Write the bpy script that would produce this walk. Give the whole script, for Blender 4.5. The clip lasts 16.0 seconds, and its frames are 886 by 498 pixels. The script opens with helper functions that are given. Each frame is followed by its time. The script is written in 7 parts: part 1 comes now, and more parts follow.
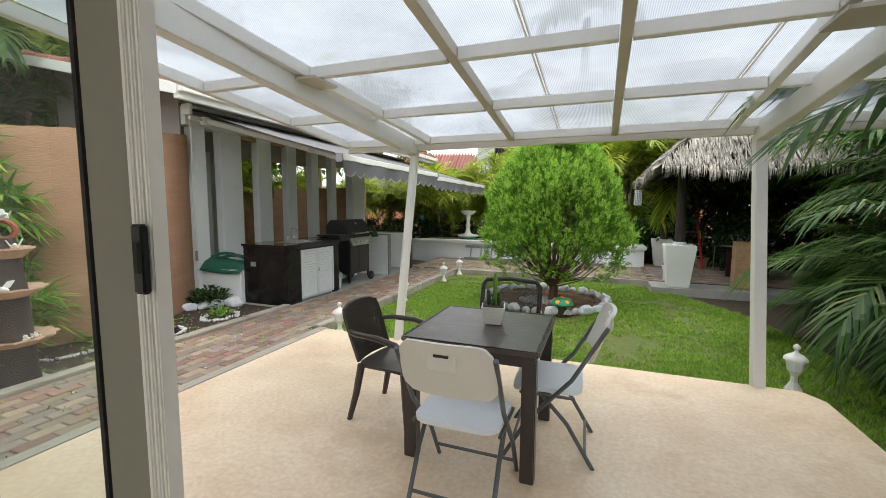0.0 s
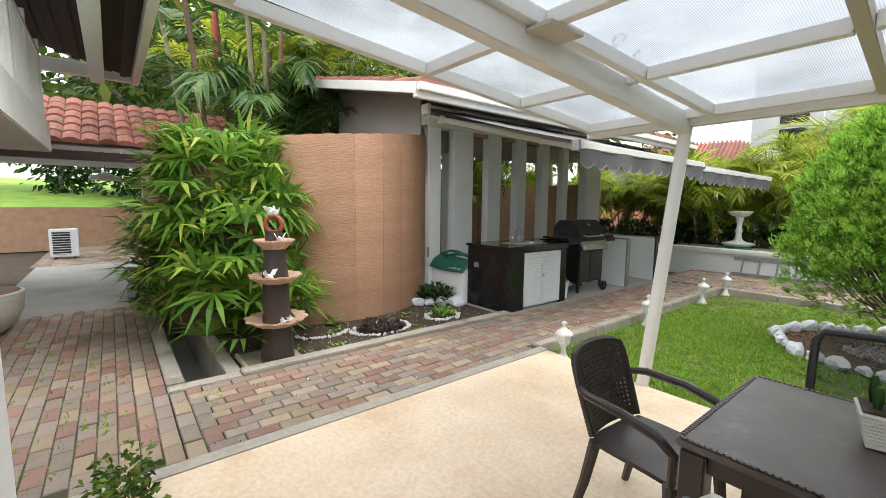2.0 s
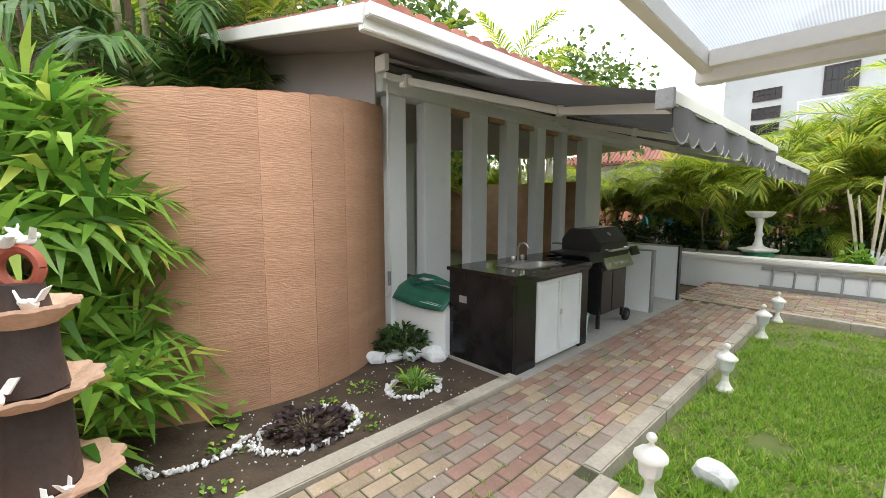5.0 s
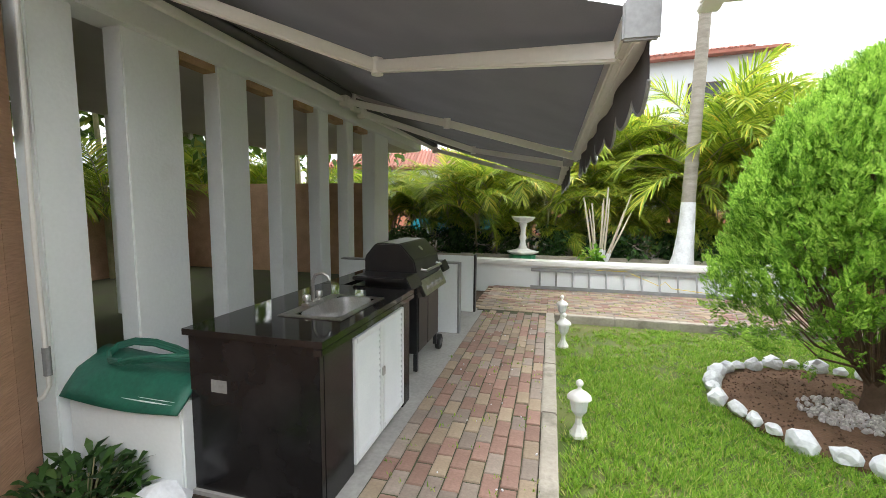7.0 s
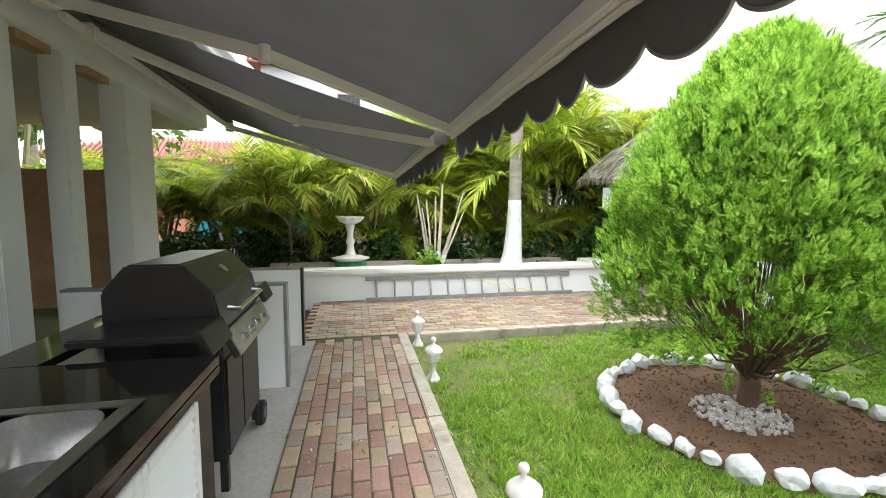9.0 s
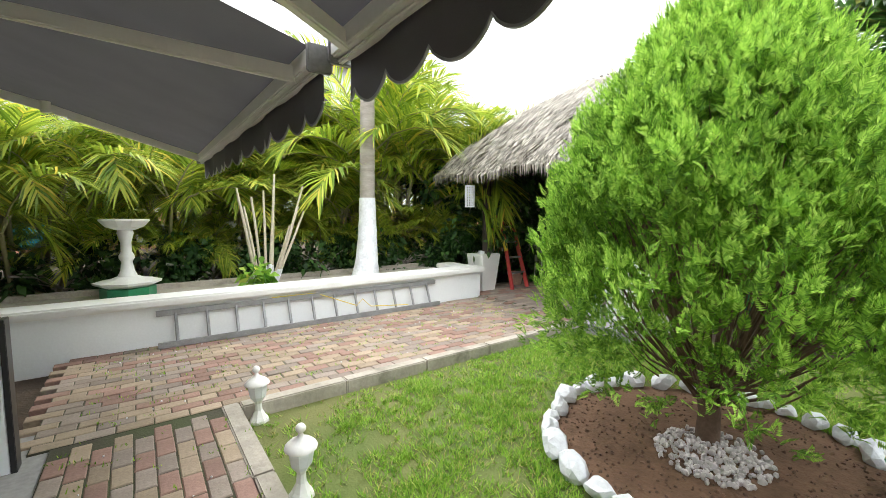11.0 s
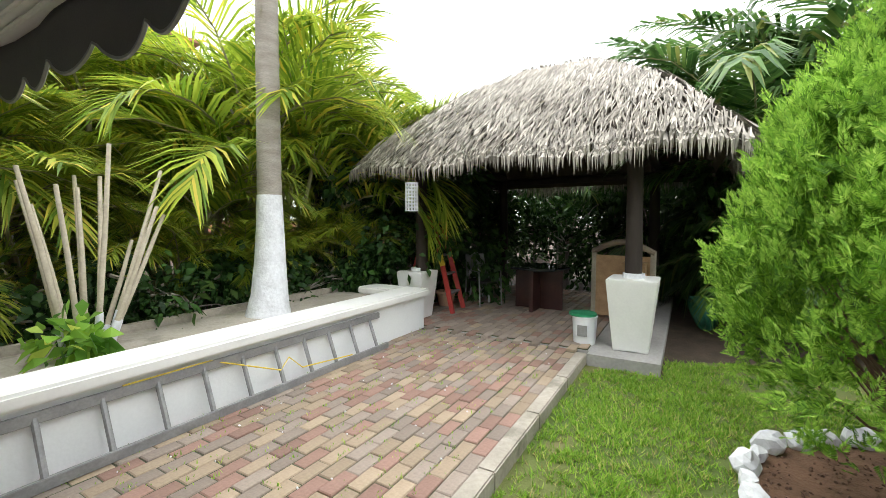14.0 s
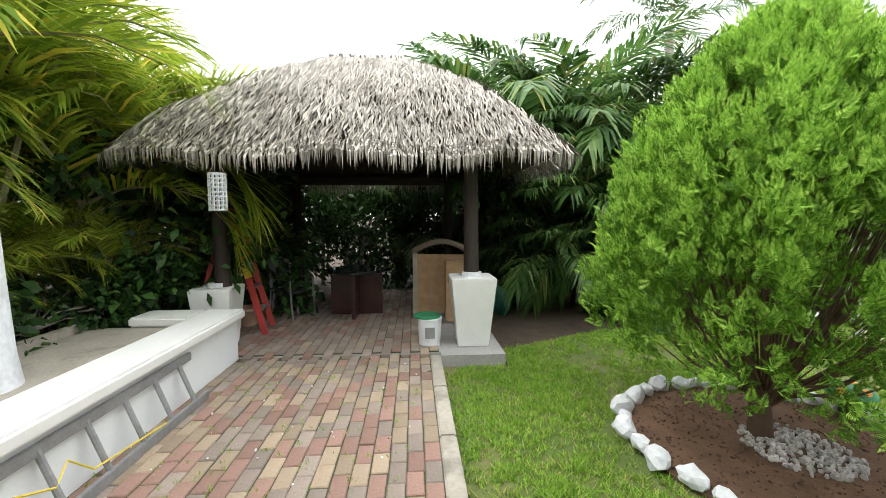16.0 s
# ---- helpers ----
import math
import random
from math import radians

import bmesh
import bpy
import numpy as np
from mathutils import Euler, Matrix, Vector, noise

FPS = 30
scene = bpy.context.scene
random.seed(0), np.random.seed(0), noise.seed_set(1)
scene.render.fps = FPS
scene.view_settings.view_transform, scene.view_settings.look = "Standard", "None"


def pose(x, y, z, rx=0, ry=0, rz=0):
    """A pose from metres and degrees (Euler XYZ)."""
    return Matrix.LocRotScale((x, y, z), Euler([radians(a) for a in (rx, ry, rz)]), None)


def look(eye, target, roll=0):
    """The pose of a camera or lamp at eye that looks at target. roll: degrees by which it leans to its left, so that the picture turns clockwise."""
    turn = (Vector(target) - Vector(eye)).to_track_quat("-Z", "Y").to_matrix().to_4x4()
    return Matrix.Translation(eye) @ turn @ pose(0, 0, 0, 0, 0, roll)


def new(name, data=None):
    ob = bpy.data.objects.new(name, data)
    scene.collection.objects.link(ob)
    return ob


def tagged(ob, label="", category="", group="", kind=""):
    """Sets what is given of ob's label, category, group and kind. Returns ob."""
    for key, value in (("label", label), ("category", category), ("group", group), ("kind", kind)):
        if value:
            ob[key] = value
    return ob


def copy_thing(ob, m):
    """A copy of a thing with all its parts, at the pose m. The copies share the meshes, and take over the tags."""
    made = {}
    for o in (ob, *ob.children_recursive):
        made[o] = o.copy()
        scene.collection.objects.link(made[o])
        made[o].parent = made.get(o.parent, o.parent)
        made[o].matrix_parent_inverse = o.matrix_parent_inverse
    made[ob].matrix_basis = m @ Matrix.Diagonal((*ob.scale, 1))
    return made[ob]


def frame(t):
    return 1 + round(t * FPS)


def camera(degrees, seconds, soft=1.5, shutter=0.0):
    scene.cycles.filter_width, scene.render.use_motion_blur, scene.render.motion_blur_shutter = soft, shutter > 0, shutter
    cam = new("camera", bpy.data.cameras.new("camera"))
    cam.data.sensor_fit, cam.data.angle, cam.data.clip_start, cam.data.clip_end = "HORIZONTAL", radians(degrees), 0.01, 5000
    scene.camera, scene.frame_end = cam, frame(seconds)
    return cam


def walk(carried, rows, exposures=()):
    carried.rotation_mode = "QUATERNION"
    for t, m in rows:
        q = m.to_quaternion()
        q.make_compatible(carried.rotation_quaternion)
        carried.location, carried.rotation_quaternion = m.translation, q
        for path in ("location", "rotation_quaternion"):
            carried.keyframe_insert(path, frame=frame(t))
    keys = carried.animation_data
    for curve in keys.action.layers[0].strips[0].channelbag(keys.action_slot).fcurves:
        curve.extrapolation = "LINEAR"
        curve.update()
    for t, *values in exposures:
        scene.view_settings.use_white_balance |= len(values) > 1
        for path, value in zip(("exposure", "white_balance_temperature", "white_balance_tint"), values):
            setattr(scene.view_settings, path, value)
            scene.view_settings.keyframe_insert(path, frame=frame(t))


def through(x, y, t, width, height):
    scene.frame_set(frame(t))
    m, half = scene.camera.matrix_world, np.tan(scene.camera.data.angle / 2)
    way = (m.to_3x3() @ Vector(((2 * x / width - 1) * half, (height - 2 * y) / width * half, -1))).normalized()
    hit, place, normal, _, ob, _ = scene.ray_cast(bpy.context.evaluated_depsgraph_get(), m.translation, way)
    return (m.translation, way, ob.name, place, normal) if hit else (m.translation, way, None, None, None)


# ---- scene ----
cam = camera(93.7, 16.0, soft=0.8)
PATH = [
    (0, (0.168, 0.373, 1.487), (-0.54, 2.233, 1.286), 0.3),
    (0.5, (0.093, 0.604, 1.476), (-0.881, 2.34, 1.278), 0.6),
    (1, (-0.011, 0.769, 1.464), (-1.234, 2.338, 1.261), 0.7),
    (1.5, (-0.189, 0.939, 1.456), (-1.61, 2.331, 1.247), 0.7),
    (2, (-0.367, 1.078, 1.491), (-1.922, 2.317, 1.273), 0.6),
    (2.5, (-0.59, 1.257, 1.486), (-2.224, 2.388, 1.263), 0.6),
    (3, (-0.848, 1.473, 1.498), (-2.525, 2.54, 1.275), 0.5),
    (3.2, (-0.957, 1.551, 1.492), (-2.641, 2.605, 1.267), 0.5),
    (5.3, (-2.24, 2.5, 1.536), (-3.571, 3.977, 1.32), 0.1),
    (5.5, (-2.36, 2.602, 1.53), (-3.604, 4.153, 1.315), 0.2),
    (6, (-2.62, 2.903, 1.546), (-3.619, 4.623, 1.336), 0.2),
    (6.5, (-2.86, 3.198, 1.55), (-3.605, 5.043, 1.347), 0.3),
    (7, (-3.126, 3.487, 1.568), (-3.626, 5.413, 1.368), 0.5),
    (7.5, (-3.289, 3.82, 1.531), (-3.557, 5.793, 1.338), 0.4),
    (8, (-3.38, 4.181, 1.532), (-3.431, 6.171, 1.345), 0.4),
    (8.5, (-3.552, 4.508, 1.528), (-3.368, 6.491, 1.343), 0.3),
    (9, (-3.641, 4.854, 1.492), (-3.226, 6.802, 1.309), 0.2),
    (9.5, (-3.606, 5.203, 1.492), (-2.975, 7.092, 1.308), 0.1),
    (9.7, (-3.593, 5.323, 1.485), (-2.884, 7.184, 1.303), 0.2),
    (12, (-3.588, 7.169, 1.437), (-2.185, 8.585, 1.279), 0.1),
    (12.5, (-3.499, 7.48, 1.442), (-2.033, 8.831, 1.29), 0.4),
    (13, (-3.504, 7.972, 1.455), (-1.948, 9.22, 1.306), 0.1),
    (13.5, (-3.505, 8.407, 1.44), (-1.871, 9.551, 1.308), 0.0),
    (14, (-3.454, 8.791, 1.414), (-1.732, 9.8, 1.287), 0.0),
    (14.5, (-3.402, 9.16, 1.436), (-1.576, 9.964, 1.305), -0.2),
    (15, (-3.395, 9.465, 1.45), (-1.47, 9.993, 1.322), -0.2),
    (15.5, (-3.326, 9.711, 1.464), (-1.341, 9.917, 1.325), -0.1),
    (16, (-3.248, 9.95, 1.48), (-1.258, 9.812, 1.332), -0.2),
]
walk(cam, [(t, look(eye, target, roll)) for t, eye, target, roll in PATH],
     [(0.0, 0.8), (0.5, 0.78), (1.5, 0.87), (3.0, 0.97), (5.5, 1.08), (6.5, 1.2), (7.0, 1.35), (8.0, 1.6), (9.5, 1.6), (12.0, 1.34), (16.0, 1.13)])

# ---- world and light ----
world = bpy.data.worlds.new("overcast_sky")
scene.world = world
world.use_nodes = True
wn, wl = world.node_tree.nodes, world.node_tree.links
sky = wn.new("ShaderNodeTexSky")
sky.sky_type, sky.sun_disc = "NISHITA", False
sky.sun_elevation, sky.sun_rotation = radians(63), radians(29)
clouds = wn.new("ShaderNodeTexNoise")
clouds.inputs["Scale"].default_value, clouds.inputs["Detail"].default_value = 2.2, 5
ramp = wn.new("ShaderNodeMapRange")
ramp.inputs[1].default_value, ramp.inputs[2].default_value = 0.3, 0.7
ramp.inputs[3].default_value, ramp.inputs[4].default_value = 8.2, 11.0
cover = wn.new("ShaderNodeMix")
cover.data_type = "RGBA"
cover.inputs["Factor"].default_value = 0.88
wl.new(clouds.outputs["Fac"], ramp.inputs[0])
wl.new(sky.outputs[0], cover.inputs["A"])
tint = wn.new("ShaderNodeVectorMath")
tint.operation = "SCALE"
tint.inputs[0].default_value = (0.985, 1.0, 1.0)
# an overcast sky grows brighter towards the zenith
place = wn.new("ShaderNodeTexCoord")
height = wn.new("ShaderNodeSeparateXYZ")
wl.new(place.outputs["Generated"], height.inputs[0])
lift = wn.new("ShaderNodeMapRange")
lift.inputs[1].default_value, lift.inputs[2].default_value = 0.0, 0.9
lift.inputs[3].default_value, lift.inputs[4].default_value = 0.64, 1.46
wl.new(height.outputs[2], lift.inputs[0])
veil = wn.new("ShaderNodeMath")
veil.operation = "MULTIPLY"
wl.new(ramp.outputs[0], veil.inputs[0])
wl.new(lift.outputs[0], veil.inputs[1])
wl.new(veil.outputs[0], tint.inputs["Scale"])
wl.new(tint.outputs[0], cover.inputs["B"])
wl.new(cover.outputs["Result"], wn["Background"].inputs[0])
wn["Background"].inputs[1].default_value = 0.142
sun = new("sun", bpy.data.lights.new("sun", "SUN"))
sun.data.energy, sun.data.angle, sun.data.color = 0.85, radians(30), (1, 0.96, 0.9)
sun.matrix_world = look((0, 0, 20), (-5.0, -9.0, 0))


# ---- materials ----
def base_mat(name):
    m = bpy.data.materials.new(name)
    m.use_nodes = True
    return m, m.node_tree.nodes, m.node_tree.links, m.node_tree.nodes["Principled BSDF"]


def surf(name, c1, c2, scale=6.0, rough=0.6, bump=0.15, fine=60.0, metal=0.0, rand=0.0, stretch=(1, 1, 1), island=False, stain=None, spec=0.5, through=0.0, grain=0.12):
    """Paint or stone: two colours mixed by broad noise, fine grain in tone and relief, optional stains and piece-to-piece tone."""
    m, n, l, b = base_mat(name)
    co = n.new("ShaderNodeTexCoord")
    mp = n.new("ShaderNodeMapping")
    mp.inputs["Scale"].default_value = stretch
    l.new(co.outputs["Object"], mp.inputs[0])
    big, small = n.new("ShaderNodeTexNoise"), n.new("ShaderNodeTexNoise")
    for t, s, d in ((big, scale, 4), (small, fine, 3)):
        t.inputs["Scale"].default_value, t.inputs["Detail"].default_value = s, d
        l.new(mp.outputs[0], t.inputs["Vector"])
    mr = n.new("ShaderNodeMapRange")
    mr.inputs[1].default_value, mr.inputs[2].default_value = 0.3, 0.7
    l.new(big.outputs["Fac"], mr.inputs[0])
    mix = n.new("ShaderNodeMix")
    mix.data_type = "RGBA"
    mix.inputs["A"].default_value, mix.inputs["B"].default_value = (*c1, 1), (*c2, 1)
    l.new(mr.outputs[0], mix.inputs["Factor"])
    last = mix.outputs["Result"]
    hsv = n.new("ShaderNodeHueSaturation")
    g = n.new("ShaderNodeMapRange")
    g.inputs[1].default_value, g.inputs[2].default_value = 0.25, 0.75
    g.inputs[3].default_value, g.inputs[4].default_value = 1 - grain, 1 + grain
    l.new(small.outputs["Fac"], g.inputs[0])
    val = g.outputs[0]
    if rand:
        r = n.new("ShaderNodeNewGeometry" if island else "ShaderNodeObjectInfo")
        rr = n.new("ShaderNodeMapRange")
        rr.inputs[3].default_value, rr.inputs[4].default_value = 1 - rand, 1 + rand
        l.new(r.outputs["Random Per Island" if island else "Random"], rr.inputs[0])
        mul = n.new("ShaderNodeMath")
        mul.operation = "MULTIPLY"
        l.new(val, mul.inputs[0])
        l.new(rr.outputs[0], mul.inputs[1])
        val = mul.outputs[0]
    l.new(val, hsv.inputs["Value"])
    l.new(last, hsv.inputs["Color"])
    last = hsv.outputs[0]
    if stain:
        st = n.new("ShaderNodeTexNoise")
        st.inputs["Scale"].default_value, st.inputs["Detail"].default_value = stain[1], 8
        st.inputs["Roughness"].default_value = 0.65
        l.new(mp.outputs[0], st.inputs["Vector"])
        sr = n.new("ShaderNodeMapRange")
        sr.inputs[1].default_value, sr.inputs[2].default_value = stain[2], stain[2] + 0.12
        sr.inputs[4].default_value = stain[3]
        l.new(st.outputs["Fac"], sr.inputs[0])
        m2 = n.new("ShaderNodeMix")
        m2.data_type = "RGBA"
        m2.inputs["B"].default_value = (*stain[0], 1)
        l.new(sr.outputs[0], m2.inputs["Factor"])
        l.new(last, m2.inputs["A"])
        last = m2.outputs["Result"]
    l.new(last, b.inputs["Base Color"])
    b.inputs["Roughness"].default_value, b.inputs["Metallic"].default_value = rough, metal
    b.inputs["Specular IOR Level"].default_value = spec
    if bump:
        bp = n.new("ShaderNodeBump")
        bp.inputs["Strength"].default_value, bp.inputs["Distance"].default_value = bump, 0.01
        l.new(small.outputs["Fac"], bp.inputs["Height"])
        l.new(bp.outputs[0], b.inputs["Normal"])
    if through:
        tr, ms = n.new("ShaderNodeBsdfTranslucent"), n.new("ShaderNodeMixShader")
        ms.inputs[0].default_value = through
        l.new(last, tr.inputs[0])
        l.new(b.outputs[0], ms.inputs[1])
        l.new(tr.outputs[0], ms.inputs[2])
        l.new(ms.outputs[0], n["Material Output"].inputs[0])
    return m


def leaf(name, dark, light, tip=None, glow=0.35, rough=0.5):
    """Leaves: each island its own tone between dark, light and a rarer third colour; light passes through."""
    m, n, l, b = base_mat(name)
    g = n.new("ShaderNodeNewGeometry")
    cr = n.new("ShaderNodeValToRGB")
    e = cr.color_ramp.elements
    e[0].color, e[1].color = (*dark, 1), (*light, 1)
    e[1].position = 0.85
    if tip:
        x = e.new(1.0)
        x.color = (*tip, 1)
    l.new(g.outputs["Random Per Island"], cr.inputs[0])
    oi = n.new("ShaderNodeObjectInfo")
    mr = n.new("ShaderNodeMapRange")
    mr.inputs[3].default_value, mr.inputs[4].default_value = 0.8, 1.2
    l.new(oi.outputs["Random"], mr.inputs[0])
    hs = n.new("ShaderNodeHueSaturation")
    l.new(mr.outputs[0], hs.inputs["Value"])
    l.new(cr.outputs[0], hs.inputs["Color"])
    l.new(hs.outputs[0], b.inputs["Base Color"])
    b.inputs["Roughness"].default_value = rough
    b.inputs["Specular IOR Level"].default_value = 0.3
    tr = n.new("ShaderNodeBsdfTranslucent")
    ms = n.new("ShaderNodeMixShader")
    ms.inputs[0].default_value = glow
    l.new(hs.outputs[0], tr.inputs[0])
    l.new(b.outputs[0], ms.inputs[1])
    l.new(tr.outputs[0], ms.inputs[2])
    l.new(ms.outputs[0], n["Material Output"].inputs[0])
    return m


def glass(name, tint, rough=0.0):
    m, n, l, b = base_mat(name)
    gl, tp, ms, fr = (n.new("ShaderNode" + k) for k in ("BsdfGlossy", "BsdfTransparent", "MixShader", "Fresnel"))
    gl.inputs["Roughness"].default_value = rough
    tp.inputs[0].default_value = (*tint, 1)
    l.new(fr.outputs[0], ms.inputs[0])
    l.new(tp.outputs[0], ms.inputs[1])
    l.new(gl.outputs[0], ms.inputs[2])
    l.new(ms.outputs[0], n["Material Output"].inputs[0])
    return m


def ribbed_sheet():
    """Twin-wall roof sheet: milky, ribbed along the slope, dusty in patches."""
    m, n, l, b = base_mat("twinwall_sheet")
    co = n.new("ShaderNodeTexCoord")
    wv = n.new("ShaderNodeTexWave")
    wv.inputs["Scale"].default_value = 28
    wv.bands_direction = "X"
    l.new(co.outputs["Object"], wv.inputs["Vector"])
    no = n.new("ShaderNodeTexNoise")
    no.inputs["Scale"].default_value, no.inputs["Detail"].default_value = 1.3, 6
    l.new(co.outputs["Object"], no.inputs["Vector"])
    tp, tl, df, gl = (n.new("ShaderNode" + k) for k in ("BsdfTransparent", "BsdfTranslucent", "BsdfDiffuse", "BsdfGlossy"))
    tp.inputs[0].default_value = (0.24, 0.26, 0.29, 1)
    tl.inputs[0].default_value = (0.33, 0.35, 0.38, 1)
    gl.inputs["Roughness"].default_value = 0.25
    a, c, d = (n.new("ShaderNodeMixShader") for _ in range(3))
    mr = n.new("ShaderNodeMapRange")
    mr.inputs[1].default_value, mr.inputs[2].default_value, mr.inputs[3].default_value, mr.inputs[4].default_value = 0.35, 0.7, 0.35, 0.75
    ad = n.new("ShaderNodeMath")
    ad.operation = "MULTIPLY_ADD"
    l.new(no.outputs["Fac"], mr.inputs[0])
    l.new(wv.outputs["Fac"], ad.inputs[0])
    ad.inputs[1].default_value = 0.3
    l.new(mr.outputs[0], ad.inputs[2])
    l.new(ad.outputs[0], a.inputs[0])
    l.new(tp.outputs[0], a.inputs[1])
    l.new(tl.outputs[0], a.inputs[2])
    c.inputs[0].default_value = 0.06
    l.new(a.outputs[0], c.inputs[1])
    l.new(gl.outputs[0], c.inputs[2])
    l.new(c.outputs[0], n["Material Output"].inputs[0])
    return m


white = surf("white_paint", (0.74, 0.74, 0.72), (0.82, 0.82, 0.8), 2.5, 0.5, 0.06, 40, stain=((0.62, 0.6, 0.56), 3.0, 0.66, 0.25), grain=0.025)
white_steel = surf("white_steel", (0.78, 0.77, 0.74), (0.84, 0.83, 0.8), 2, 0.4, 0.03, 50, stain=((0.68, 0.65, 0.6), 2.0, 0.68, 0.2), grain=0.025)
villa_plaster = surf("weathered_villa_paint", (0.5, 0.52, 0.54), (0.58, 0.6, 0.62), 0.6, 0.85, 0.1, 20, stain=((0.4, 0.4, 0.38), 0.5, 0.6, 0.4), grain=0.025)
white_plaster = surf("white_plaster", (0.81, 0.84, 0.85), (0.86, 0.89, 0.9), 2.0, 0.75, 0.12, 45, stain=((0.6, 0.6, 0.58), 1.6, 0.62, 0.35), grain=0.025)
white_rough = surf("whitewash", (0.78, 0.8, 0.84), (0.62, 0.63, 0.66), 5, 0.85, 0.7, 28)
grey_plaster = surf("grey_plaster", (0.42, 0.37, 0.35), (0.47, 0.415, 0.395), 1.5, 0.85, 0.15, 50, grain=0.025)
ceiling_paint = surf("ceiling_paint", (0.6, 0.57, 0.55), (0.66, 0.63, 0.61), 1.5, 0.85, 0.1, 50, grain=0.025)
beam_paint = surf("beam_paint", (0.5, 0.46, 0.38), (0.58, 0.53, 0.45), 3, 0.5, 0.05, 40, grain=0.025)
clay_panel = surf("clay_render_panel", (0.45, 0.25, 0.155), (0.53, 0.31, 0.2), 1.5, 0.9, 0.7, 30, rand=0.07, stretch=(0.35, 0.35, 3.4), stain=((0.6, 0.4, 0.28), 6.0, 0.66, 0.5))
clay_wall = surf("clay_render", (0.44, 0.24, 0.15), (0.52, 0.3, 0.19), 2.2, 0.9, 0.55, 26, stretch=(0.4, 0.4, 3.2), stain=((0.3, 0.16, 0.1), 2.4, 0.62, 0.4))
patio_stone = surf("travertine", (0.72, 0.54, 0.37), (0.84, 0.69, 0.52), 2.2, 0.42, 0.12, 34, stain=((0.6, 0.42, 0.26), 1.4, 0.54, 0.7))
brick_red = surf("paver_red", (0.235, 0.14, 0.112), (0.315, 0.195, 0.155), 5, 0.85, 0.4, 60, rand=0.2, stain=((0.15, 0.13, 0.1), 3.0, 0.58, 0.5))
brick_yellow = surf("paver_ochre", (0.29, 0.222, 0.155), (0.37, 0.29, 0.21), 5, 0.85, 0.4, 60, rand=0.2, stain=((0.15, 0.13, 0.1), 3.0, 0.58, 0.5))
brick_grey = surf("paver_grey", (0.235, 0.19, 0.158), (0.31, 0.255, 0.215), 5, 0.85, 0.4, 60, rand=0.2, stain=((0.15, 0.13, 0.1), 3.0, 0.58, 0.5))
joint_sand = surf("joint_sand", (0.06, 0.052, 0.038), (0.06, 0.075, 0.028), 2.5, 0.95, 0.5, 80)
kerb_mat = surf("kerb_concrete", (0.33, 0.3, 0.25), (0.43, 0.39, 0.335), 3, 0.9, 0.4, 35, stain=((0.15, 0.145, 0.11), 2.5, 0.55, 0.7))
concrete = surf("concrete", (0.3, 0.29, 0.28), (0.38, 0.37, 0.35), 2, 0.85, 0.3, 35)
soil = surf("dark_soil", (0.045, 0.032, 0.022), (0.082, 0.057, 0.038), 6, 0.95, 1.0, 45)
mulch = surf("brown_mulch", (0.11, 0.06, 0.035), (0.18, 0.1, 0.06), 7, 0.95, 1.0, 50)
far_lawn = surf("far_lawn", (0.16, 0.32, 0.04), (0.3, 0.46, 0.07), 1.5, 0.95, 0.8, 30)
turf = surf("turf_base", (0.07, 0.12, 0.02), (0.15, 0.15, 0.05), 1.2, 0.95, 0.6, 60, stain=((0.24, 0.17, 0.09), 0.7, 0.62, 0.7))
granite = surf("black_granite", (0.005, 0.005, 0.006), (0.014, 0.014, 0.015), 12, 0.06, 0.0, 90, spec=0.5, stain=((0.04, 0.04, 0.038), 6.0, 0.62, 0.3), grain=0.025)
granite_side = surf("black_granite_panel", (0.007, 0.007, 0.008), (0.02, 0.019, 0.02), 5, 0.2, 0.02, 90, spec=0.35, stain=((0.16, 0.16, 0.16), 4.0, 0.72, 0.3), grain=0.025)
black_metal = surf("black_enamel", (0.014, 0.014, 0.016), (0.024, 0.024, 0.026), 8, 0.33, 0.05, 70, grain=0.025)
steel = surf("brushed_steel", (0.5, 0.5, 0.5), (0.6, 0.6, 0.6), 20, 0.28, 0.04, 90, metal=1.0)
alu = surf("dull_aluminium", (0.24, 0.245, 0.25), (0.34, 0.345, 0.35), 8, 0.5, 0.1, 60, metal=0.3)
awning_cloth = surf("charcoal_canvas", (0.12, 0.118, 0.125), (0.145, 0.14, 0.15), 3, 0.9, 0.2, 200, through=0.07, grain=0.04)
brown_plastic = surf("dark_brown_plastic", (0.035, 0.025, 0.023), (0.05, 0.037, 0.033), 6, 0.3, 0.15, 90, grain=0.025)
tabletop_mat = surf("brown_tabletop", (0.075, 0.06, 0.056), (0.11, 0.09, 0.084), 5, 0.38, 0.2, 60, stain=((0.2, 0.17, 0.16), 5.0, 0.58, 0.5))
cream_plastic = surf("cream_plastic", (0.68, 0.66, 0.6), (0.74, 0.72, 0.67), 4, 0.45, 0.1, 120, grain=0.025)
white_plastic = surf("white_plastic", (0.72, 0.74, 0.78), (0.78, 0.8, 0.83), 4, 0.4, 0.05, 80, grain=0.025)
grey_steel = surf("grey_tube", (0.09, 0.095, 0.1), (0.13, 0.135, 0.14), 6, 0.35, 0.05, 60, metal=0.3, grain=0.025)
rubber = surf("black_rubber", (0.015, 0.015, 0.015), (0.025, 0.025, 0.025), 8, 0.8, 0.2, 80)
terracotta = surf("roof_terracotta", (0.26, 0.09, 0.065), (0.36, 0.15, 0.11), 3, 0.85, 0.3, 40, rand=0.3, island=True, stain=((0.1, 0.085, 0.08), 3.0, 0.54, 0.75))
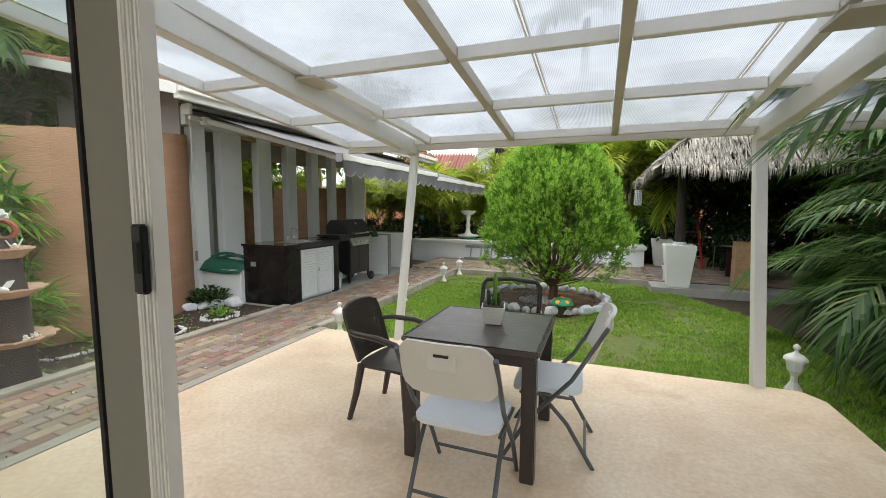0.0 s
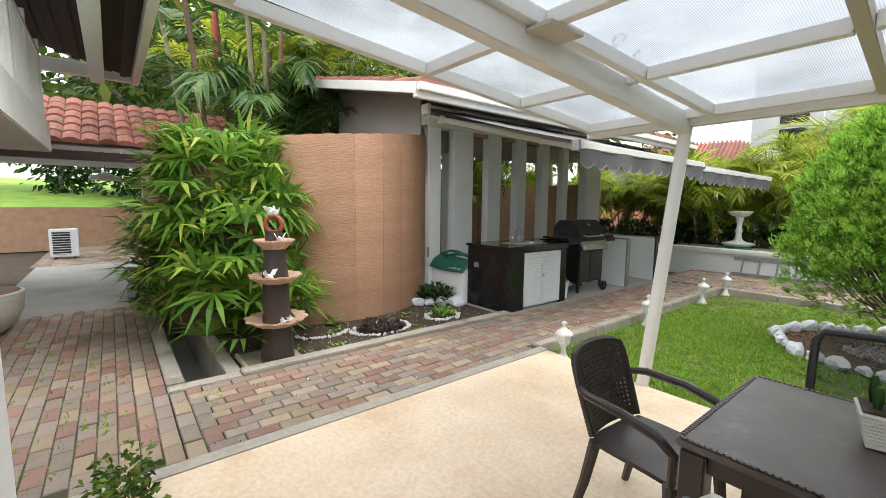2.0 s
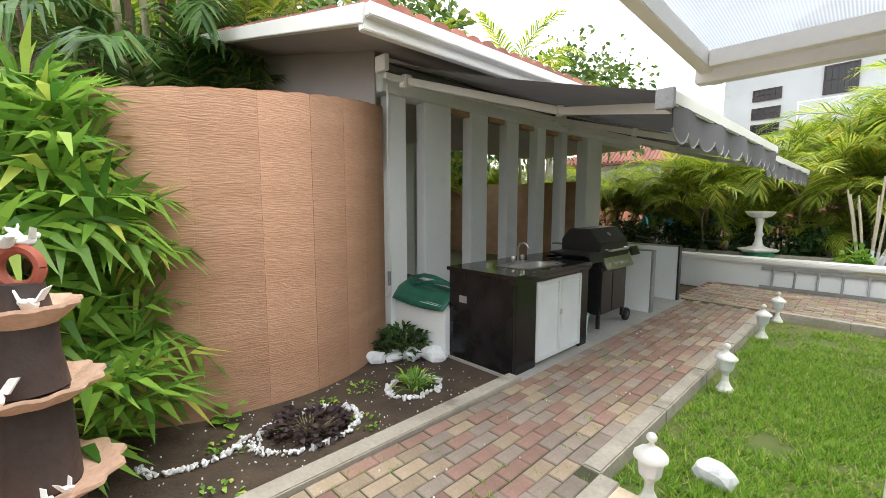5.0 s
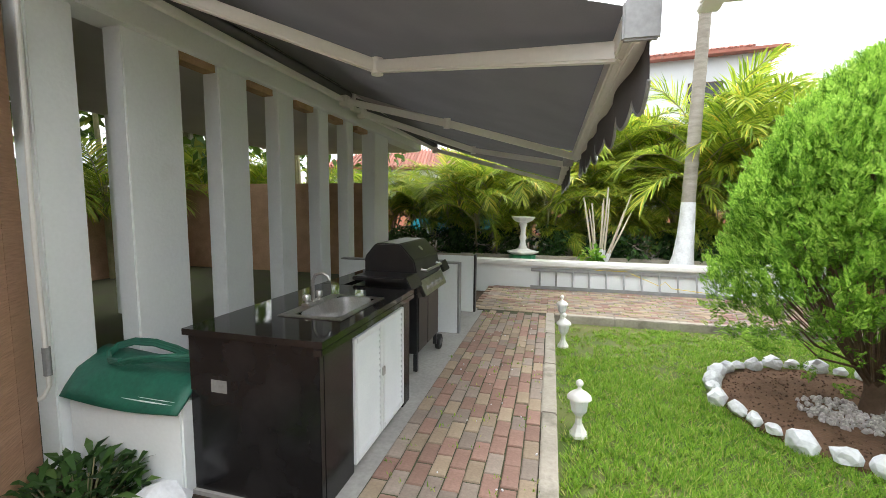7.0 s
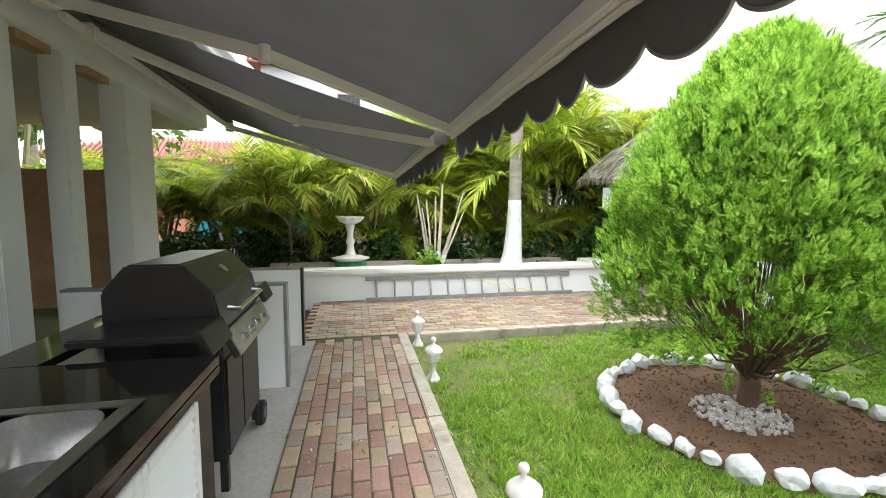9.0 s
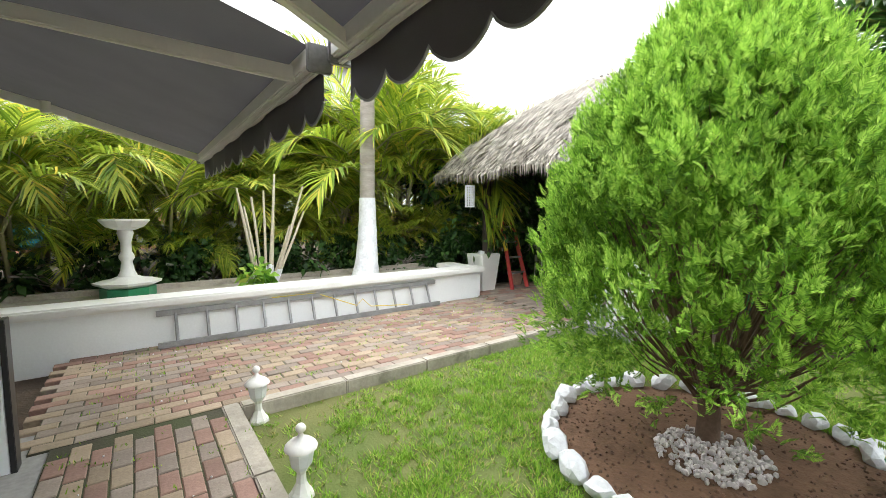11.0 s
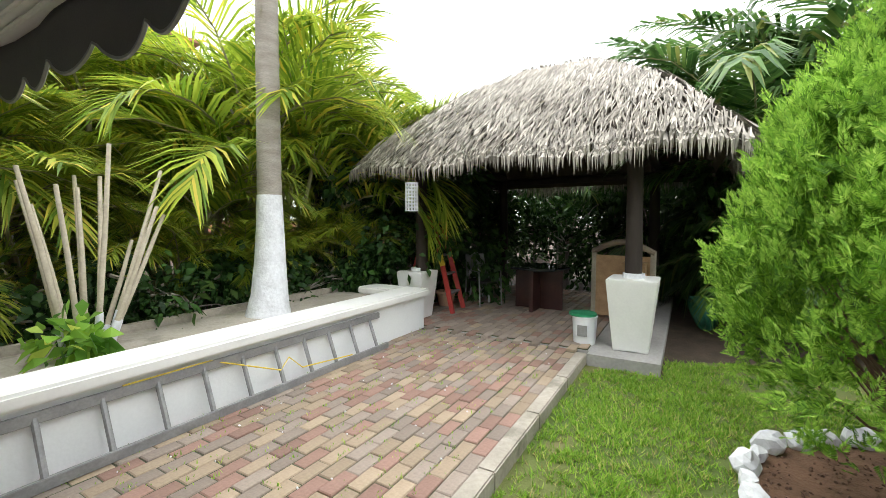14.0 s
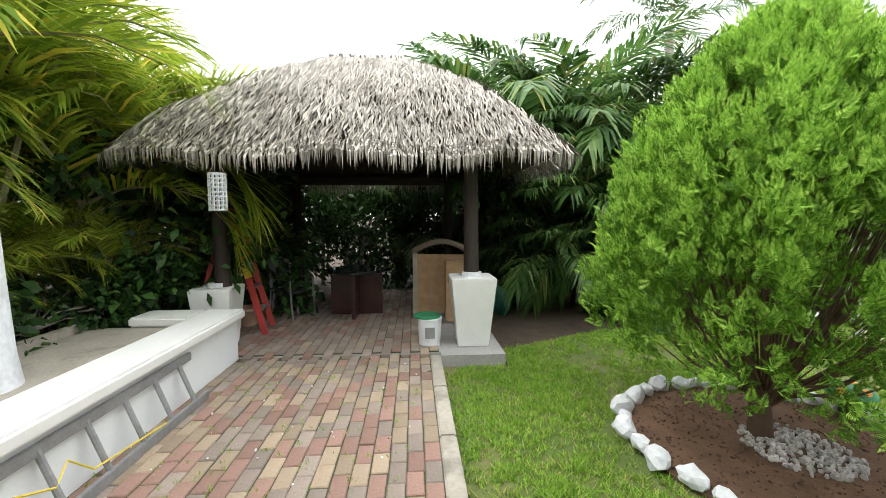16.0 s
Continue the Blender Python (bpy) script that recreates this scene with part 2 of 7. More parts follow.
clay_pot = surf("pale_terracotta", (0.56, 0.34, 0.24), (0.66, 0.46, 0.34), 6, 0.85, 0.3, 45)
dark_clay = surf("dark_clay_column", (0.04, 0.028, 0.026), (0.07, 0.05, 0.045), 6, 0.55, 0.3, 40)
red_clay = surf("red_clay", (0.3, 0.07, 0.04), (0.4, 0.1, 0.06), 6, 0.6, 0.2, 40)
dark_wood = surf("dark_timber", (0.018, 0.012, 0.01), (0.035, 0.024, 0.018), 5, 0.7, 0.4, 30, stretch=(1, 1, 0.2))
red_wood = surf("dark_red_wood", (0.035, 0.014, 0.014), (0.06, 0.022, 0.02), 5, 0.35, 0.1, 40)
rattan = surf("rattan", (0.36, 0.22, 0.12), (0.48, 0.32, 0.18), 8, 0.7, 0.5, 70)
thatch_mat = surf("dry_thatch", (0.27, 0.245, 0.21), (0.43, 0.4, 0.35), 1.6, 0.9, 0.3, 40, rand=0.5, island=True)
# darker copy of the thatch: shade below the roof put into its colour
thatch_shaded = surf("thatch_underside_shade", (0.05, 0.04, 0.03), (0.09, 0.07, 0.05), 4, 0.95, 0.6, 40)
pebble = surf("white_pebble", (0.72, 0.72, 0.74), (0.82, 0.82, 0.84), 9, 0.8, 0.5, 50, rand=0.12, island=True)
bark = surf("palm_bark", (0.26, 0.23, 0.2), (0.36, 0.33, 0.29), 4, 0.9, 0.6, 30, stretch=(1, 1, 4))
twig = surf("brown_twig", (0.09, 0.055, 0.035), (0.16, 0.1, 0.07), 8, 0.9, 0.5, 50)
cane = surf("palm_cane", (0.2, 0.2, 0.1), (0.32, 0.28, 0.16), 6, 0.6, 0.2, 30)
pale_stem = surf("pale_cut_stem", (0.46, 0.4, 0.3), (0.58, 0.52, 0.42), 5, 0.8, 0.4, 40)
green_cloth = surf("green_tarp", (0.01, 0.09, 0.06), (0.015, 0.13, 0.085), 5, 0.55, 0.3, 40)
green_paint = surf("green_paint", (0.02, 0.22, 0.1), (0.03, 0.28, 0.13), 6, 0.35, 0.05, 40)
orange_paint = surf("orange_paint", (0.85, 0.35, 0.02), (0.9, 0.42, 0.04), 6, 0.35, 0.02, 40)
red_paint = surf("red_fibreglass", (0.4, 0.04, 0.04), (0.5, 0.07, 0.06), 6, 0.5, 0.1, 40)
yellow_paint = surf("yellow_cord", (0.7, 0.55, 0.05), (0.8, 0.62, 0.08), 6, 0.5, 0.1, 40)
door_olive = surf("champagne_aluminium", (0.24, 0.235, 0.19), (0.27, 0.265, 0.215), 2, 0.45, 0.03, 60, metal=0.2, grain=0.025)
panel_brown = surf("brown_cladding", (0.2, 0.12, 0.085), (0.28, 0.18, 0.13), 1.4, 0.45, 0.1, 30, stretch=(1, 1, 2.5))
stone_wall = surf("rubble_cladding", (0.24, 0.2, 0.15), (0.42, 0.38, 0.3), 9, 0.9, 0.8, 22)
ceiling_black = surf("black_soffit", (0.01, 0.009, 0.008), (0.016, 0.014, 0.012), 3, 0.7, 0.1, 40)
brown_block = surf("brown_block", (0.36, 0.22, 0.14), (0.46, 0.29, 0.19), 5, 0.9, 0.4, 30)
car_paint = surf("teal_car_paint", (0.04, 0.3, 0.36), (0.05, 0.34, 0.4), 2, 0.2, 0.0, 40)
car_silver = surf("silver_car_paint", (0.4, 0.42, 0.44), (0.45, 0.47, 0.49), 2, 0.2, 0.0, 40)
dark_glass = surf("dark_pane", (0.02, 0.025, 0.03), (0.03, 0.035, 0.04), 2, 0.08, 0.0, 40)
clear_pane = glass("clear_pane", (0.86, 0.93, 0.88))
sheet_mat = ribbed_sheet()
strip_mat = surf("sheet_strip", (0.66, 0.64, 0.6), (0.74, 0.72, 0.68), 3, 0.6, 0.05, 40, through=0.75, grain=0.025)
mesh_fabric, mfn, mfl, mfb = base_mat("dark_mesh_fabric")
mfb.inputs["Base Color"].default_value, mfb.inputs["Roughness"].default_value = (0.015, 0.03, 0.022, 1), 0.6
mft, mfm = mfn.new("ShaderNodeBsdfTransparent"), mfn.new("ShaderNodeMixShader")
mfm.inputs[0].default_value = 0.6
mfl.new(mft.outputs[0], mfm.inputs[1])
mfl.new(mfb.outputs[0], mfm.inputs[2])
mfl.new(mfm.outputs[0], mfn["Material Output"].inputs[0])
palm_leaf = leaf("areca_leaf", (0.11, 0.21, 0.02), (0.46, 0.55, 0.07), (0.75, 0.58, 0.1), 0.5)
palm_dark = leaf("dark_palm_leaf", (0.036, 0.095, 0.024), (0.11, 0.215, 0.05), (0.24, 0.26, 0.07), 0.38, 0.4)
fan_leaf = leaf("fan_leaf", (0.08, 0.22, 0.03), (0.32, 0.56, 0.08), (0.7, 0.7, 0.15), 0.45, 0.35)
thuja_leaf = leaf("thuja_spray", (0.055, 0.14, 0.015), (0.19, 0.37, 0.035), (0.3, 0.48, 0.06), 0.42, 0.6)
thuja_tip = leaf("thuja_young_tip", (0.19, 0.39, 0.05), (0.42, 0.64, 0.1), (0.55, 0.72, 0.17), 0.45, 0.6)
dry_leaf = leaf("dry_blade", (0.3, 0.25, 0.1), (0.48, 0.42, 0.18), (0.55, 0.45, 0.2), 0.3, 0.7)
grass_leaf = leaf("grass_blade", (0.1, 0.23, 0.02), (0.3, 0.5, 0.05), (0.55, 0.5, 0.18), 0.4, 0.6)
hedge_leaf = leaf("hedge_leaf", (0.015, 0.045, 0.012), (0.05, 0.12, 0.025), (0.1, 0.18, 0.04), 0.3)
tree_leaf = leaf("tree_leaf", (0.035, 0.08, 0.015), (0.12, 0.2, 0.03), (0.3, 0.3, 0.06), 0.35)
purple_leaf = leaf("purple_leaf", (0.03, 0.02, 0.025), (0.08, 0.05, 0.05), (0.1, 0.1, 0.06), 0.2)
dead_leaf = leaf("dead_frond", (0.25, 0.11, 0.05), (0.38, 0.2, 0.1), None, 0.2)


# ---- mesh building ----
class Geo:
    """Collects vertices and faces; box, tube, lathe and strip shapes; out() links it as one mesh."""

    def __init__(self):
        self.v, self.f = [], []

    def add(self, verts, faces):
        k = len(self.v)
        self.v += [tuple(p) for p in verts]
        self.f += [tuple(i + k for i in q) for q in faces]
        return self

    def box(self, x0, y0, z0, x1, y1, z1, m=None):
        p = [Vector((x, y, z)) for z in (z0, z1) for y in (y0, y1) for x in (x0, x1)]
        if m is not None:
            p = [m @ q for q in p]
        return self.add(p, [(0, 2, 3, 1), (4, 5, 7, 6), (0, 1, 5, 4), (2, 6, 7, 3), (0, 4, 6, 2), (1, 3, 7, 5)])

    def bar(self, a, b, w, h):
        """A rectangular bar from a to b, w wide (level) and h high."""
        a, b = Vector(a), Vector(b)
        d = (b - a).normalized()
        s = d.cross(Vector((0, 0, 1)))
        s = s.normalized() if s.length > 1e-4 else Vector((1, 0, 0))
        u = s.cross(d)
        p = [q + s * i * w / 2 + u * j * h / 2 for q in (a, b) for j in (-1, 1) for i in (-1, 1)]
        return self.add(p, [(0, 1, 3, 2), (4, 6, 7, 5), (0, 4, 5, 1), (2, 3, 7, 6), (0, 2, 6, 4), (1, 5, 7, 3)])

    def tube(self, pts, r, seg=8, caps=True):
        pts = [Vector(p) for p in pts]
        rs = r if isinstance(r, (list, tuple)) else [r] * len(pts)
        verts, faces, n = [], [], len(pts)
        side = None
        for i, p in enumerate(pts):
            d = (pts[min(i + 1, n - 1)] - pts[max(i - 1, 0)]).normalized()
            if side is None:
                side = d.cross(Vector((0.31, 0.17, 0.93)))
                if side.length < 0.1:
                    side = d.cross(Vector((1, 0, 0)))
            side = (side - d * side.dot(d)).normalized()
            up = d.cross(side)
            for k in range(seg):
                a = 2 * math.pi * k / seg
                verts.append(p + (side * math.cos(a) + up * math.sin(a)) * rs[i])
        for i in range(n - 1):
            for k in range(seg):
                a, b = i * seg + k, i * seg + (k + 1) % seg
                faces.append((a, b, b + seg, a + seg))
        if caps:
            faces += [tuple(range(seg))[::-1], tuple((n - 1) * seg + k for k in range(seg))]
        return self.add(verts, faces)

    def lathe(self, prof, seg=20, at=(0, 0, 0), wave=0, waves=8, square=False):
        verts, faces = [], []
        for j, (r, z) in enumerate(prof):
            for k in range(seg):
                a = 2 * math.pi * (k + (0.5 if square else 0)) / seg
                q = r * (1.41421 if square else 1) * (1 + (wave * (r / max(p[0] for p in prof)) ** 3 * math.sin(waves * a) if wave else 0))
                verts.append((at[0] + q * math.cos(a), at[1] + q * math.sin(a), at[2] + z))
        for j in range(len(prof) - 1):
            for k in range(seg):
                a, b = j * seg + k, j * seg + (k + 1) % seg
                faces.append((a, b, b + seg, a + seg))
        faces += [tuple(range(seg))[::-1], tuple((len(prof) - 1) * seg + k for k in range(seg))]
        return self.add(verts, faces)

    def out(self, name, mat, parent=None, label="", bevel=0.0, smooth=False, kind=""):
        me = bpy.data.meshes.new(name)
        me.from_pydata(self.v, [], self.f)
        if bevel:
            bm = bmesh.new()
            bm.from_mesh(me)
            bmesh.ops.bevel(bm, geom=bm.edges[:], offset=bevel, segments=2, affect="EDGES", clamp_overlap=True)
            bm.to_mesh(me)
            bm.free()
        return finish(name, me, mat, parent, label, smooth, kind)


def finish(name, me, mat, parent=None, label="", smooth=False, kind=""):
    me.materials.append(mat)
    if smooth:
        me.polygons.foreach_set("use_smooth", [True] * len(me.polygons))
        me.set_sharp_from_angle(angle=radians(42))
    ob = new(name, me)
    ob.parent = parent
    return tagged(ob, label=label, kind=kind)


def thing(name, m, label, category, group="", kind=""):
    ob = new(name)
    ob.matrix_basis = m if isinstance(m, Matrix) else pose(*m)
    ob.empty_display_size = 0.1
    return tagged(ob, label, category, group, kind)


def struct(geo, name, mat, label="", bevel=0.0, smooth=False):
    ob = geo.out(name, mat, None, label, bevel, smooth, "structure")
    return ob


def mesh_np(name, v, f, mat, parent=None, label="", kind="", smooth=False):
    me = bpy.data.meshes.new(name)
    me.from_pydata(v.tolist() if hasattr(v, "tolist") else v, [], f.tolist() if hasattr(f, "tolist") else f)
    return finish(name, me, mat, parent, label, smooth, kind)


def strips(base, mid, tip, side_b, side_m, quad_first=True):
    """Leaf blades: arrays of base, mid and tip points with half-widths as vectors; a quad and a triangle each."""
    n = len(base)
    v = np.empty((n, 5, 3))
    v[:, 0], v[:, 1], v[:, 2], v[:, 3], v[:, 4] = base - side_b, base + side_b, mid + side_m, mid - side_m, tip
    k = np.arange(n)[:, None] * 5
    f = [tuple(r) for r in (k + np.array([0, 1, 2, 3])).tolist()] + [tuple(r) for r in (k + np.array([3, 2, 4])).tolist()]
    return v.reshape(-1, 3), f


# ---- the setting: ground, paving, walls ----
def poly_slab(name, pts, z0, z1, mat, label=""):
    n = len(pts)
    g = Geo().add([(x, y, z0) for x, y in pts] + [(x, y, z1) for x, y in pts],
                  [tuple(range(n))[::-1], tuple(range(n, 2 * n))] + [(i, (i + 1) % n, n + (i + 1) % n, n + i) for i in range(n)])
    return struct(g, name, mat, label)


GRASS_Z = -0.1
# one sheet of ground to the horizon, with a trench left open for the drain
g = Geo()
DX0, DX1, DY0, DY1 = -7.4, -4.24, 1.47, 1.78
for x0, y0, x1, y1 in ((-400, -400, 400, DY0), (-400, DY1, 400, 400), (-400, DY0, DX0, DY1), (DX1, DY0, 400, DY1)):
    g.add([(x0, y0, -0.13), (x1, y0, -0.13), (x1, y1, -0.13), (x0, y1, -0.13)], [(0, 1, 2, 3)])
struct(g, "ground", soil, "dark bare garden soil")

poly_slab("patio_floor", [(-2.92, -0.74), (-2.16, -0.74), (-2.16, 0.8), (1.88, 0.8), (1.85, 4.3), (1.74, 4.46), (-2.4, 4.46), (-2.85, 4.5), (-2.92, 4.5)], -0.2, 0.004, patio_stone, "beige travertine patio slab")
g = Geo()
g.box(-3.04, -0.74, -0.2, -2.924, 4.53, 0.008)
struct(g, "kerb_patio", kerb_mat, "narrow worn concrete border strip", 0.006)
g = Geo()
for i in range(5):
    g.box(-3.15 + 0.012 * (i % 2 - 0.5) * 0.6, 4.532 + i * 1.052, -0.2, -3.035, 4.532 + i * 1.052 + 1.047, 0.012)
struct(g, "kerb_lawn", kerb_mat, "worn concrete kerb beside the lawn", 0.01)
g = Geo()
for i in range(5):
    g.box(-3.03 + i * 0.83, 9.675, -0.2, -3.03 + i * 0.83 + 0.825, 9.79, 0.014)
struct(g, "kerb_cross", kerb_mat, "worn concrete kerb at the end of the lawn", 0.01)
g = Geo()
g.box(-4.24, 1.88, -0.2, -4.1, 5.25, 0.03)
g.box(-4.24, 1.34, -0.2, -4.1, 1.88, 0.006)
g.box(-7.4, 1.34, -0.2, -4.244, 1.47, 0.012)
g.box(-7.4, 1.78, -0.45, -4.242, 1.9, 0.0)
struct(g, "kerb_bed", kerb_mat, "weathered concrete edging of bed and drain", 0.008)
g = Geo()
g.box(DX0, DY0 - 0.005, -0.5, DX1, DY1, -0.44)
g.box(DX0, 1.45, -0.45, DX1, 1.472, -0.1)
g.box(DX0 - 0.06, 1.45, -0.5, DX0 + 0.01, 1.84, 0.0)
g.box(DX1, 1.45, -0.45, DX1 + 0.02, 1.8, -0.1)
struct(g, "drain_channel", concrete, "deep damp concrete drain channel")
g = Geo().box(-7.3, 1.904, -0.2, -4.244, 5.25, -0.045)
struct(g, "planting_bed", soil, "dark soil planting bed by the curved wall")
g = Geo().box(-6.0, 5.25, -0.2, -4.1, 10.2, -0.02)
struct(g, "service_strip", concrete, "grey concrete strip under the counter")
poly_slab("lawn_base", [(-3.04, 4.46), (1.9, 4.46), (1.9, 3.0), (2.8, 3.0), (2.7, 5.0), (2.5, 6.3), (2.25, 7.6), (1.6, 8.9), (1.05, 8.95), (1.05, 9.675), (-3.04, 9.675)], -0.2, GRASS_Z, turf, "short green lawn turf with worn patches")
poly_slab("hut_floor", [(1.1, 8.97), (5.4, 8.97), (5.4, 12.6), (1.22, 12.6), (1.22, 9.67), (1.1, 9.67)], -0.2, 0.01, concrete, "raised concrete plinth of the thatched hut")
g = Geo().box(-13, -0.3, -0.2, -7.6, 1.2, -0.004)
g.box(-13, 1.2, -0.2, -9.0, 4.2, -0.006)
struct(g, "passage_floor", concrete, "smooth grey concrete passage floor")
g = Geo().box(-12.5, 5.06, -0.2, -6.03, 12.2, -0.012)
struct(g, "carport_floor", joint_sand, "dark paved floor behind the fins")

# curved clay wall
CURVE = [(-8.4, 1.55), (-7.6, 1.67), (-6.7, 1.88), (-6.02, 2.26), (-5.6, 2.72), (-5.37, 3.25), (-5.31, 3.8), (-5.4, 4.25), (-5.6, 4.64), (-5.86, 4.98)]


def smooth_line(pts, n):
    p = [Vector((*q, 0)) for q in pts]
    out = []
    for i in range(len(p) - 1):
        a, b, c, d = p[max(i - 1, 0)], p[i], p[i + 1], p[min(i + 2, len(p) - 1)]
        for k in range(n):
            t = k / n
            out.append(0.5 * ((2 * b) + (c - a) * t + (2 * a - 5 * b + 4 * c - d) * t * t + (3 * b - a - 3 * c + d) * t ** 3))
    return out + [p[-1]]


line = smooth_line(CURVE, 8)
g, n = Geo(), len(line)
verts, faces = [], []
for i, p in enumerate(line):
    d = (line[min(i + 1, n - 1)] - line[max(i - 1, 0)]).normalized()
    s = Vector((d.y, -d.x, 0)) * 0.075
    top = 2.1 + 0.46 * (i / (n - 1)) ** 1.2 + 0.006 * math.sin(i * 2.1)
    for q in (p + s, p - s):
        verts += [(q.x, q.y, -0.2), (q.x, q.y, top)]
for i in range(n - 1):
    a, b = 4 * i, 4 * i + 4
    faces += [(a, b, b + 1, a + 1), (a + 3, b + 3, b + 2, a + 2), (a + 1, b + 1, b + 3, a + 3)]
faces += [(0, 1, 3, 2), (4 * n - 4, 4 * n - 2, 4 * n - 1, 4 * n - 3)]
g.add(verts, faces)
curved = struct(g, "wall_curved", clay_wall, "curved terracotta-coloured rendered garden wall", smooth=True)
step = 6
for i in range(8, n - 1, step):
    verts, faces, k2 = [], [], min(step, n - 1 - i)
    for q in range(k2 + 1):
        p = line[i + q]
        d = (line[min(i + q + 1, n - 1)] - line[max(i + q - 1, 0)]).normalized()
        o = Vector((d.y, -d.x, 0))
        p = p + d * (0.0015 if q == 0 else -0.0015 if q == k2 else 0)
        top = 2.1 + 0.46 * ((i + q) / (n - 1)) ** 1.2 - 0.012
        for r in (0.079, 0.07):
            verts += [(p.x + o.x * r, p.y + o.y * r, -0.12), (p.x + o.x * r, p.y + o.y * r, top)]
    for q in range(k2):
        a, b = 4 * q, 4 * q + 4
        faces += [(a, b, b + 1, a + 1), (a + 1, b + 1, b + 3, a + 3)]
    faces += [(0, 1, 3, 2), (4 * k2, 4 * k2 + 2, 4 * k2 + 3, 4 * k2 + 1)]
    Geo().add(verts, faces).out("render_panel", clay_panel, curved, smooth=True)

# carport: slab fins, beam, soffit, walls
for y0, y1 in ((5.15, 5.39), (5.67, 6.11), (6.48, 6.82), (7.26, 7.53), (8.02, 8.25), (8.74, 8.92)):
    struct(Geo().box(-6.01, y0, 0.0, -5.85, y1, 2.72), "fin_wall", white_plaster, "white plastered upright concrete fin", 0.008)
struct(Geo().box(-6.06, 9.62, 0.0, -5.84, 10.19, 2.72), "pillar_end", white_plaster, "white plastered end pillar", 0.01)
struct(Geo().box(-6.06, 5.03, 2.723, -5.8, 11.9, 3.0), "beam_carport", white_plaster, "white beam over the fins", 0.008)
struct(Geo().box(-5.84, 5.2, -0.1, -5.02, 5.66, 0.5), "wall_low", white_plaster, "low white plastered ledge wall", 0.012)
struct(Geo().box(-9.2, 5.1, 2.8, -6.07, 12.6, 2.86), "ceiling_carport", ceiling_paint, "pale grey plastered carport ceiling")
struct(Geo().add([(-5.9, 5.0, 2.0), (-5.9, 5.0, 3.15), (-8.9, 5.0, 3.82), (-8.9, 5.0, 2.0), (-5.9, 5.02, 2.0), (-5.9, 5.02, 3.15), (-8.9, 5.02, 3.82), (-8.9, 5.02, 2.0)],
                 [(0, 1, 2, 3)[::-1], (4, 5, 6, 7), (0, 4, 5, 1)[::-1], (1, 5, 6, 2)[::-1], (2, 6, 7, 3)[::-1], (3, 7, 4, 0)[::-1]]), "wall_gable", grey_plaster, "grey plastered gable wall")
struct(Geo().box(-8.9, 5.0, -0.1, -6.05, 5.02, 1.995), "wall_gable_low", grey_plaster, "grey plastered wall below the gable")
g = Geo()
g.box(-4.88, 4.16, 2.82, -4.8, 12.7, 2.96)
g.box(-4.84, 4.16, 2.9, -4.72, 12.7, 3.0)
struct(g, "fascia_gutter", white_steel, "white painted fascia and gutter", 0.008)
g = Geo().bar((-4.79, 4.18, 2.93), (-9.1, 4.18, 3.9), 0.07, 0.14)
struct(g, "fascia_verge", white_steel, "white painted verge board", 0.006)
struct(Geo().box(-12.4, 12.3, -0.1, -7.2, 12.5, 2.1), "wall_carport_end", brown_block, "brown block wall at the end of the carport")
struct(Geo().box(-12.5, 5.3, -0.1, -12.3, 12.3, 1.9), "wall_carport_back", brown_block, "brown block wall at the back of the carport")
struct(Geo().box(-9.15, 8.0, 0, -8.85, 8.3, 2.8), "pillar_carport", white_plaster, "white plastered carport pillar", 0.01)
g = Geo()
for y in (6.3, 7.04, 7.78, 8.5, 9.27):
    g.box(-5.99, y - 0.17, 2.66, -5.87, y + 0.17, 2.721)
struct(g, "trim_lintel", rattan, "bare timber lintel pieces between the fins")


def tile_roof(name, x0, x1, y0, y1, z0, z1, label, nx=None, ny=None, along="y"):
    """Barrel tiles in courses: eave at x0 (z0) to ridge at x1 (z1), columns along y."""
    nx = nx or max(3, int(math.hypot(x1 - x0, z1 - z0) / 0.34))
    ny = ny or int(abs(y1 - y0) / 0.21)
    geo = Geo()
    for i in range(nx):
        for j in range(ny):
            a, b = i / nx, (i + 1.12) / nx
            yc, w = y0 + (j + 0.5) * (y1 - y0) / ny, abs(y1 - y0) / ny * 0.56
            verts, faces = [], []
            jit = random.uniform(-0.008, 0.012)
            for t, lift in ((a, 0.05), (b, 0.02)):
                for k in range(6):
                    an = math.pi * k / 5
                    verts.append((x0 + (x1 - x0) * t, yc - math.cos(an) * w, z0 + (z1 - z0) * t + lift + jit + 0.085 * math.sin(an)))
            faces = [(k, k + 1, k + 7, k + 6) for k in range(5)] + [tuple(range(6))]
            geo.add(verts, faces)
    ob = struct(geo, name, terracotta, label)
    s = Geo()
    s.add([(x0, y0, z0), (x1, y0, z1), (x1, y1, z1), (x0, y1, z0), (x0, y0, z0 - 0.06), (x1, y0, z1 - 0.06), (x1, y1, z1 - 0.06), (x0, y1, z0 - 0.06)],
          [(0, 1, 2, 3), (7, 6, 5, 4), (0, 4, 5, 1), (1, 5, 6, 2), (2, 6, 7, 3), (3, 7, 4, 0)])
    s.out("roof_deck", grey_plaster, ob)
    return ob


tile_roof("roof_carport", -4.8, -9.15, 4.22, 12.7, 2.96, 3.94, "red clay barrel tile roof over the carport")
tile_roof("roof_passage", -8.72, -10.6, -0.3, 3.8, 2.28, 3.2, "weathered red clay barrel tile roof over the passage")
struct(Geo().box(-10.6, -0.3, 2.1, -8.78, 3.8, 2.2), "ceiling_passage", white_plaster, "white passage ceiling")
struct(Geo().box(-8.78, -0.3, 2.08, -8.68, 3.8, 2.21), "trim_eave", red_wood, "dark red timber eave board", 0.006)

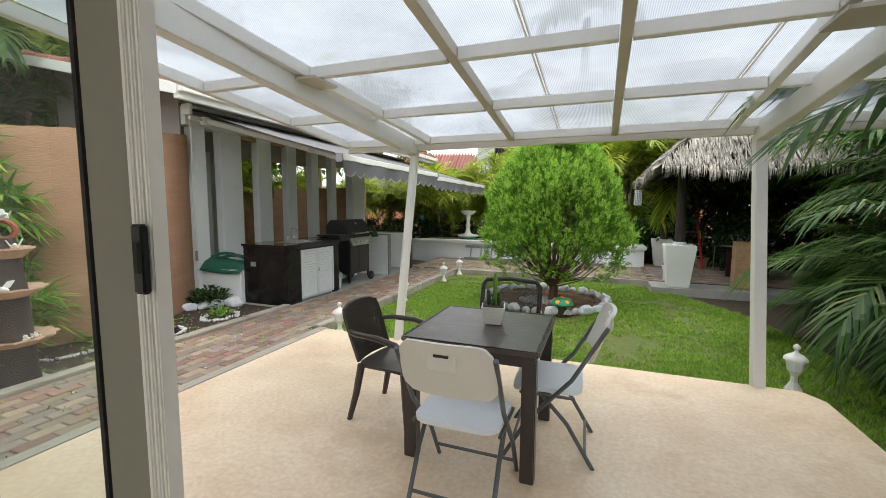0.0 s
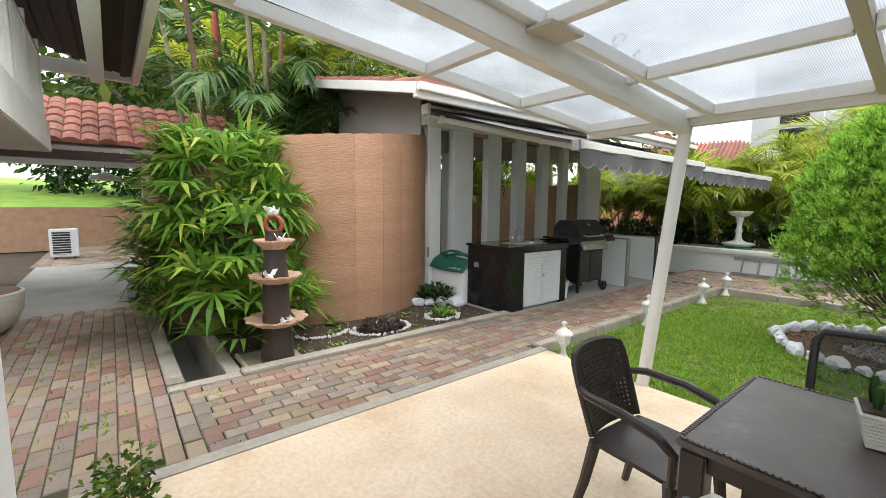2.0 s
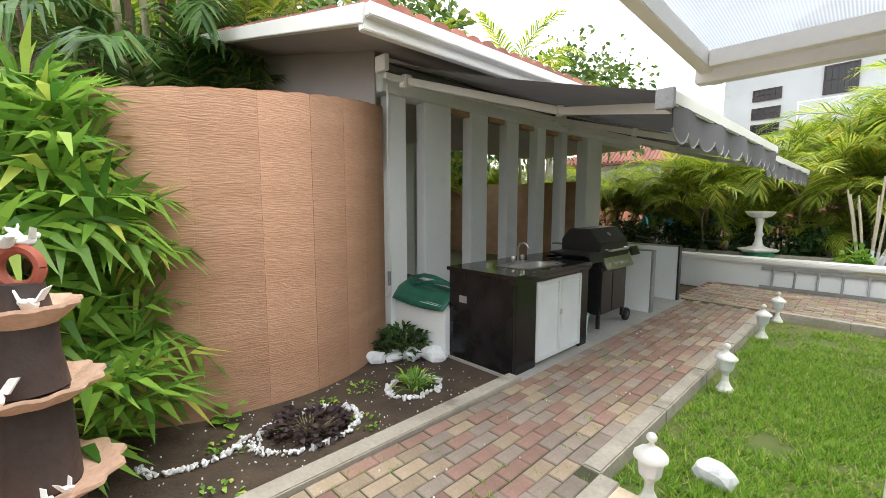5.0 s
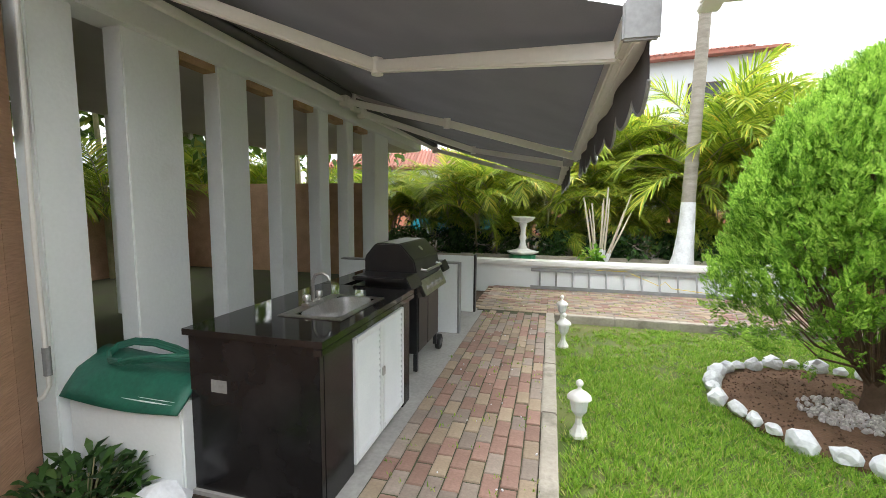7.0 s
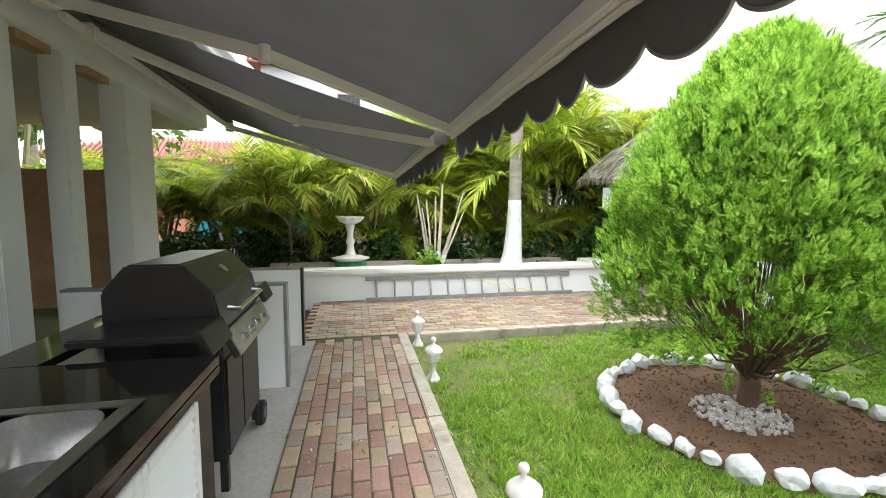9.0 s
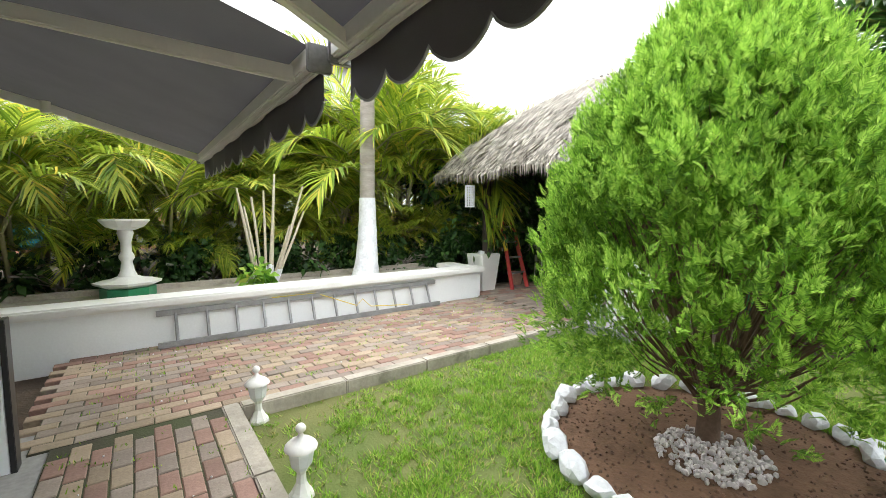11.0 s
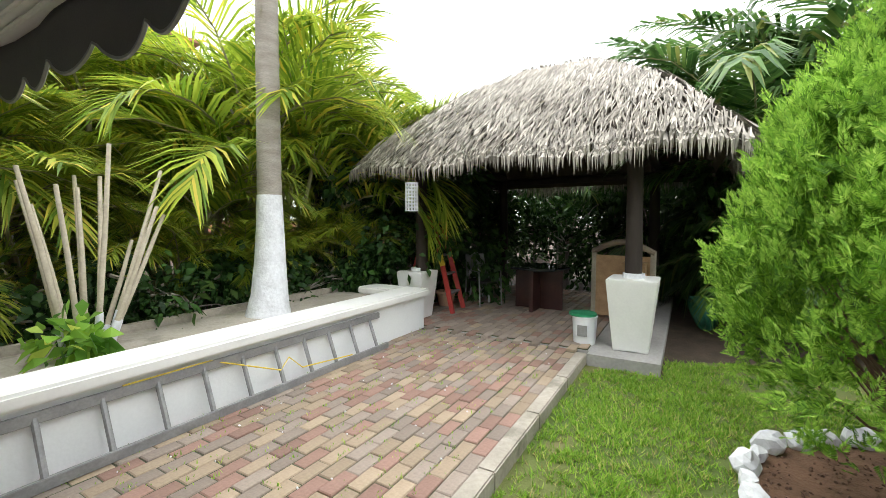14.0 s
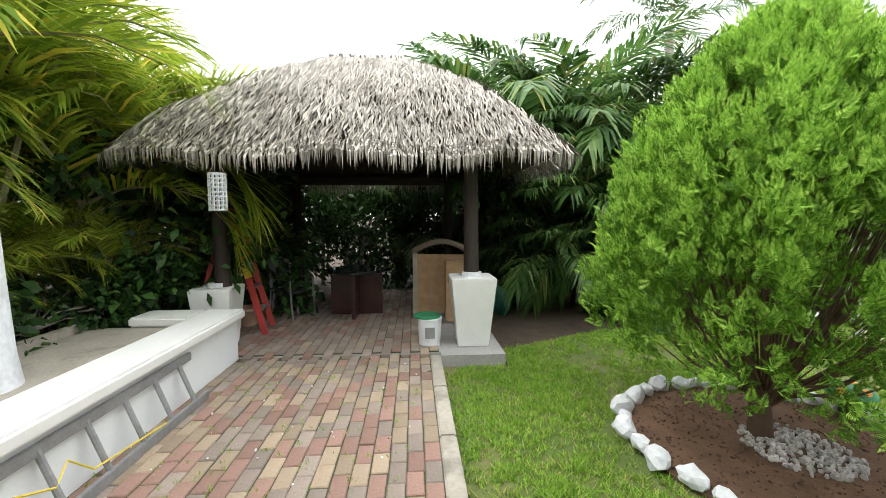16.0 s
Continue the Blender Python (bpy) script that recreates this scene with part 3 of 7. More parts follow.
# planter wall with capping at the end of the cross path
WALL_M = pose(-5.2, 11.82, 0, 0, 0, 0)
g = Geo().box(0, 0, -0.2, 6.4, 0.28, 0.43, WALL_M)
g.box(6.12, 0.28, -0.2, 6.4, 0.85, 0.43, WALL_M)
struct(g, "wall_planter", white_plaster, "long low white plastered planter wall")
g = Geo().box(-0.02, -0.07, 0.433, 6.45, 0.32, 0.53, WALL_M)
g.box(6.08, 0.322, 0.433, 6.45, 0.89, 0.53, WALL_M)
struct(g, "coping", white, "white painted coping of the planter wall", 0.02)
struct(Geo().box(0.0, 1.25, -0.1, 6.1, 1.33, 0.5, WALL_M), "wall_planter_back", kerb_mat, "thin grey concrete back edge of the planter", 0.01)
struct(Geo().box(0.0, 0.28, -0.1, 6.12, 1.25, 0.43, WALL_M), "planter_fill", kerb_mat, "pale gravel filling of the planter")
struct(Geo().box(-30, 13.16, -0.1, 12, 24, 0.25), "bank", soil, "dark soil bank below the palms")

struct(Geo().add([(-18.6, -8, -0.1), (-18.6, 12, -0.1), (-18.6, 12, 1.0), (-18.6, -8, 1.0), (-32, -8, 2.6), (-32, 12, 2.6), (-32, 12, -0.1), (-32, -8, -0.1)],
                 [(0, 3, 2, 1), (3, 4, 5, 2), (4, 7, 6, 5), (0, 7, 4, 3), (1, 2, 5, 6), (0, 1, 6, 7)]), "lawn_bank", far_lawn, "bright green lawn on a bank behind the low wall")

# house: door wall, facade, balcony, roof
g = Geo()
g.box(-2.15, 0.62, -0.1, -1.5, 0.79, 2.9)
g.box(1.4, 0.62, -0.1, 3.4, 0.79, 2.9)
g.box(-1.5, 0.62, 2.25, 1.4, 0.79, 2.9)
struct(g, "wall_house", white_plaster, "white plastered house wall around the sliding door")
struct(Geo().box(-2.15, -4.0, -0.1, -2.01, 0.615, 2.9), "wall_house_west", white_plaster, "white plastered house side wall")
struct(Geo().box(3.26, -4.0, -0.1, 3.4, 0.615, 2.9), "wall_room_east", white_plaster, "white plastered room wall")
struct(Geo().box(-2.0, -3.99, -0.1, 3.25, 0.795, 0.0), "floor_room", patio_stone, "beige stone room floor")
struct(Geo().box(-2.15, -4.1, 2.9, 3.4, 0.79, 3.0), "ceiling_room", white_plaster, "white room ceiling")
struct(Geo().box(-7.7, -0.9, -0.1, -2.16, -0.75, 2.1), "wall_facade", panel_brown, "brown clad house facade")
struct(Geo().box(-7.78, -0.92, -0.1, -7.7, -0.75, 2.1), "trim_facade", white_steel, "white corner trim of the facade", 0.005)
struct(Geo().box(-12.0, -1.0, -0.1, -7.79, -0.88, 2.3), "wall_stone", stone_wall, "rubble stone clad house wall")
struct(Geo().box(-8.08, -2.4, 2.12, -4.7, 0.5, 2.5), "balcony_slab", white, "white balcony slab", 0.01)
struct(Geo().box(-8.6, -2.6, 2.51, -4.7, -2.4, 4.4), "wall_upper", white_plaster, "white upper storey wall")
g = Geo()
g.add([(-8.45, 1.43, 3.34), (-4.67, 1.43, 3.34), (-4.67, -3.28, 4.58), (-8.45, -3.28, 4.58), (-8.45, 1.43, 3.42), (-4.67, 1.43, 3.42), (-4.67, -3.28, 4.68), (-8.45, -3.28, 4.68)],
      [(3, 2, 1, 0), (4, 5, 6, 7), (0, 1, 5, 4), (1, 2, 6, 5), (2, 3, 7, 6), (3, 0, 4, 7)])
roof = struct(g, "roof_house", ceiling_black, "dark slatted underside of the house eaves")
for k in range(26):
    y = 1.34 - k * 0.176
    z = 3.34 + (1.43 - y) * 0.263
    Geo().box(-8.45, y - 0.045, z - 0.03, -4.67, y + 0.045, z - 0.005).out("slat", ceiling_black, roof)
g = Geo().box(-8.56, 1.44, 3.25, -4.58, 1.53, 3.48)
g.box(-8.56, -3.28, 3.27, -8.47, 1.435, 3.46)
struct(g, "fascia_house", white_steel, "white painted house fascia", 0.01)
for y in (1.03, -0.29):
    struct(Geo().bar((-8.36, y, 3.27), (-4.76, y, 3.27), 0.16, 0.22), "beam_eave", white_plaster, "white eave beam", 0.01)
rail = thing("balcony_railing", pose(-8.04, 0.44, 2.5) @ Matrix.Scale(0.9, 4), "white steel balcony railing with thin bars", "railing")
for k in range(33):
    Geo().tube([(0.05 + k * 0.11, 0, 0.02), (0.05 + k * 0.11, 0, 0.95)], 0.008, 5).out("bar", white_steel, rail)
Geo().box(0, -0.025, 0.95, 3.7, 0.025, 1.0).out("top_rail", white_steel, rail)
Geo().box(0, -0.02, 0.0, 3.7, 0.02, 0.03).out("bottom_rail", white_steel, rail)
for x in (0.0, 1.22, 2.44, 3.65):
    Geo().box(x, -0.03, 0, x + 0.06, 0.03, 1.15).out("post", white_steel, rail, bevel=0.004)

# sliding door leaf beside the opening
door = thing("door_1", pose(-0.312, 0.637, 0) @ Matrix.Diagonal((0.8, 0.8, 1, 1)), "champagne aluminium sliding glass door slid open", "door", kind="structure")
Geo().box(0.0, 0.0, 0.02, 0.082, 0.035, 2.24).out("stile", door_olive, door, "olive grey aluminium stile", 0.003)
Geo().box(-1.5, 0.0, 0.02, -1.4, 0.035, 2.24).out("stile", door_olive, door, bevel=0.003)
Geo().box(-1.4, 0.0, 0.02, -0.001, 0.035, 0.12).out("rail", door_olive, door, bevel=0.003)
Geo().box(-1.4, 0.0, 2.16, -0.001, 0.035, 2.24).out("rail", door_olive, door, bevel=0.003)
Geo().box(-0.009, -0.002, 0.12, -0.001, 0.012, 2.16).out("gasket", rubber, door, "black rubber gasket")
Geo().box(0.083, -0.004, 0.02, 0.092, 0.02, 2.24).out("interlock", white_steel, door, "white interlock profile", 0.002)
Geo().box(0.0925, -0.001, 0.02, 0.1, 0.022, 2.24).out("interlock", white_steel, door, bevel=0.002)
Geo().box(0.1005, 0.002, 0.02, 0.108, 0.024, 2.24).out("interlock", white_steel, door, bevel=0.002)
Geo().box(0.096, -0.014, 1.405, 0.114, -0.0045, 1.47).out("latch", black_metal, door, "black plastic latch", 0.002)
Geo().box(0.104, -0.018, 1.425, 0.113, -0.0142, 1.455).out("handle", rubber, door, "black finger pull", 0.001)
pane = Geo().add([(-1.4, 0.02, 0.12), (-0.002, 0.02, 0.12), (-0.002, 0.02, 2.16), (-1.4, 0.02, 2.16)], [(0, 1, 2, 3)]).out("pane", clear_pane, door)
pane.visible_shadow = False

# ---- pergola ----
def roof_z(y):
    return 2.23 + 0.1 * (4.8 - y)


pergola = thing("pergola", (0, 0, 0), "white painted steel pergola with ribbed clear roof sheets", "pergola")
PY0 = 0.84
Geo().tube([(-1.93, 4.47, -0.02), (-1.86, 4.79, 2.13)], 0.05, 14).out("post", white_steel, pergola, smooth=True)
Geo().bar((1.45, 4.46, -0.02), (1.42, 4.78, 2.13), 0.09, 0.09).out("post", white_steel, pergola, bevel=0.006)
Geo().box(-2.75, 4.76, roof_z(4.8) - 0.1, 2.5, 4.84, roof_z(4.8) + 0.0).out("beam", white_steel, pergola, bevel=0.005)
for x in (-1.86, 1.42):
    Geo().bar((x, PY0, roof_z(PY0) - 0.14), (x, 4.755, roof_z(4.76) - 0.09), 0.09, 0.16).out("main_rafter", white_steel, pergola, bevel=0.005)
def beam_x(near, far, y):
    return near + (far - near) * (y - 2.84) / 1.96


FANS = [(-2.78, -2.7), (-1.78, -1.65), (-0.71, -0.74), (0.25, 0.25), (1.15, 1.21), (2.6, 2.4)]
for k, (a, b) in enumerate(FANS):
    Geo().bar((beam_x(a, b, PY0), PY0, roof_z(PY0) - 0.02), (beam_x(a, b, 4.96), 4.96, roof_z(4.96) - 0.02), 0.06, 0.08).out("rafter", beam_paint if k in (2, 3) else white_steel, pergola, bevel=0.004)
for y in (1.6, 2.84, 3.76, 4.7):
    xs = [beam_x(a, b, y) for a, b in FANS]
    for a, b in zip(xs, xs[1:]):
        Geo().box(a + 0.035, y - 0.03, roof_z(y) - 0.062, b - 0.035, y + 0.03, roof_z(y) + 0.012).out("purlin", white_steel, pergola, bevel=0.003)
for x in (-1.82, 1.25):
    Geo().box(x - 0.13, 2.74, roof_z(2.84) - 0.085, x + 0.16, 3.01, roof_z(2.84) - 0.066).out("plate", beam_paint, pergola, "beige gusset plate")
for a, b in zip([-2.8, -0.26, 1.0], [-0.27, 0.99, 2.65]):
    o = Geo().add([(a, PY0, roof_z(PY0) + 0.03), (b, PY0, roof_z(PY0) + 0.03), (b, 5.0, roof_z(5.0) + 0.03), (a, 5.0, roof_z(5.0) + 0.03)], [(0, 1, 2, 3)]).out("roof_sheet", sheet_mat, pergola, "milky ribbed clear roof sheet")
for x in (-0.265, 0.995):
    Geo().bar((x, PY0, roof_z(PY0) + 0.036), (x, 5.0, roof_z(5.0) + 0.036), 0.028, 0.006).out("joint_strip", strip_mat, pergola, "dirty sheet joint strip")


# ---- awnings ----
def awning(y0, y1, back, front, label):
    """Retractable awning: roller case on the wall, cloth, front bar, scalloped valance, two folding arms."""
    ob = thing("retractable_awning", (0, 0, 0), label, "awning", "awnings along the carport")
    (xb, zb), (xf, zf) = back, front
    Geo().box(xb - 0.1, y0 - 0.08, zb - 0.05, xb + 0.07, y0 - 0.03, zb + 0.1).out("end_bracket", white_steel, ob, bevel=0.006)
    Geo().box(xb - 0.12, y0 - 0.03, zb + 0.03, xb + 0.02, y1, zb + 0.09).out("case", white_steel, ob, bevel=0.01)
    Geo().tube([(xb, y0 - 0.02, zb), (xb, y1, zb)], 0.045, 14).out("roller", awning_cloth, ob, smooth=True)
    Geo().bar((xb + 0.02, y0 - 0.05, zb - 0.09), (xb + 0.02, y1, zb - 0.09), 0.05, 0.05).out("torsion_bar", white_steel, ob, bevel=0.004)
    verts, faces, nx, ny = [], [], 8, 12
    for i in range(nx + 1):
        for j in range(ny + 1):
            t = i / nx
            verts.append((xb + (xf - xb) * t, y0 + (y1 - y0) * j / ny, zb + 0.05 + (zf - zb) * t - 0.03 * math.sin(math.pi * t) - 0.006 * math.sin(j * 1.7)))
    for i in range(nx):
        for j in range(ny):
            a = i * (ny + 1) + j
            faces.append((a, a + 1, a + ny + 2, a + ny + 1))
    Geo().add(verts, faces).out("cloth", awning_cloth, ob, "charcoal woven canvas", smooth=True)
    g = Geo().box(xf - 0.045, y0 - 0.02, zf - 0.03, xf + 0.045, y1 + 0.02, zf + 0.05)
    g.box(xf - 0.02, y0 - 0.02, zf - 0.05, xf + 0.01, y1 + 0.02, zf - 0.03)
    g.out("front_bar", white_steel, ob, bevel=0.008)
    for y in (y0 - 0.03, y1 + 0.03):
        Geo().box(xf - 0.05, y - 0.012, zf - 0.05, xf + 0.05, y + 0.012, zf + 0.06).out("end_cap", alu, ob, "grey plastic end cap", 0.006)
    verts, faces = [], []
    N = int((y1 - y0) / 0.02)
    for k in (0, 1):
        for j in range(N + 1):
            y = y0 + (y1 - y0) * j / N
            s = 0.13 + 0.07 * (abs(math.sin((y - y0) / 0.26 * math.pi)) ** 0.7)
            x = xf + 0.03 + 0.004 * k + 0.012 * math.sin(y * 9)
            verts += [(x, y, zf - 0.02), (x + 0.01 * math.sin(y * 7), y, zf - 0.02 - s)]
    for j in range(N):
        a, b = 2 * j, 2 * (N + 1) + 2 * j
        faces += [(a, a + 2, a + 3, a + 1), (b + 1, b + 3, b + 2, b), (a + 1, a + 3, b + 3, b + 1)]
    val = Geo().add(verts, faces).out("valance", awning_cloth, ob, "scalloped charcoal valance", smooth=True)
    edge = [(xf + 0.032 + 0.012 * math.sin((y0 + (y1 - y0) * j / N) * 9) + 0.01 * math.sin((y0 + (y1 - y0) * j / N) * 7), verts[2 * j + 1][1], verts[2 * j + 1][2]) for j in range(N + 1)]
    Geo().tube(edge, 0.006, 5).out("piping", alu, val, "pale grey edge piping")
    for ya, ye, yf in ((y0 + 0.2, y0 + 0.94, y0 + 0.17), (y1 - 0.15, y1 - 0.57, y1 - 0.1)):
        e = ((xb + xf) / 2 + 0.05, ye, (zb + zf) / 2 - 0.1)
        a = Geo().bar((xb + 0.05, ya, zb - 0.1), e, 0.045, 0.07).out("upper_arm", white_steel, ob, bevel=0.008)
        Geo().bar(e, (xf - 0.02, yf, zf - 0.01), 0.045, 0.065).out("fore_arm", white_steel, ob, bevel=0.008)
        Geo().tube([(e[0], e[1], e[2] - 0.045), (e[0], e[1], e[2] + 0.045)], 0.035, 12).out("elbow", white_steel, a, smooth=True)
        Geo().box(xb - 0.02, ya - 0.05, zb - 0.16, xb + 0.08, ya + 0.05, zb - 0.04).out("shoulder", white_steel, ob, bevel=0.01)
    return ob


awning(4.84, 8.0, (-5.44, 2.84), (-2.9, 2.09), "charcoal canvas retractable awning with scalloped valance, fully extended")
awning(8.08, 11.75, (-5.44, 2.8), (-2.98, 2.05), "second charcoal canvas retractable awning, extended beside the first")

# ---- thatched hut ----
HUT = pose(-0.34, 1.19, 0) @ Matrix.Scale(0.88, 4)


def in_hut(x, y, rz=0, k=0.92):
    """A pose on the hut floor, from the hut's own plan."""
    return Matrix.Translation(HUT @ Vector((x, y, 0)) + Vector((0, 0, 0.03))) @ Matrix.Rotation(radians(rz), 4, "Z") @ Matrix.Scale(k, 4)


hut = thing("thatched_hut", HUT @ pose(4.0, 10.7, 0), "open garden hut with grey palm-thatch hip roof on dark posts", "hut")
EX, EY, EZ, RZ, RY = 2.38, 2.58, 2.46, 4.33, 0.65
for x, y in ((-1.85, -1.5), (-1.75, 1.75), (1.85, -1.5), (1.85, 1.75)):
    Geo().tube([(x, y, 0.0), (x + 0.02, y, 1.2), (x, y + 0.01, 2.75)], [0.11, 0.1, 0.09], 12).out("post", dark_wood, hut, smooth=True)
for a, b in (((-1.9, -2.3, 2.55), (-1.9, 2.3, 2.55)), ((1.9, -2.3, 2.55), (1.9, 2.3, 2.55)), ((-2.2, -1.55, 2.65), (2.2, -1.55, 2.65)), ((-2.2, 1.75, 2.65), (2.2, 1.75, 2.65))):
    Geo().tube([a, b], 0.075, 10).out("ring_beam", dark_wood, hut, smooth=True)
ec = [(-EX, -EY), (EX, -EY), (EX, EY), (-EX, EY)]
# roof core under the leaves, its underside shade painted as a dark brown
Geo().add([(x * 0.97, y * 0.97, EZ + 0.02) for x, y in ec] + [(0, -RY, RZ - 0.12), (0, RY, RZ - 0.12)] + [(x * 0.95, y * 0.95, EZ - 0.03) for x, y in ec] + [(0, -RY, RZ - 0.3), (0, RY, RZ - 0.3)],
          [(0, 1, 4), (1, 2, 5, 4), (2, 3, 5), (3, 0, 4, 5), (6, 10, 7), (7, 10, 11, 8), (8, 11, 9), (9, 11, 10, 6), (0, 6, 7, 1), (1, 7, 8, 2), (2, 8, 9, 3), (3, 9, 6, 0)]).out("roof_core", thatch_shaded, hut, "underside of the thatch, coloured dark as shade")
rs = np.random.RandomState(5)
B, M, T, SB, SM = [], [], [], [], []
slopes = [((-EX, -EY), (-EX, EY), (0, -RY), (0, RY)), ((EX, EY), (EX, -EY), (0, RY), (0, -RY)), ((EX, -EY), (-EX, -EY), (0, -RY), (0, -RY)), ((-EX, EY), (EX, EY), (0, RY), (0, RY))]
for a, b, c, d in slopes:
    a, b, c, d = (np.array([*p, z]) for p, z in ((a, EZ), (b, EZ), (c, RZ), (d, RZ)))
    for row in range(36):
        t = (row / 35) ** 1.05
        l, r = a + (c - a) * t, b + (d - b) * t
        w = np.linalg.norm(r - l)
        along = (b - a) / np.linalg.norm(b - a)
        down = (a - c) * 1.0
        down -= along * down.dot(along)
        down /= np.linalg.norm(down)
        nrm = np.cross(along, down)
        nrm *= np.sign(nrm[2])
        for _ in range(int(w * (60 if row < 3 else 42)) + 3):
            u = rs.rand()
            sag = 0.05 * math.sin(3.0 * u * w) * (1 - t) + 0.2 * math.sin(math.pi * t ** 0.8)
            p = l + (r - l) * u + nrm * (0.03 + 0.035 * rs.rand()) + np.array([0, 0, sag])
            ln = 0.26 + 0.16 * rs.rand()
            dd = down + along * rs.normal(0, 0.16)
            fall = np.array([0, 0, -1.0])
            B.append(p - dd * 0.1)
            M.append(p + dd * ln * 0.5 + nrm * 0.02)
            T.append(p + dd * ln * (0.8 if row > 2 else 0.5) + (fall * (0.08 + 0.12 * rs.rand()) if row < 3 else nrm * rs.normal(0.0, 0.02)))
            SB.append(along * 0.007)
            SM.append((along + nrm * rs.normal(0, 0.5)) * (0.006 + 0.007 * rs.rand()))
v, f = strips(*(np.array(q) for q in (B, M, T, SB, SM)))
mesh_np("thatch", v, f, thatch_mat, hut, "dry grey-brown palm thatch leaves", "stuff")
for k in range(14):
    t = -RY + 2 * RY * k / 13
    Geo().tube([(-0.16, t, RZ - 0.1), (-0.06, t + 0.02, RZ + 0.0), (0.06, t, RZ + 0.0), (0.16, t + 0.02, RZ - 0.1)], 0.05, 6).out("ridge_bundle", thatch_mat, hut)


# ---- plants ----
def frond(rs, L, rise, droop, n, leaf_len, leaf_w, fold=0.5, hang=0.35):
    """One feather frond from the origin along +x: rachis points and leaflet strips."""
    s = np.linspace(0, 1, 14)
    th = rise - droop * s ** 1.4
    ds = L / 13
    x = np.concatenate([[0], np.cumsum(np.cos(th[:-1]) * ds)])
    z = np.concatenate([[0], np.cumsum(np.sin(th[:-1]) * ds)])
    u = np.repeat(np.linspace(0.16, 1.0, n), 2) + rs.normal(0, 0.006, 2 * n)
    u = np.clip(u, 0, 1)
    side = np.tile([1.0, -1.0], n)
    px, pz, a = np.interp(u, s, x), np.interp(u, s, z), np.interp(u, s, th)
    fwd = np.stack([np.cos(a), 0 * a, np.sin(a)], 1)
    up = np.stack([-np.sin(a), 0 * a, np.cos(a)], 1)
    lat = np.stack([0 * a, side, 0 * a], 1)
    ang = (1.15 - 0.75 * u + rs.normal(0, 0.08, 2 * n))[:, None]
    d = lat * np.sin(ang) + fwd * np.cos(ang) + up * (fold * np.sin(ang) + rs.normal(0, 0.08, (2 * n, 1)))
    d /= np.linalg.norm(d, axis=1)[:, None]
    ln = (leaf_len * (0.45 + 0.75 * np.sin(np.pi * np.clip(u * 0.85 + 0.1, 0, 1))) * rs.uniform(0.85, 1.1, 2 * n))[:, None]
    base = np.stack([px, 0 * px, pz], 1)
    mid = base + d * ln * 0.5
    tip = base + d * ln
    mid[:, 2] -= (hang * 0.18 * ln)[:, 0]
    tip[:, 2] -= (hang * 0.85 * ln)[:, 0]
    w = np.cross(d, up)
    w /= np.linalg.norm(w, axis=1)[:, None]
    w = w * leaf_w
    return np.stack([x, 0 * x, z], 1), strips(base, mid, tip, w * 0.35, w * 0.5)


def turned(v, yaw, at):
    c, s = math.cos(yaw), math.sin(yaw)
    o = np.array(v, float)
    return np.stack([o[:, 0] * c - o[:, 1] * s, o[:, 0] * s + o[:, 1] * c, o[:, 2]], 1) + np.array(at)


def feather_palm(name, m, label, seed, fronds, L, stems, height, spread, mat, stem_mat, n=26, leaf_len=0.42, leaf_w=0.035, rise=(0.7, 1.45), droop=(0.9, 1.7), trunk_r=0.03, hang=0.35, rot=0.0):
    """A clump of feather palm: canes with fronds from their tops."""
    rs = np.random.RandomState(seed)
    ob = thing(name, m, label, "palm")
    canes = Geo()
    V, F, k, rach = [], [], 0, Geo()
    for i in range(stems):
        a = rs.rand() * 6.283
        r = spread * math.sqrt(rs.rand())
        b = np.array([r * math.cos(a) * 0.4, r * math.sin(a) * 0.4, 0])
        h = height * rs.uniform(0.55, 1.0)
        t = b + np.array([r * math.cos(a) * 0.6, r * math.sin(a) * 0.6, h])
        mid = (b + t) / 2 + np.array([-0.1 * math.cos(a), -0.1 * math.sin(a), 0]) * r
        canes.tube([b, mid, t], [trunk_r, trunk_r * 0.9, trunk_r * 0.7], 7)
        nf = max(3, fronds // stems)
        for q in range(nf):
            yaw = a * 0.3 + 6.283 * q / nf + rs.normal(0, 0.3) + rot
            ri = rs.uniform(*rise)
            pts, (v, f) = frond(rs, L * rs.uniform(0.7, 1.1), ri, rs.uniform(*droop), n, leaf_len, leaf_w, hang=hang)
            V.append(turned(v, yaw, t))
            F += [tuple(j + k for j in g) for g in f]
            k += len(v)
            rach.tube(turned(pts[::3], yaw, t), [0.014, 0.012, 0.009, 0.006, 0.004][:len(pts[::3])], 4, False)
    canes.out("stem", stem_mat, ob, smooth=True)
    crown = mesh_np("crown", np.concatenate(V), F, mat, ob)
    rach.out("rachis", cane, crown)
    return ob


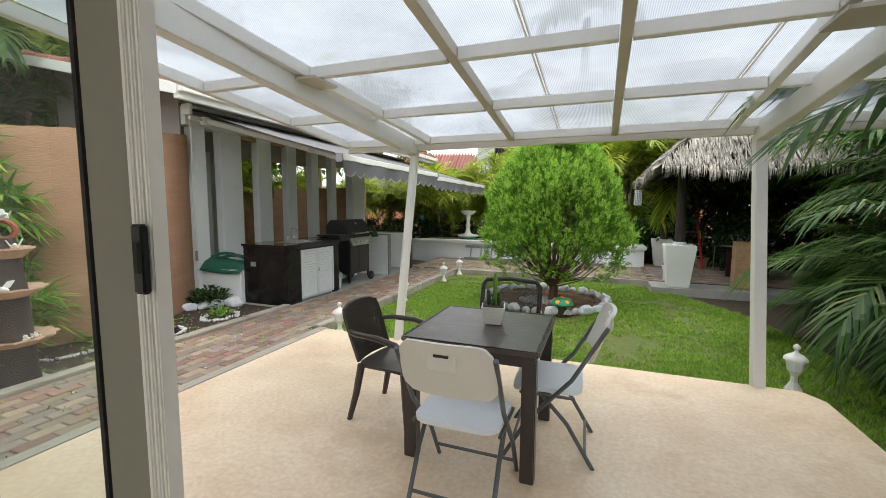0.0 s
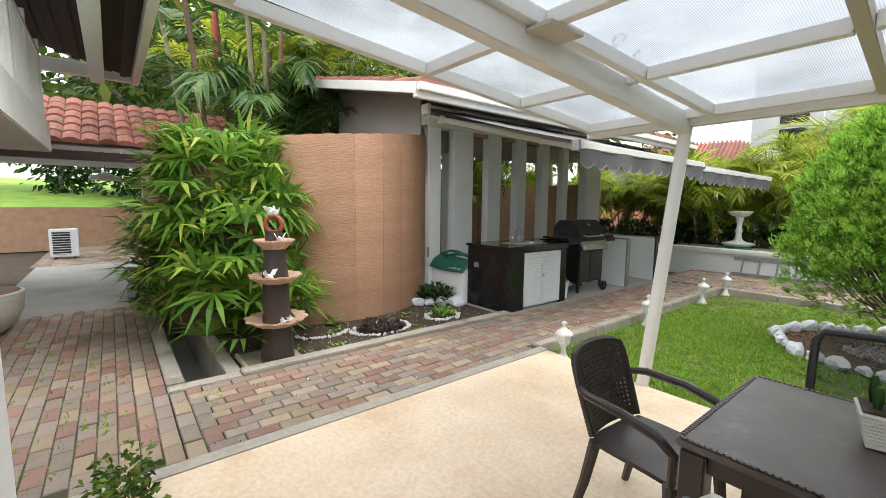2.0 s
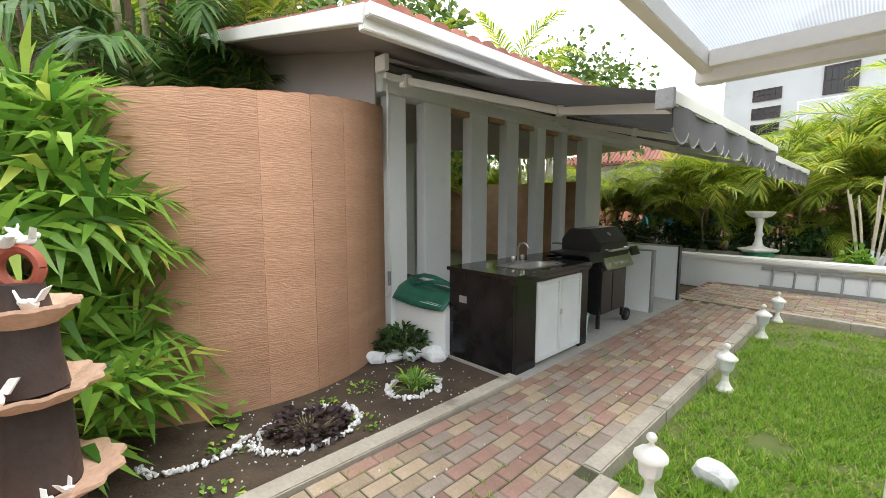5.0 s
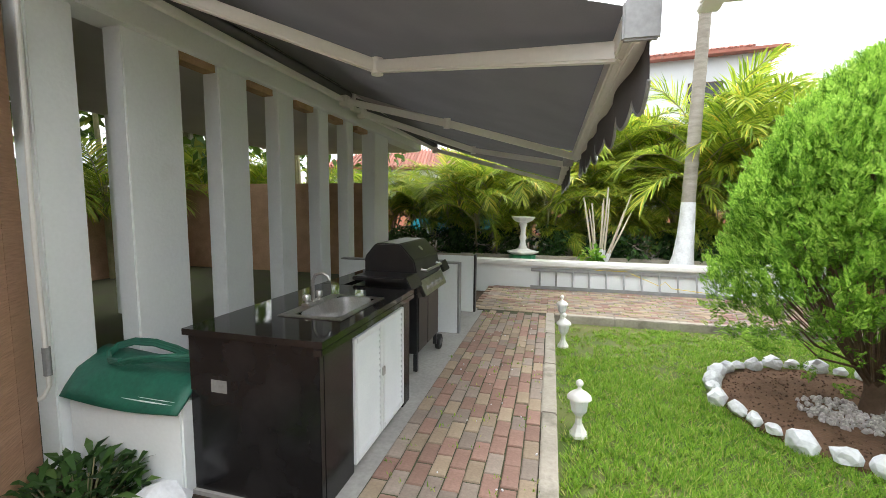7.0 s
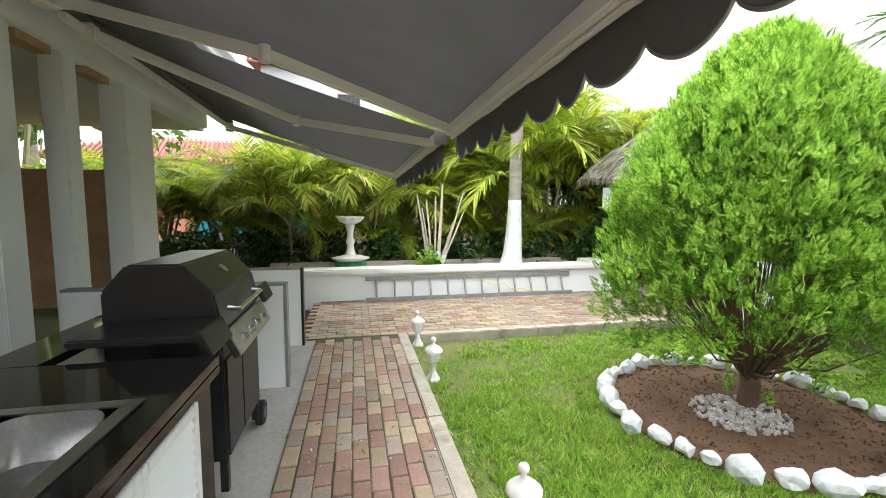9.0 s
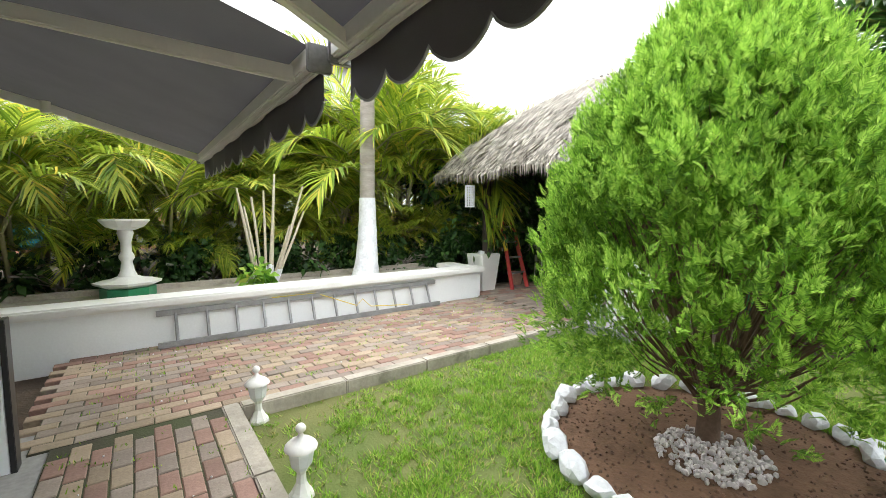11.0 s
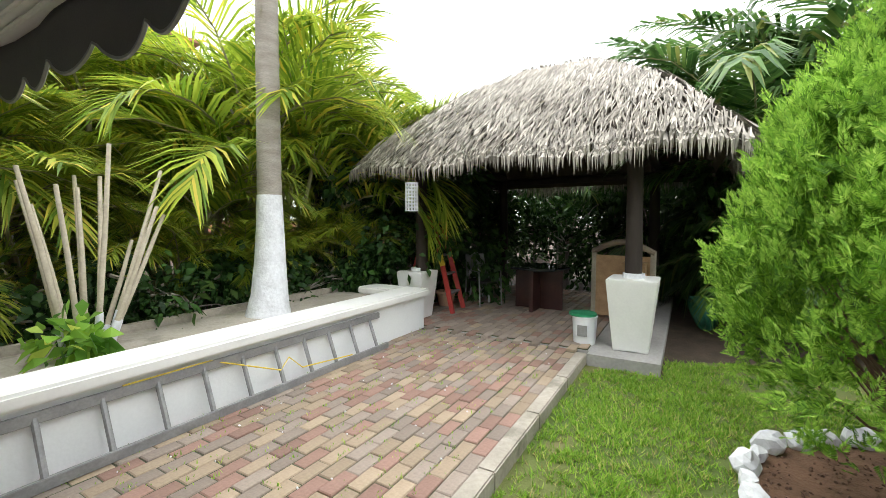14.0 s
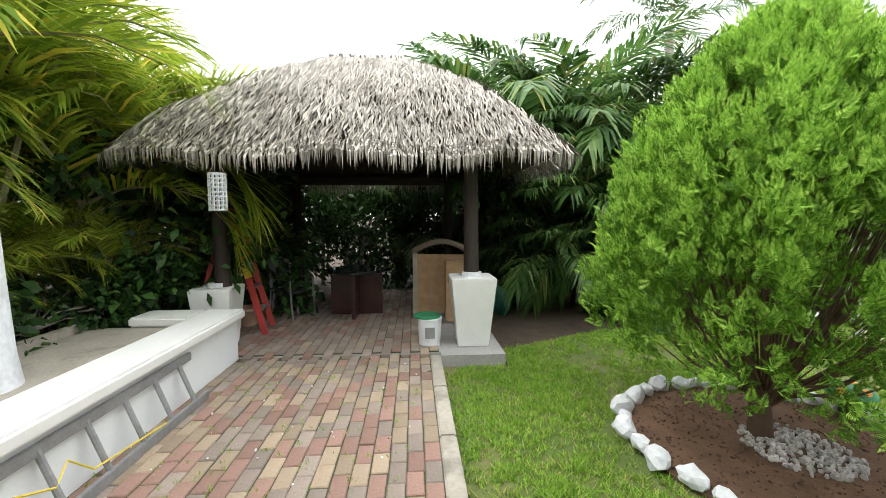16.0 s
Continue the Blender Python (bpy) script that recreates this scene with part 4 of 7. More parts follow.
def fan_palm(m, seed):
    """Clump of lady palm: thin stems with fingered fan leaves."""
    rs = np.random.RandomState(seed)
    ob = thing("fan_palm", m, "dense green lady palm clump with fingered leaves", "palm")
    st = Geo()
    B, M, T, SB, SM = [], [], [], [], []
    for i in range(420):
        a, q = rs.rand() * 6.283, rs.rand()
        h = 0.2 + 2.1 * q
        R = 1.18 * math.sqrt(max(0.08, 1 - (h / 2.5) ** 2.2)) * rs.uniform(0.5, 1.0)
        p = np.array([R * math.cos(a) * 1.1, R * math.sin(a) * 0.85, h])
        out = np.array([math.cos(a), math.sin(a), rs.uniform(0.0, 0.9)])
        out /= np.linalg.norm(out)
        root = np.array([p[0] * 0.25, p[1] * 0.25, max(0, h - 0.5)])
        if i % 3 == 0:
            st.tube([root * [1, 1, 0], root, (root + p) / 2 + [0, 0, 0.05], p], [0.014, 0.01, 0.006, 0.004], 5, False)
        side = np.cross(out, [0, 0, 1.0])
        side /= np.linalg.norm(side)
        up = np.cross(side, out)
        tip_ = rs.uniform(-1.1, 0.9)
        axis = out * math.cos(tip_) + up * math.sin(tip_)
        up = np.cross(side, axis)
        for j in range(9):
            t = (j - 4) / 4 * 1.55 + rs.normal(0, 0.05)
            d = axis * math.cos(t) + side * math.sin(t)
            ln = (0.45 - 0.07 * abs(t)) * rs.uniform(0.85, 1.2)
            w = np.cross(d, up)
            B.append(p)
            M.append(p + d * ln * 0.55 + up * 0.03)
            T.append(p + d * ln - np.array([0, 0, ln * rs.uniform(0.0, 0.25)]))
            SB.append(w * 0.006)
            SM.append(w * 0.027)
    st.out("stem", cane, ob)
    mesh_np("crown", *strips(*(np.array(x) for x in (B, M, T, SB, SM))), fan_leaf, ob)
    return ob


def thuja(m):
    """Broad egg-shaped thuja: forked trunk, many thin branches, crown of flat sprays."""
    rs = np.random.RandomState(11)
    ob = thing("thuja_tree", m, "broad bright green thuja bush on a short dark trunk", "tree")
    g = Geo().tube([(0, 0, -0.05), (0.02, 0, 0.18), (0, 0.02, 0.34)], [0.09, 0.075, 0.07], 10)
    g.out("trunk", twig, ob, smooth=True)
    limbs = Geo()
    for i in range(90):
        a = 6.283 * i / 90 + rs.normal(0, 0.1)
        h = rs.uniform(0.6, 2.4)
        R = 1.0 * math.sqrt(max(0.05, 1 - ((h - 1.05) / 1.65) ** 2)) * 0.85
        p0 = np.array([0.03 * math.cos(a), 0.03 * math.sin(a), rs.uniform(0.2, 0.36)])
        p2 = np.array([R * math.cos(a), R * math.sin(a), h])
        p1 = p0 * 0.5 + p2 * 0.5 + np.array([0.06 * math.cos(a), 0.06 * math.sin(a), -0.08])
        limbs.tube([p0, p1, p2], [0.013, 0.008, 0.003], 5, False)
    limbs.out("limb", twig, ob)
    C = 5200
    hc = 0.36 + 2.36 * rs.rand(C) ** 0.85
    ac_ = rs.rand(C) * 6.283
    tc = (hc - 0.36) / 2.36
    prof = 1.12 * np.interp(tc, [0, 0.1, 0.28, 0.5, 0.7, 0.85, 0.95, 1.0], [0.72, 0.98, 1.06, 0.95, 0.76, 0.5, 0.28, 0.06])
    nz = np.array([noise.noise(Vector((2.6 * math.cos(a), 2.6 * math.sin(a), 2.4 * h))) + 0.5 * noise.noise(Vector((6 * math.cos(a), 6 * math.sin(a), 5 * h + 9))) for a, h in zip(ac_, hc)])
    outer = rs.rand(C) < 0.7
    rc_ = prof * (1 + 0.2 * nz) * np.where(outer, rs.uniform(0.92, 1.04, C), rs.uniform(0.5, 0.9, C))
    oc = np.stack([np.cos(ac_), np.sin(ac_), 0.8 + 1.3 * tc], 1) + rs.normal(0, 0.22, (C, 3))
    oc[tc < 0.16, 2] -= 0.8
    oc /= np.linalg.norm(oc, axis=1)[:, None]
    thin = (nz > -0.42) & (rs.rand(C) < np.interp(tc, [0, 0.14, 0.38], [0.12, 0.32, 1.0]))
    hc, ac_, tc, rc_, oc, outer = hc[thin], ac_[thin], tc[thin], rc_[thin], oc[thin], outer[thin]
    C = len(hc)
    K = 8
    N = C * K
    rep_ = np.repeat(np.arange(C), K)
    step = np.tile(np.linspace(0, 1, K), C)
    P = np.stack([rc_ * np.cos(ac_), rc_ * np.sin(ac_), hc], 1)[rep_] - oc[rep_] * 0.12 + oc[rep_] * (0.16 * step)[:, None] + rs.normal(0, 0.024, (N, 3))
    out = oc[rep_] + rs.normal(0, 0.5, (N, 3)) * (1.2 - 0.6 * step)[:, None]
    out /= np.linalg.norm(out, axis=1)[:, None]
    tang = np.stack([-np.sin(ac_), np.cos(ac_), 0 * ac_], 1)[rep_] + rs.normal(0, 0.7, (N, 3))
    sd = tang - out * (tang * out).sum(1)[:, None]
    sd /= np.linalg.norm(sd, axis=1)[:, None]
    S = rs.uniform(0.055, 0.09, N)[:, None]
    nrm = np.cross(out, sd)
    # one spray: a flat fan of paired, rounded lobes along a stalk
    lobes = [(0.8, 0.0, 0.36)] + [(0.06 + 0.115 * q_, sg * (1.0 - 0.07 * q_), 0.5 - 0.035 * q_) for q_ in range(7) for sg in (1, -1)]
    cols = []
    for st_, an, ln in lobes:
        b = P + out * S * st_ + nrm * S * (0.1 * math.sin(3 * st_))
        d = out * math.cos(an) + sd * math.sin(an)
        w = (-out * math.sin(an) + sd * math.cos(an)) * 0.13
        cols += [b, b + (d * 0.6 + w) * S * ln, b + d * S * ln + nrm * S * 0.06, b + (d * 0.6 - w) * S * ln]
    V = np.stack(cols, 1).reshape(N, len(lobes) * 4, 3)
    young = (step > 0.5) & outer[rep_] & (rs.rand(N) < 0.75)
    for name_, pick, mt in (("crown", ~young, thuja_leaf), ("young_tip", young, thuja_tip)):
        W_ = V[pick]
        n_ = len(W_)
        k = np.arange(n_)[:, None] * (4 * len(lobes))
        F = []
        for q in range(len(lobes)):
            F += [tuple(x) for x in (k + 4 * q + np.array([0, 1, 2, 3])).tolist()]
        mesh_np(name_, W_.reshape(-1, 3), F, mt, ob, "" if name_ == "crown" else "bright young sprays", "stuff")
    core = Geo()
    for q in range(420):
        a, h = rs.rand() * 6.283, rs.uniform(0.5, 2.5)
        r = 0.8 * np.interp((h - 0.36) / 2.42, [0, 0.28, 0.7, 1], [0.6, 1, 0.75, 0.1]) * rs.uniform(0.4, 1)
        p = Vector((r * math.cos(a), r * math.sin(a), h))
        core.tube([p * 0.75 + Vector((0, 0, 0.05)), p, p + Vector((0.12 * math.cos(a), 0.12 * math.sin(a), 0.12))], [0.006, 0.004, 0.002], 4, False)
    core.out("twig", twig, ob, "", 0, False, "stuff")
    return ob


def leafy(name, m, label, seed, blobs, per, size, mat, category="tree", trunk=None):
    """Leafy crown: leaf quads gathered in clumps, with a tapered trunk and limbs where given."""
    rs = np.random.RandomState(seed)
    ob = thing(name, m, label, category)
    B, M, T, SB, SM = [], [], [], [], []
    for cx, cy, cz, R in blobs:
        d = rs.normal(0, 1, (per, 3))
        d /= np.linalg.norm(d, axis=1)[:, None]
        rad = R * rs.rand(per)[:, None] ** 0.4 * (1 + 0.25 * np.sin(4 * d[:, :1] + 5 * d[:, 1:2]))
        p = np.array([cx, cy, cz]) + d * rad
        o = d + rs.normal(0, 0.7, (per, 3))
        o /= np.linalg.norm(o, axis=1)[:, None]
        w = np.cross(o, rs.normal(0, 1, (per, 3)))
        w /= np.linalg.norm(w, axis=1)[:, None]
        s = size * rs.uniform(0.6, 1.3, per)[:, None]
        B.append(p)
        M.append(p + o * s * 0.5)
        T.append(p + o * s - np.array([0, 0, 0.25]) * s)
        SB.append(w * s * 0.05)
        SM.append(w * s * 0.28)
    mesh_np("crown", *strips(*(np.concatenate(x) for x in (B, M, T, SB, SM))), mat, ob)
    if trunk:
        h, r = trunk
        g = Geo().tube([(0, 0, -0.2), (0.1, 0, h * 0.5), (0, 0.1, h)], [r, r * 0.8, r * 0.5], 9)
        g.out("trunk", bark, ob, smooth=True)
        g = Geo()
        for cx, cy, cz, R in blobs[:12]:
            g.tube([(0, 0, h * 0.7), (cx * 0.5, cy * 0.5, (h + cz) / 2), (cx, cy, cz)], [r * 0.45, r * 0.25, 0.02], 6, False)
        g.out("limb", bark, ob)
    return ob


thuja(pose(-0.56, 7.5, -0.07) @ Matrix.Diagonal((0.95, 0.9, 1.05, 1)))
fan_palm((-5.92, 2.14, -0.05), 3)

# areca hedge behind the planter wall: three clumps built, the rest copied
kinds = [feather_palm("areca_palm", (-4.9, 14.0, 0.1), "yellow-green areca palm clump in the hedge", 21, 66, 1.8, 13, 1.9, 1.0, palm_leaf, cane, 42, 0.52, 0.024, (0.5, 1.45), (0.9, 2.0)),
         feather_palm("areca_palm", (-3.3, 14.45, 0.1), "yellow-green areca palm clump in the hedge", 22, 60, 1.9, 12, 2.3, 1.0, palm_leaf, cane, 42, 0.55, 0.024, (0.5, 1.45), (0.9, 2.0)),
         feather_palm("areca_palm", (-1.75, 14.8, 0.1), "yellow-green areca palm clump in the hedge", 23, 60, 1.8, 12, 1.8, 1.1, palm_leaf, cane, 42, 0.52, 0.024, (0.4, 1.4), (0.9, 2.1))]
rs = np.random.RandomState(2)
for i, (x, y, s) in enumerate(((0.4, 15.0, 1.1), (1.7, 14.6, 1.3), (3.1, 14.6, 1.35), (4.6, 14.6, 1.3), (-6.6, 14.9, 0.9), (-8.3, 15.3, 0.95), (-2.3, 17.2, 1.15), (-0.4, 17.0, 1.3), (-4.3, 17.2, 1.0), (1.4, 16.8, 1.35), (3.2, 16.6, 1.4),
                                (-10.2, 15.4, 1.0), (-6.2, 17.4, 1.0), (5.8, 15.6, 1.3), (0.9, 14.1, 0.62), (2.2, 13.7, 0.6), (-3.9, 14.2, 0.55), (-2.6, 14.3, 0.6), (-0.7, 14.15, 0.6), (-5.6, 14.2, 0.55), (7.4, 15.0, 1.3), (-12.5, 14.6, 1.0), (-14.6, 7.0, 0.9), (-14.2, 10.0, 0.95), (-14.5, 12.8, 1.0))):
    copy_thing(kinds[i % 3], pose(0.88 * x - 0.6, 0.9 * y + 1.35, 0.1, 0, 0, rs.uniform(0, 360)) @ Matrix.Scale(s * (1.2 if y > 16.5 and x > -3 else 0.98 if -8 < x < 1 else 1.15) * rs.uniform(0.84, 0.97), 4))

# dark palms beside and behind the hut
dark = [feather_palm("garden_palm", (4.5, 6.8, -0.1), "tall dark green palm with long drooping fronds", 31, 26, 2.9, 4, 1.6, 0.6, palm_dark, bark, 40, 0.62, 0.04, (0.8, 1.4), (1.1, 1.9), 0.06, 0.6),
        feather_palm("garden_palm", (4.0, 4.8, -0.1), "dark green palm with long drooping fronds beside the lawn", 32, 24, 2.3, 4, 0.9, 0.5, palm_dark, bark, 40, 0.55, 0.04, (0.7, 1.3), (1.2, 2.0), 0.06, 0.6)]
bushy = feather_palm("garden_palm", (4.3, 7.0, -0.1), "bushy dark green palm with fronds arching to the ground", 33, 48, 1.9, 8, 0.75, 0.75, palm_dark, bark, 48, 0.5, 0.026, (0.35, 1.3), (1.2, 2.2), 0.04, 0.6)
for x, y, s, r in ((4.3, 5.75, 1.05, 70), (4.2, 4.5, 1.0, 200), (4.5, 3.2, 1.0, 20), (5.2, 6.4, 1.3, 130), (6.5, 7.2, 1.25, 100), (7.1, 6.1, 1.4, 220), (7.6, 7.5, 1.5, 310), (7.4, 5.0, 1.3, 10), (7.9, 8.6, 1.2, 40)):
    copy_thing(bushy, pose(0.92 * x + 0.15, 0.92 * y + 0.5, -0.1, 0, 0, r) @ Matrix.Scale(s, 4))
for x, y, s, r in ((7.4, 7.2, 1.6, 40), (8.4, 5.8, 1.8, 120), (5.8, 4.6, 1.35, 200), (8.9, 8.9, 1.25, 300), (8.6, 12.2, 1.0, 80), (5.6, 7.4, 1.0, 10), (6.4, 6.0, 1.3, 260), (3.9, 3.4, 0.95, 70), (8.0, 7.0, 1.75, 200), (9.4, 6.6, 1.9, 330), (9.3, 4.2, 1.7, 160)):
    copy_thing(dark[0], pose(0.92 * x + 0.15, 0.92 * y + 0.5, -0.1, 0, 0, r) @ Matrix.Scale(s, 4))

# shrubs behind the hut
rs = np.random.RandomState(8)
blobs = [(rs.uniform(-0.6, 0.6), rs.uniform(-1.2, 1.2), rs.uniform(0.3, 2.4), rs.uniform(0.4, 0.7)) for _ in range(16)]
hedge = leafy("hedge_shrub", (6.1, 9.4, 0), "dense dark green shrub behind the hut", 9, blobs, 170, 0.14, hedge_leaf, "shrub", (1.3, 0.05))
for x, y, r in ((7.3, 11.4, 180), (7.0, 13.2, 60), (5.2, 13.6, 90), (3.4, 13.75, 270), (7.2, 7.6, 30), (8.2, 10.4, 120), (8.2, 12.6, 200), (6.0, 8.1, 100), (5.4, 6.6, 0), (6.6, 5.4, 160), (5.4, 4.2, 40), (5.0, 2.6, 220), (7.0, 3.4, 10), (4.4, 13.5, 140), (2.6, 13.9, 20), (5.9, 13.4, 250)):
    copy_thing(hedge, pose(0.9 * x - 0.35, 0.88 * y + 1.1, 0, 0, 0, r))

# low green filling under the hedge
rs = np.random.RandomState(18)
blobs = [(rs.uniform(-0.9, 0.9), rs.uniform(-0.3, 0.3), rs.uniform(0.1, 0.75), rs.uniform(0.2, 0.38)) for _ in range(12)]
low = leafy("low_shrub", (-4.4, 13.55, 0.2), "low dark leafy shrub below the palms", 19, blobs, 110, 0.12, hedge_leaf, "shrub", (0.4, 0.025))
for x, y, r in ((-2.4, 14.0, 180), (-0.5, 13.9, 10), (1.2, 13.75, 170), (-6.0, 14.0, 0), (-7.8, 14.2, 180), (2.9, 13.5, 20)):
    copy_thing(low, pose(0.9 * x - 0.5, y - 0.4, 0.2, 0, 0, r))

# big palm with whitewashed foot
palm = thing("royal_palm", pose(-0.53, 12.66, 0.42) @ Matrix.Scale(0.9, 4), "tall palm with grey ringed trunk and whitewashed foot", "palm")
ring = [(0.0, 0.0, 1.42)]
pts = [(0.003 * k, 0.002 * k, 1.42 + 0.12 * k) for k in range(46)]
Geo().tube(pts, [0.135 + (0.006 if k % 2 else 0) - 0.0006 * k for k in range(46)], 16).out("trunk", bark, palm, "grey ringed upper trunk", smooth=True)
Geo().tube([(-0.06, 0, -0.05), (-0.03, 0, 0.25), (-0.01, 0, 0.7), (0, 0, 1.1), (0, 0, 1.43)], [0.27, 0.21, 0.175, 0.155, 0.142], 18).out("trunk_foot", white_rough, palm, "rough whitewashed trunk foot", smooth=True)
rs = np.random.RandomState(3)
V, F, k = [], [], 0
for q in range(14):
    p_, (v, f) = frond(rs, 3.0, rs.uniform(0.3, 1.3), rs.uniform(1.2, 2.0), 40, 0.6, 0.04, hang=0.6)
    v = turned(v, q * 0.45, (0.14, 0.09, 6.8))
    V.append(v)
    F += [tuple(j + k for j in g) for g in f]
    k += len(v)
mesh_np("crown", np.concatenate(V), F, palm_dark, palm)
copy_thing(palm, pose(11.0, 0.9, 0, 0, 0, 40) @ Matrix.Scale(1.3, 4))

# pale pruned stems in the planter
st = thing("pruned_palm", pose(-2.13, 12.72, 0.42) @ Matrix.Scale(0.9, 4), "cluster of pale pruned palm stems with whitewashed feet", "palm")
rs = np.random.RandomState(6)
for k in range(12):
    a = k * 0.7
    lean = rs.uniform(0.08, 0.55)
    h = rs.uniform(0.9, 1.75)
    b = Vector((0.14 * math.cos(a), 0.1 * math.sin(a), 0))
    d = Vector((math.cos(a) * lean, math.sin(a) * lean * 0.6, h))
    s_ = Geo().tube([b + d * 0.2, b + d * 0.6 + Vector((0.01, 0.01, 0)), b + d], [0.023, 0.02, 0.016], 9).out("stem", pale_stem, st, smooth=True)
    Geo().tube([b - Vector((0, 0, 0.03)), b + d * 0.202], [0.034, 0.027], 9).out("stem_foot", white_rough, s_, "whitewashed stem foot", smooth=True)
leafy("young_plant", (-2.35, 12.5, 0.43), "small light green leafy plant in the planter", 44, [(0, 0, 0.18, 0.16), (0.15, 0, 0.12, 0.14)], 60, 0.16, fan_leaf, "plant")

# trees and palms beyond the carport and house
for x, y, s, sd in ((-12.5, 6.5, 1.0, 51), (-15.5, 2.0, 1.2, 52), (-16, 9, 1.3, 53), (-20, 4, 1.5, 54), (-14, 14, 1.1, 55), (-22, 12, 1.6, 56), (-19, 29, 1.6, 57)):
    rs = np.random.RandomState(sd)
    blobs = [(rs.normal(0, 1.4), rs.normal(0, 1.4), rs.uniform(3.2, 7.0), rs.uniform(0.7, 1.4)) for _ in range(22)]
    leafy("garden_tree", pose(x, y, 0, 0, 0, 0) @ Matrix.Scale(s, 4), "tall leafy green garden tree", sd, blobs, 130, 0.3, tree_leaf, "tree", (4.5, 0.2))
tall = feather_palm("tall_palm", (-10.3, 5.4, 0), "tall slender palm clump behind the clay wall", 61, 24, 2.2, 6, 5.0, 0.9, palm_leaf, cane, 30, 0.5, 0.045, (0.6, 1.4), (0.8, 1.6), 0.05, 0.5)
for x, y, s in ((-11.4, 3.4, 0.95), (-13.4, 4.6, 1.15), (-9.6, 13.5, 1.1), (-12.4, 10.5, 1.2)):
    copy_thing(tall, pose(x, y, 0, 0, 0, x * 50) @ Matrix.Scale(s, 4))

# slender palms with a red crownshaft behind the clay wall
lp = thing("lipstick_palm", (-9.0, 3.6, 0), "cluster of slender palm stems with a bright red shaft", "palm")
rs = np.random.RandomState(64)
for k in range(8):
    x, y = rs.normal(0, 0.35), rs.normal(0, 0.5)
    h = rs.uniform(4.5, 6.0)
    sm_ = Geo().tube([(x, y, 0), (x * 1.2, y * 1.2, h * 0.5), (x * 1.4, y * 1.5, h)], [0.05, 0.042, 0.038], 8).out("stem", cane if k % 2 else twig, lp, smooth=True)
    if k in (2, 5):
        Geo().tube([(x * 1.4, y * 1.5, h - 1.3), (x * 1.4, y * 1.5, h - 0.6), (x * 1.4, y * 1.5, h + 0.1)], [0.044, 0.055, 0.035], 9).out("crownshaft", red_paint, sm_, "glossy red crownshaft", smooth=True)
V, F, k = [], [], 0
for q in range(26):
    p_, (v, f) = frond(rs, 1.9, rs.uniform(0.5, 1.4), rs.uniform(0.9, 1.8), 26, 0.55, 0.05, hang=0.5)
    v = turned(v, rs.rand() * 6.28, (rs.normal(0, 0.5), rs.normal(0, 0.6), rs.uniform(3.6, 5.8)))
    V.append(v)
    F += [tuple(j + k for j in g) for g in f]
    k += len(v)
mesh_np("crown", np.concatenate(V), F, palm_dark, lp)
for x, y in ((-25, -3.5), (-25.6, -0.5), (-25, 2.0), (-25.5, 4.5), (-25, 7.0)):
    copy_thing(hedge, pose(x, y, 1.4, 0, 0, y * 77) @ Matrix.Scale(2.0, 4))
copy_thing(dark[0], pose(-9.9, 4.0, 0.6, 0, 0, 30) @ Matrix.Scale(1.25, 4))

# lawn: blades in tufts, thin and dry in patches
rs = np.random.RandomState(77)


def patches(x, y, size, seed):
    """Smooth random field from 0 to 1 over the plan."""
    g = np.random.RandomState(seed).rand(64, 64)
    u, w = (x + 4) / size, (y + 1) / size
    i, j = np.floor(u).astype(int), np.floor(w).astype(int)
    a, b = u - i, w - j
    a, b = a * a * (3 - 2 * a), b * b * (3 - 2 * b)
    q = lambda k, l: g[(i + k) % 64, (j + l) % 64]
    return (q(0, 0) * (1 - a) + q(1, 0) * a) * (1 - b) + (q(0, 1) * (1 - a) + q(1, 1) * a) * b


T = 30000
tx, ty = rs.uniform(-3.02, 2.75, T), rs.uniform(3.0, 9.66, T)
rich = 0.5 * patches(tx, ty, 0.75, 1) + 0.32 * patches(tx, ty, 0.26, 2) + 0.18 * patches(tx, ty, 0.11, 3)
edge = np.minimum(np.minimum(tx + 3.03, 9.67 - ty), 1.0)
keep = ((tx + 0.68) ** 2 + (ty - 7.46) ** 2 > 1.0 ** 2) & (tx < np.interp(ty, [3, 5, 6.3, 7.6, 9, 9.8], [2.78, 2.68, 2.48, 2.2, 1.55, 1.05])) & ~((tx > 1.03) & (ty > 8.93)) & ~((tx < 1.92) & (ty < 4.48))
keep &= rs.rand(T) < np.clip(3.6 * (rich - 0.27), 0.1, 1) * np.clip(0.3 + 2.6 * edge, 0, 1) * np.clip(1.15 - 0.3 * (tx - 0.6), 0.3, 1)
tx, ty, rich = tx[keep], ty[keep], rich[keep]
B_ = 13
n = len(tx) * B_
own = np.repeat(np.arange(len(tx)), B_)
x, y = tx[own] + rs.normal(0, 0.017, n), ty[own] + rs.normal(0, 0.017, n)
hgt, an, ln = rs.uniform(0.018, 0.045, n) * (0.55 + 1.1 * rich[own]), rs.rand(n) * 6.283, rs.uniform(0.3, 1.7, n)
p = np.stack([x, y, np.full(n, GRASS_Z - 0.004)], 1)
d = np.stack([np.cos(an) * ln, np.sin(an) * ln, np.ones(n)], 1) * hgt[:, None]
w = np.stack([-np.sin(an), np.cos(an), 0 * an], 1) * rs.uniform(0.003, 0.0058, n)[:, None]
v = np.stack([p - w, p + w, p + d], 1)
dry = rs.rand(n) < np.clip(0.5 - 0.9 * rich[own], 0.03, 0.4)
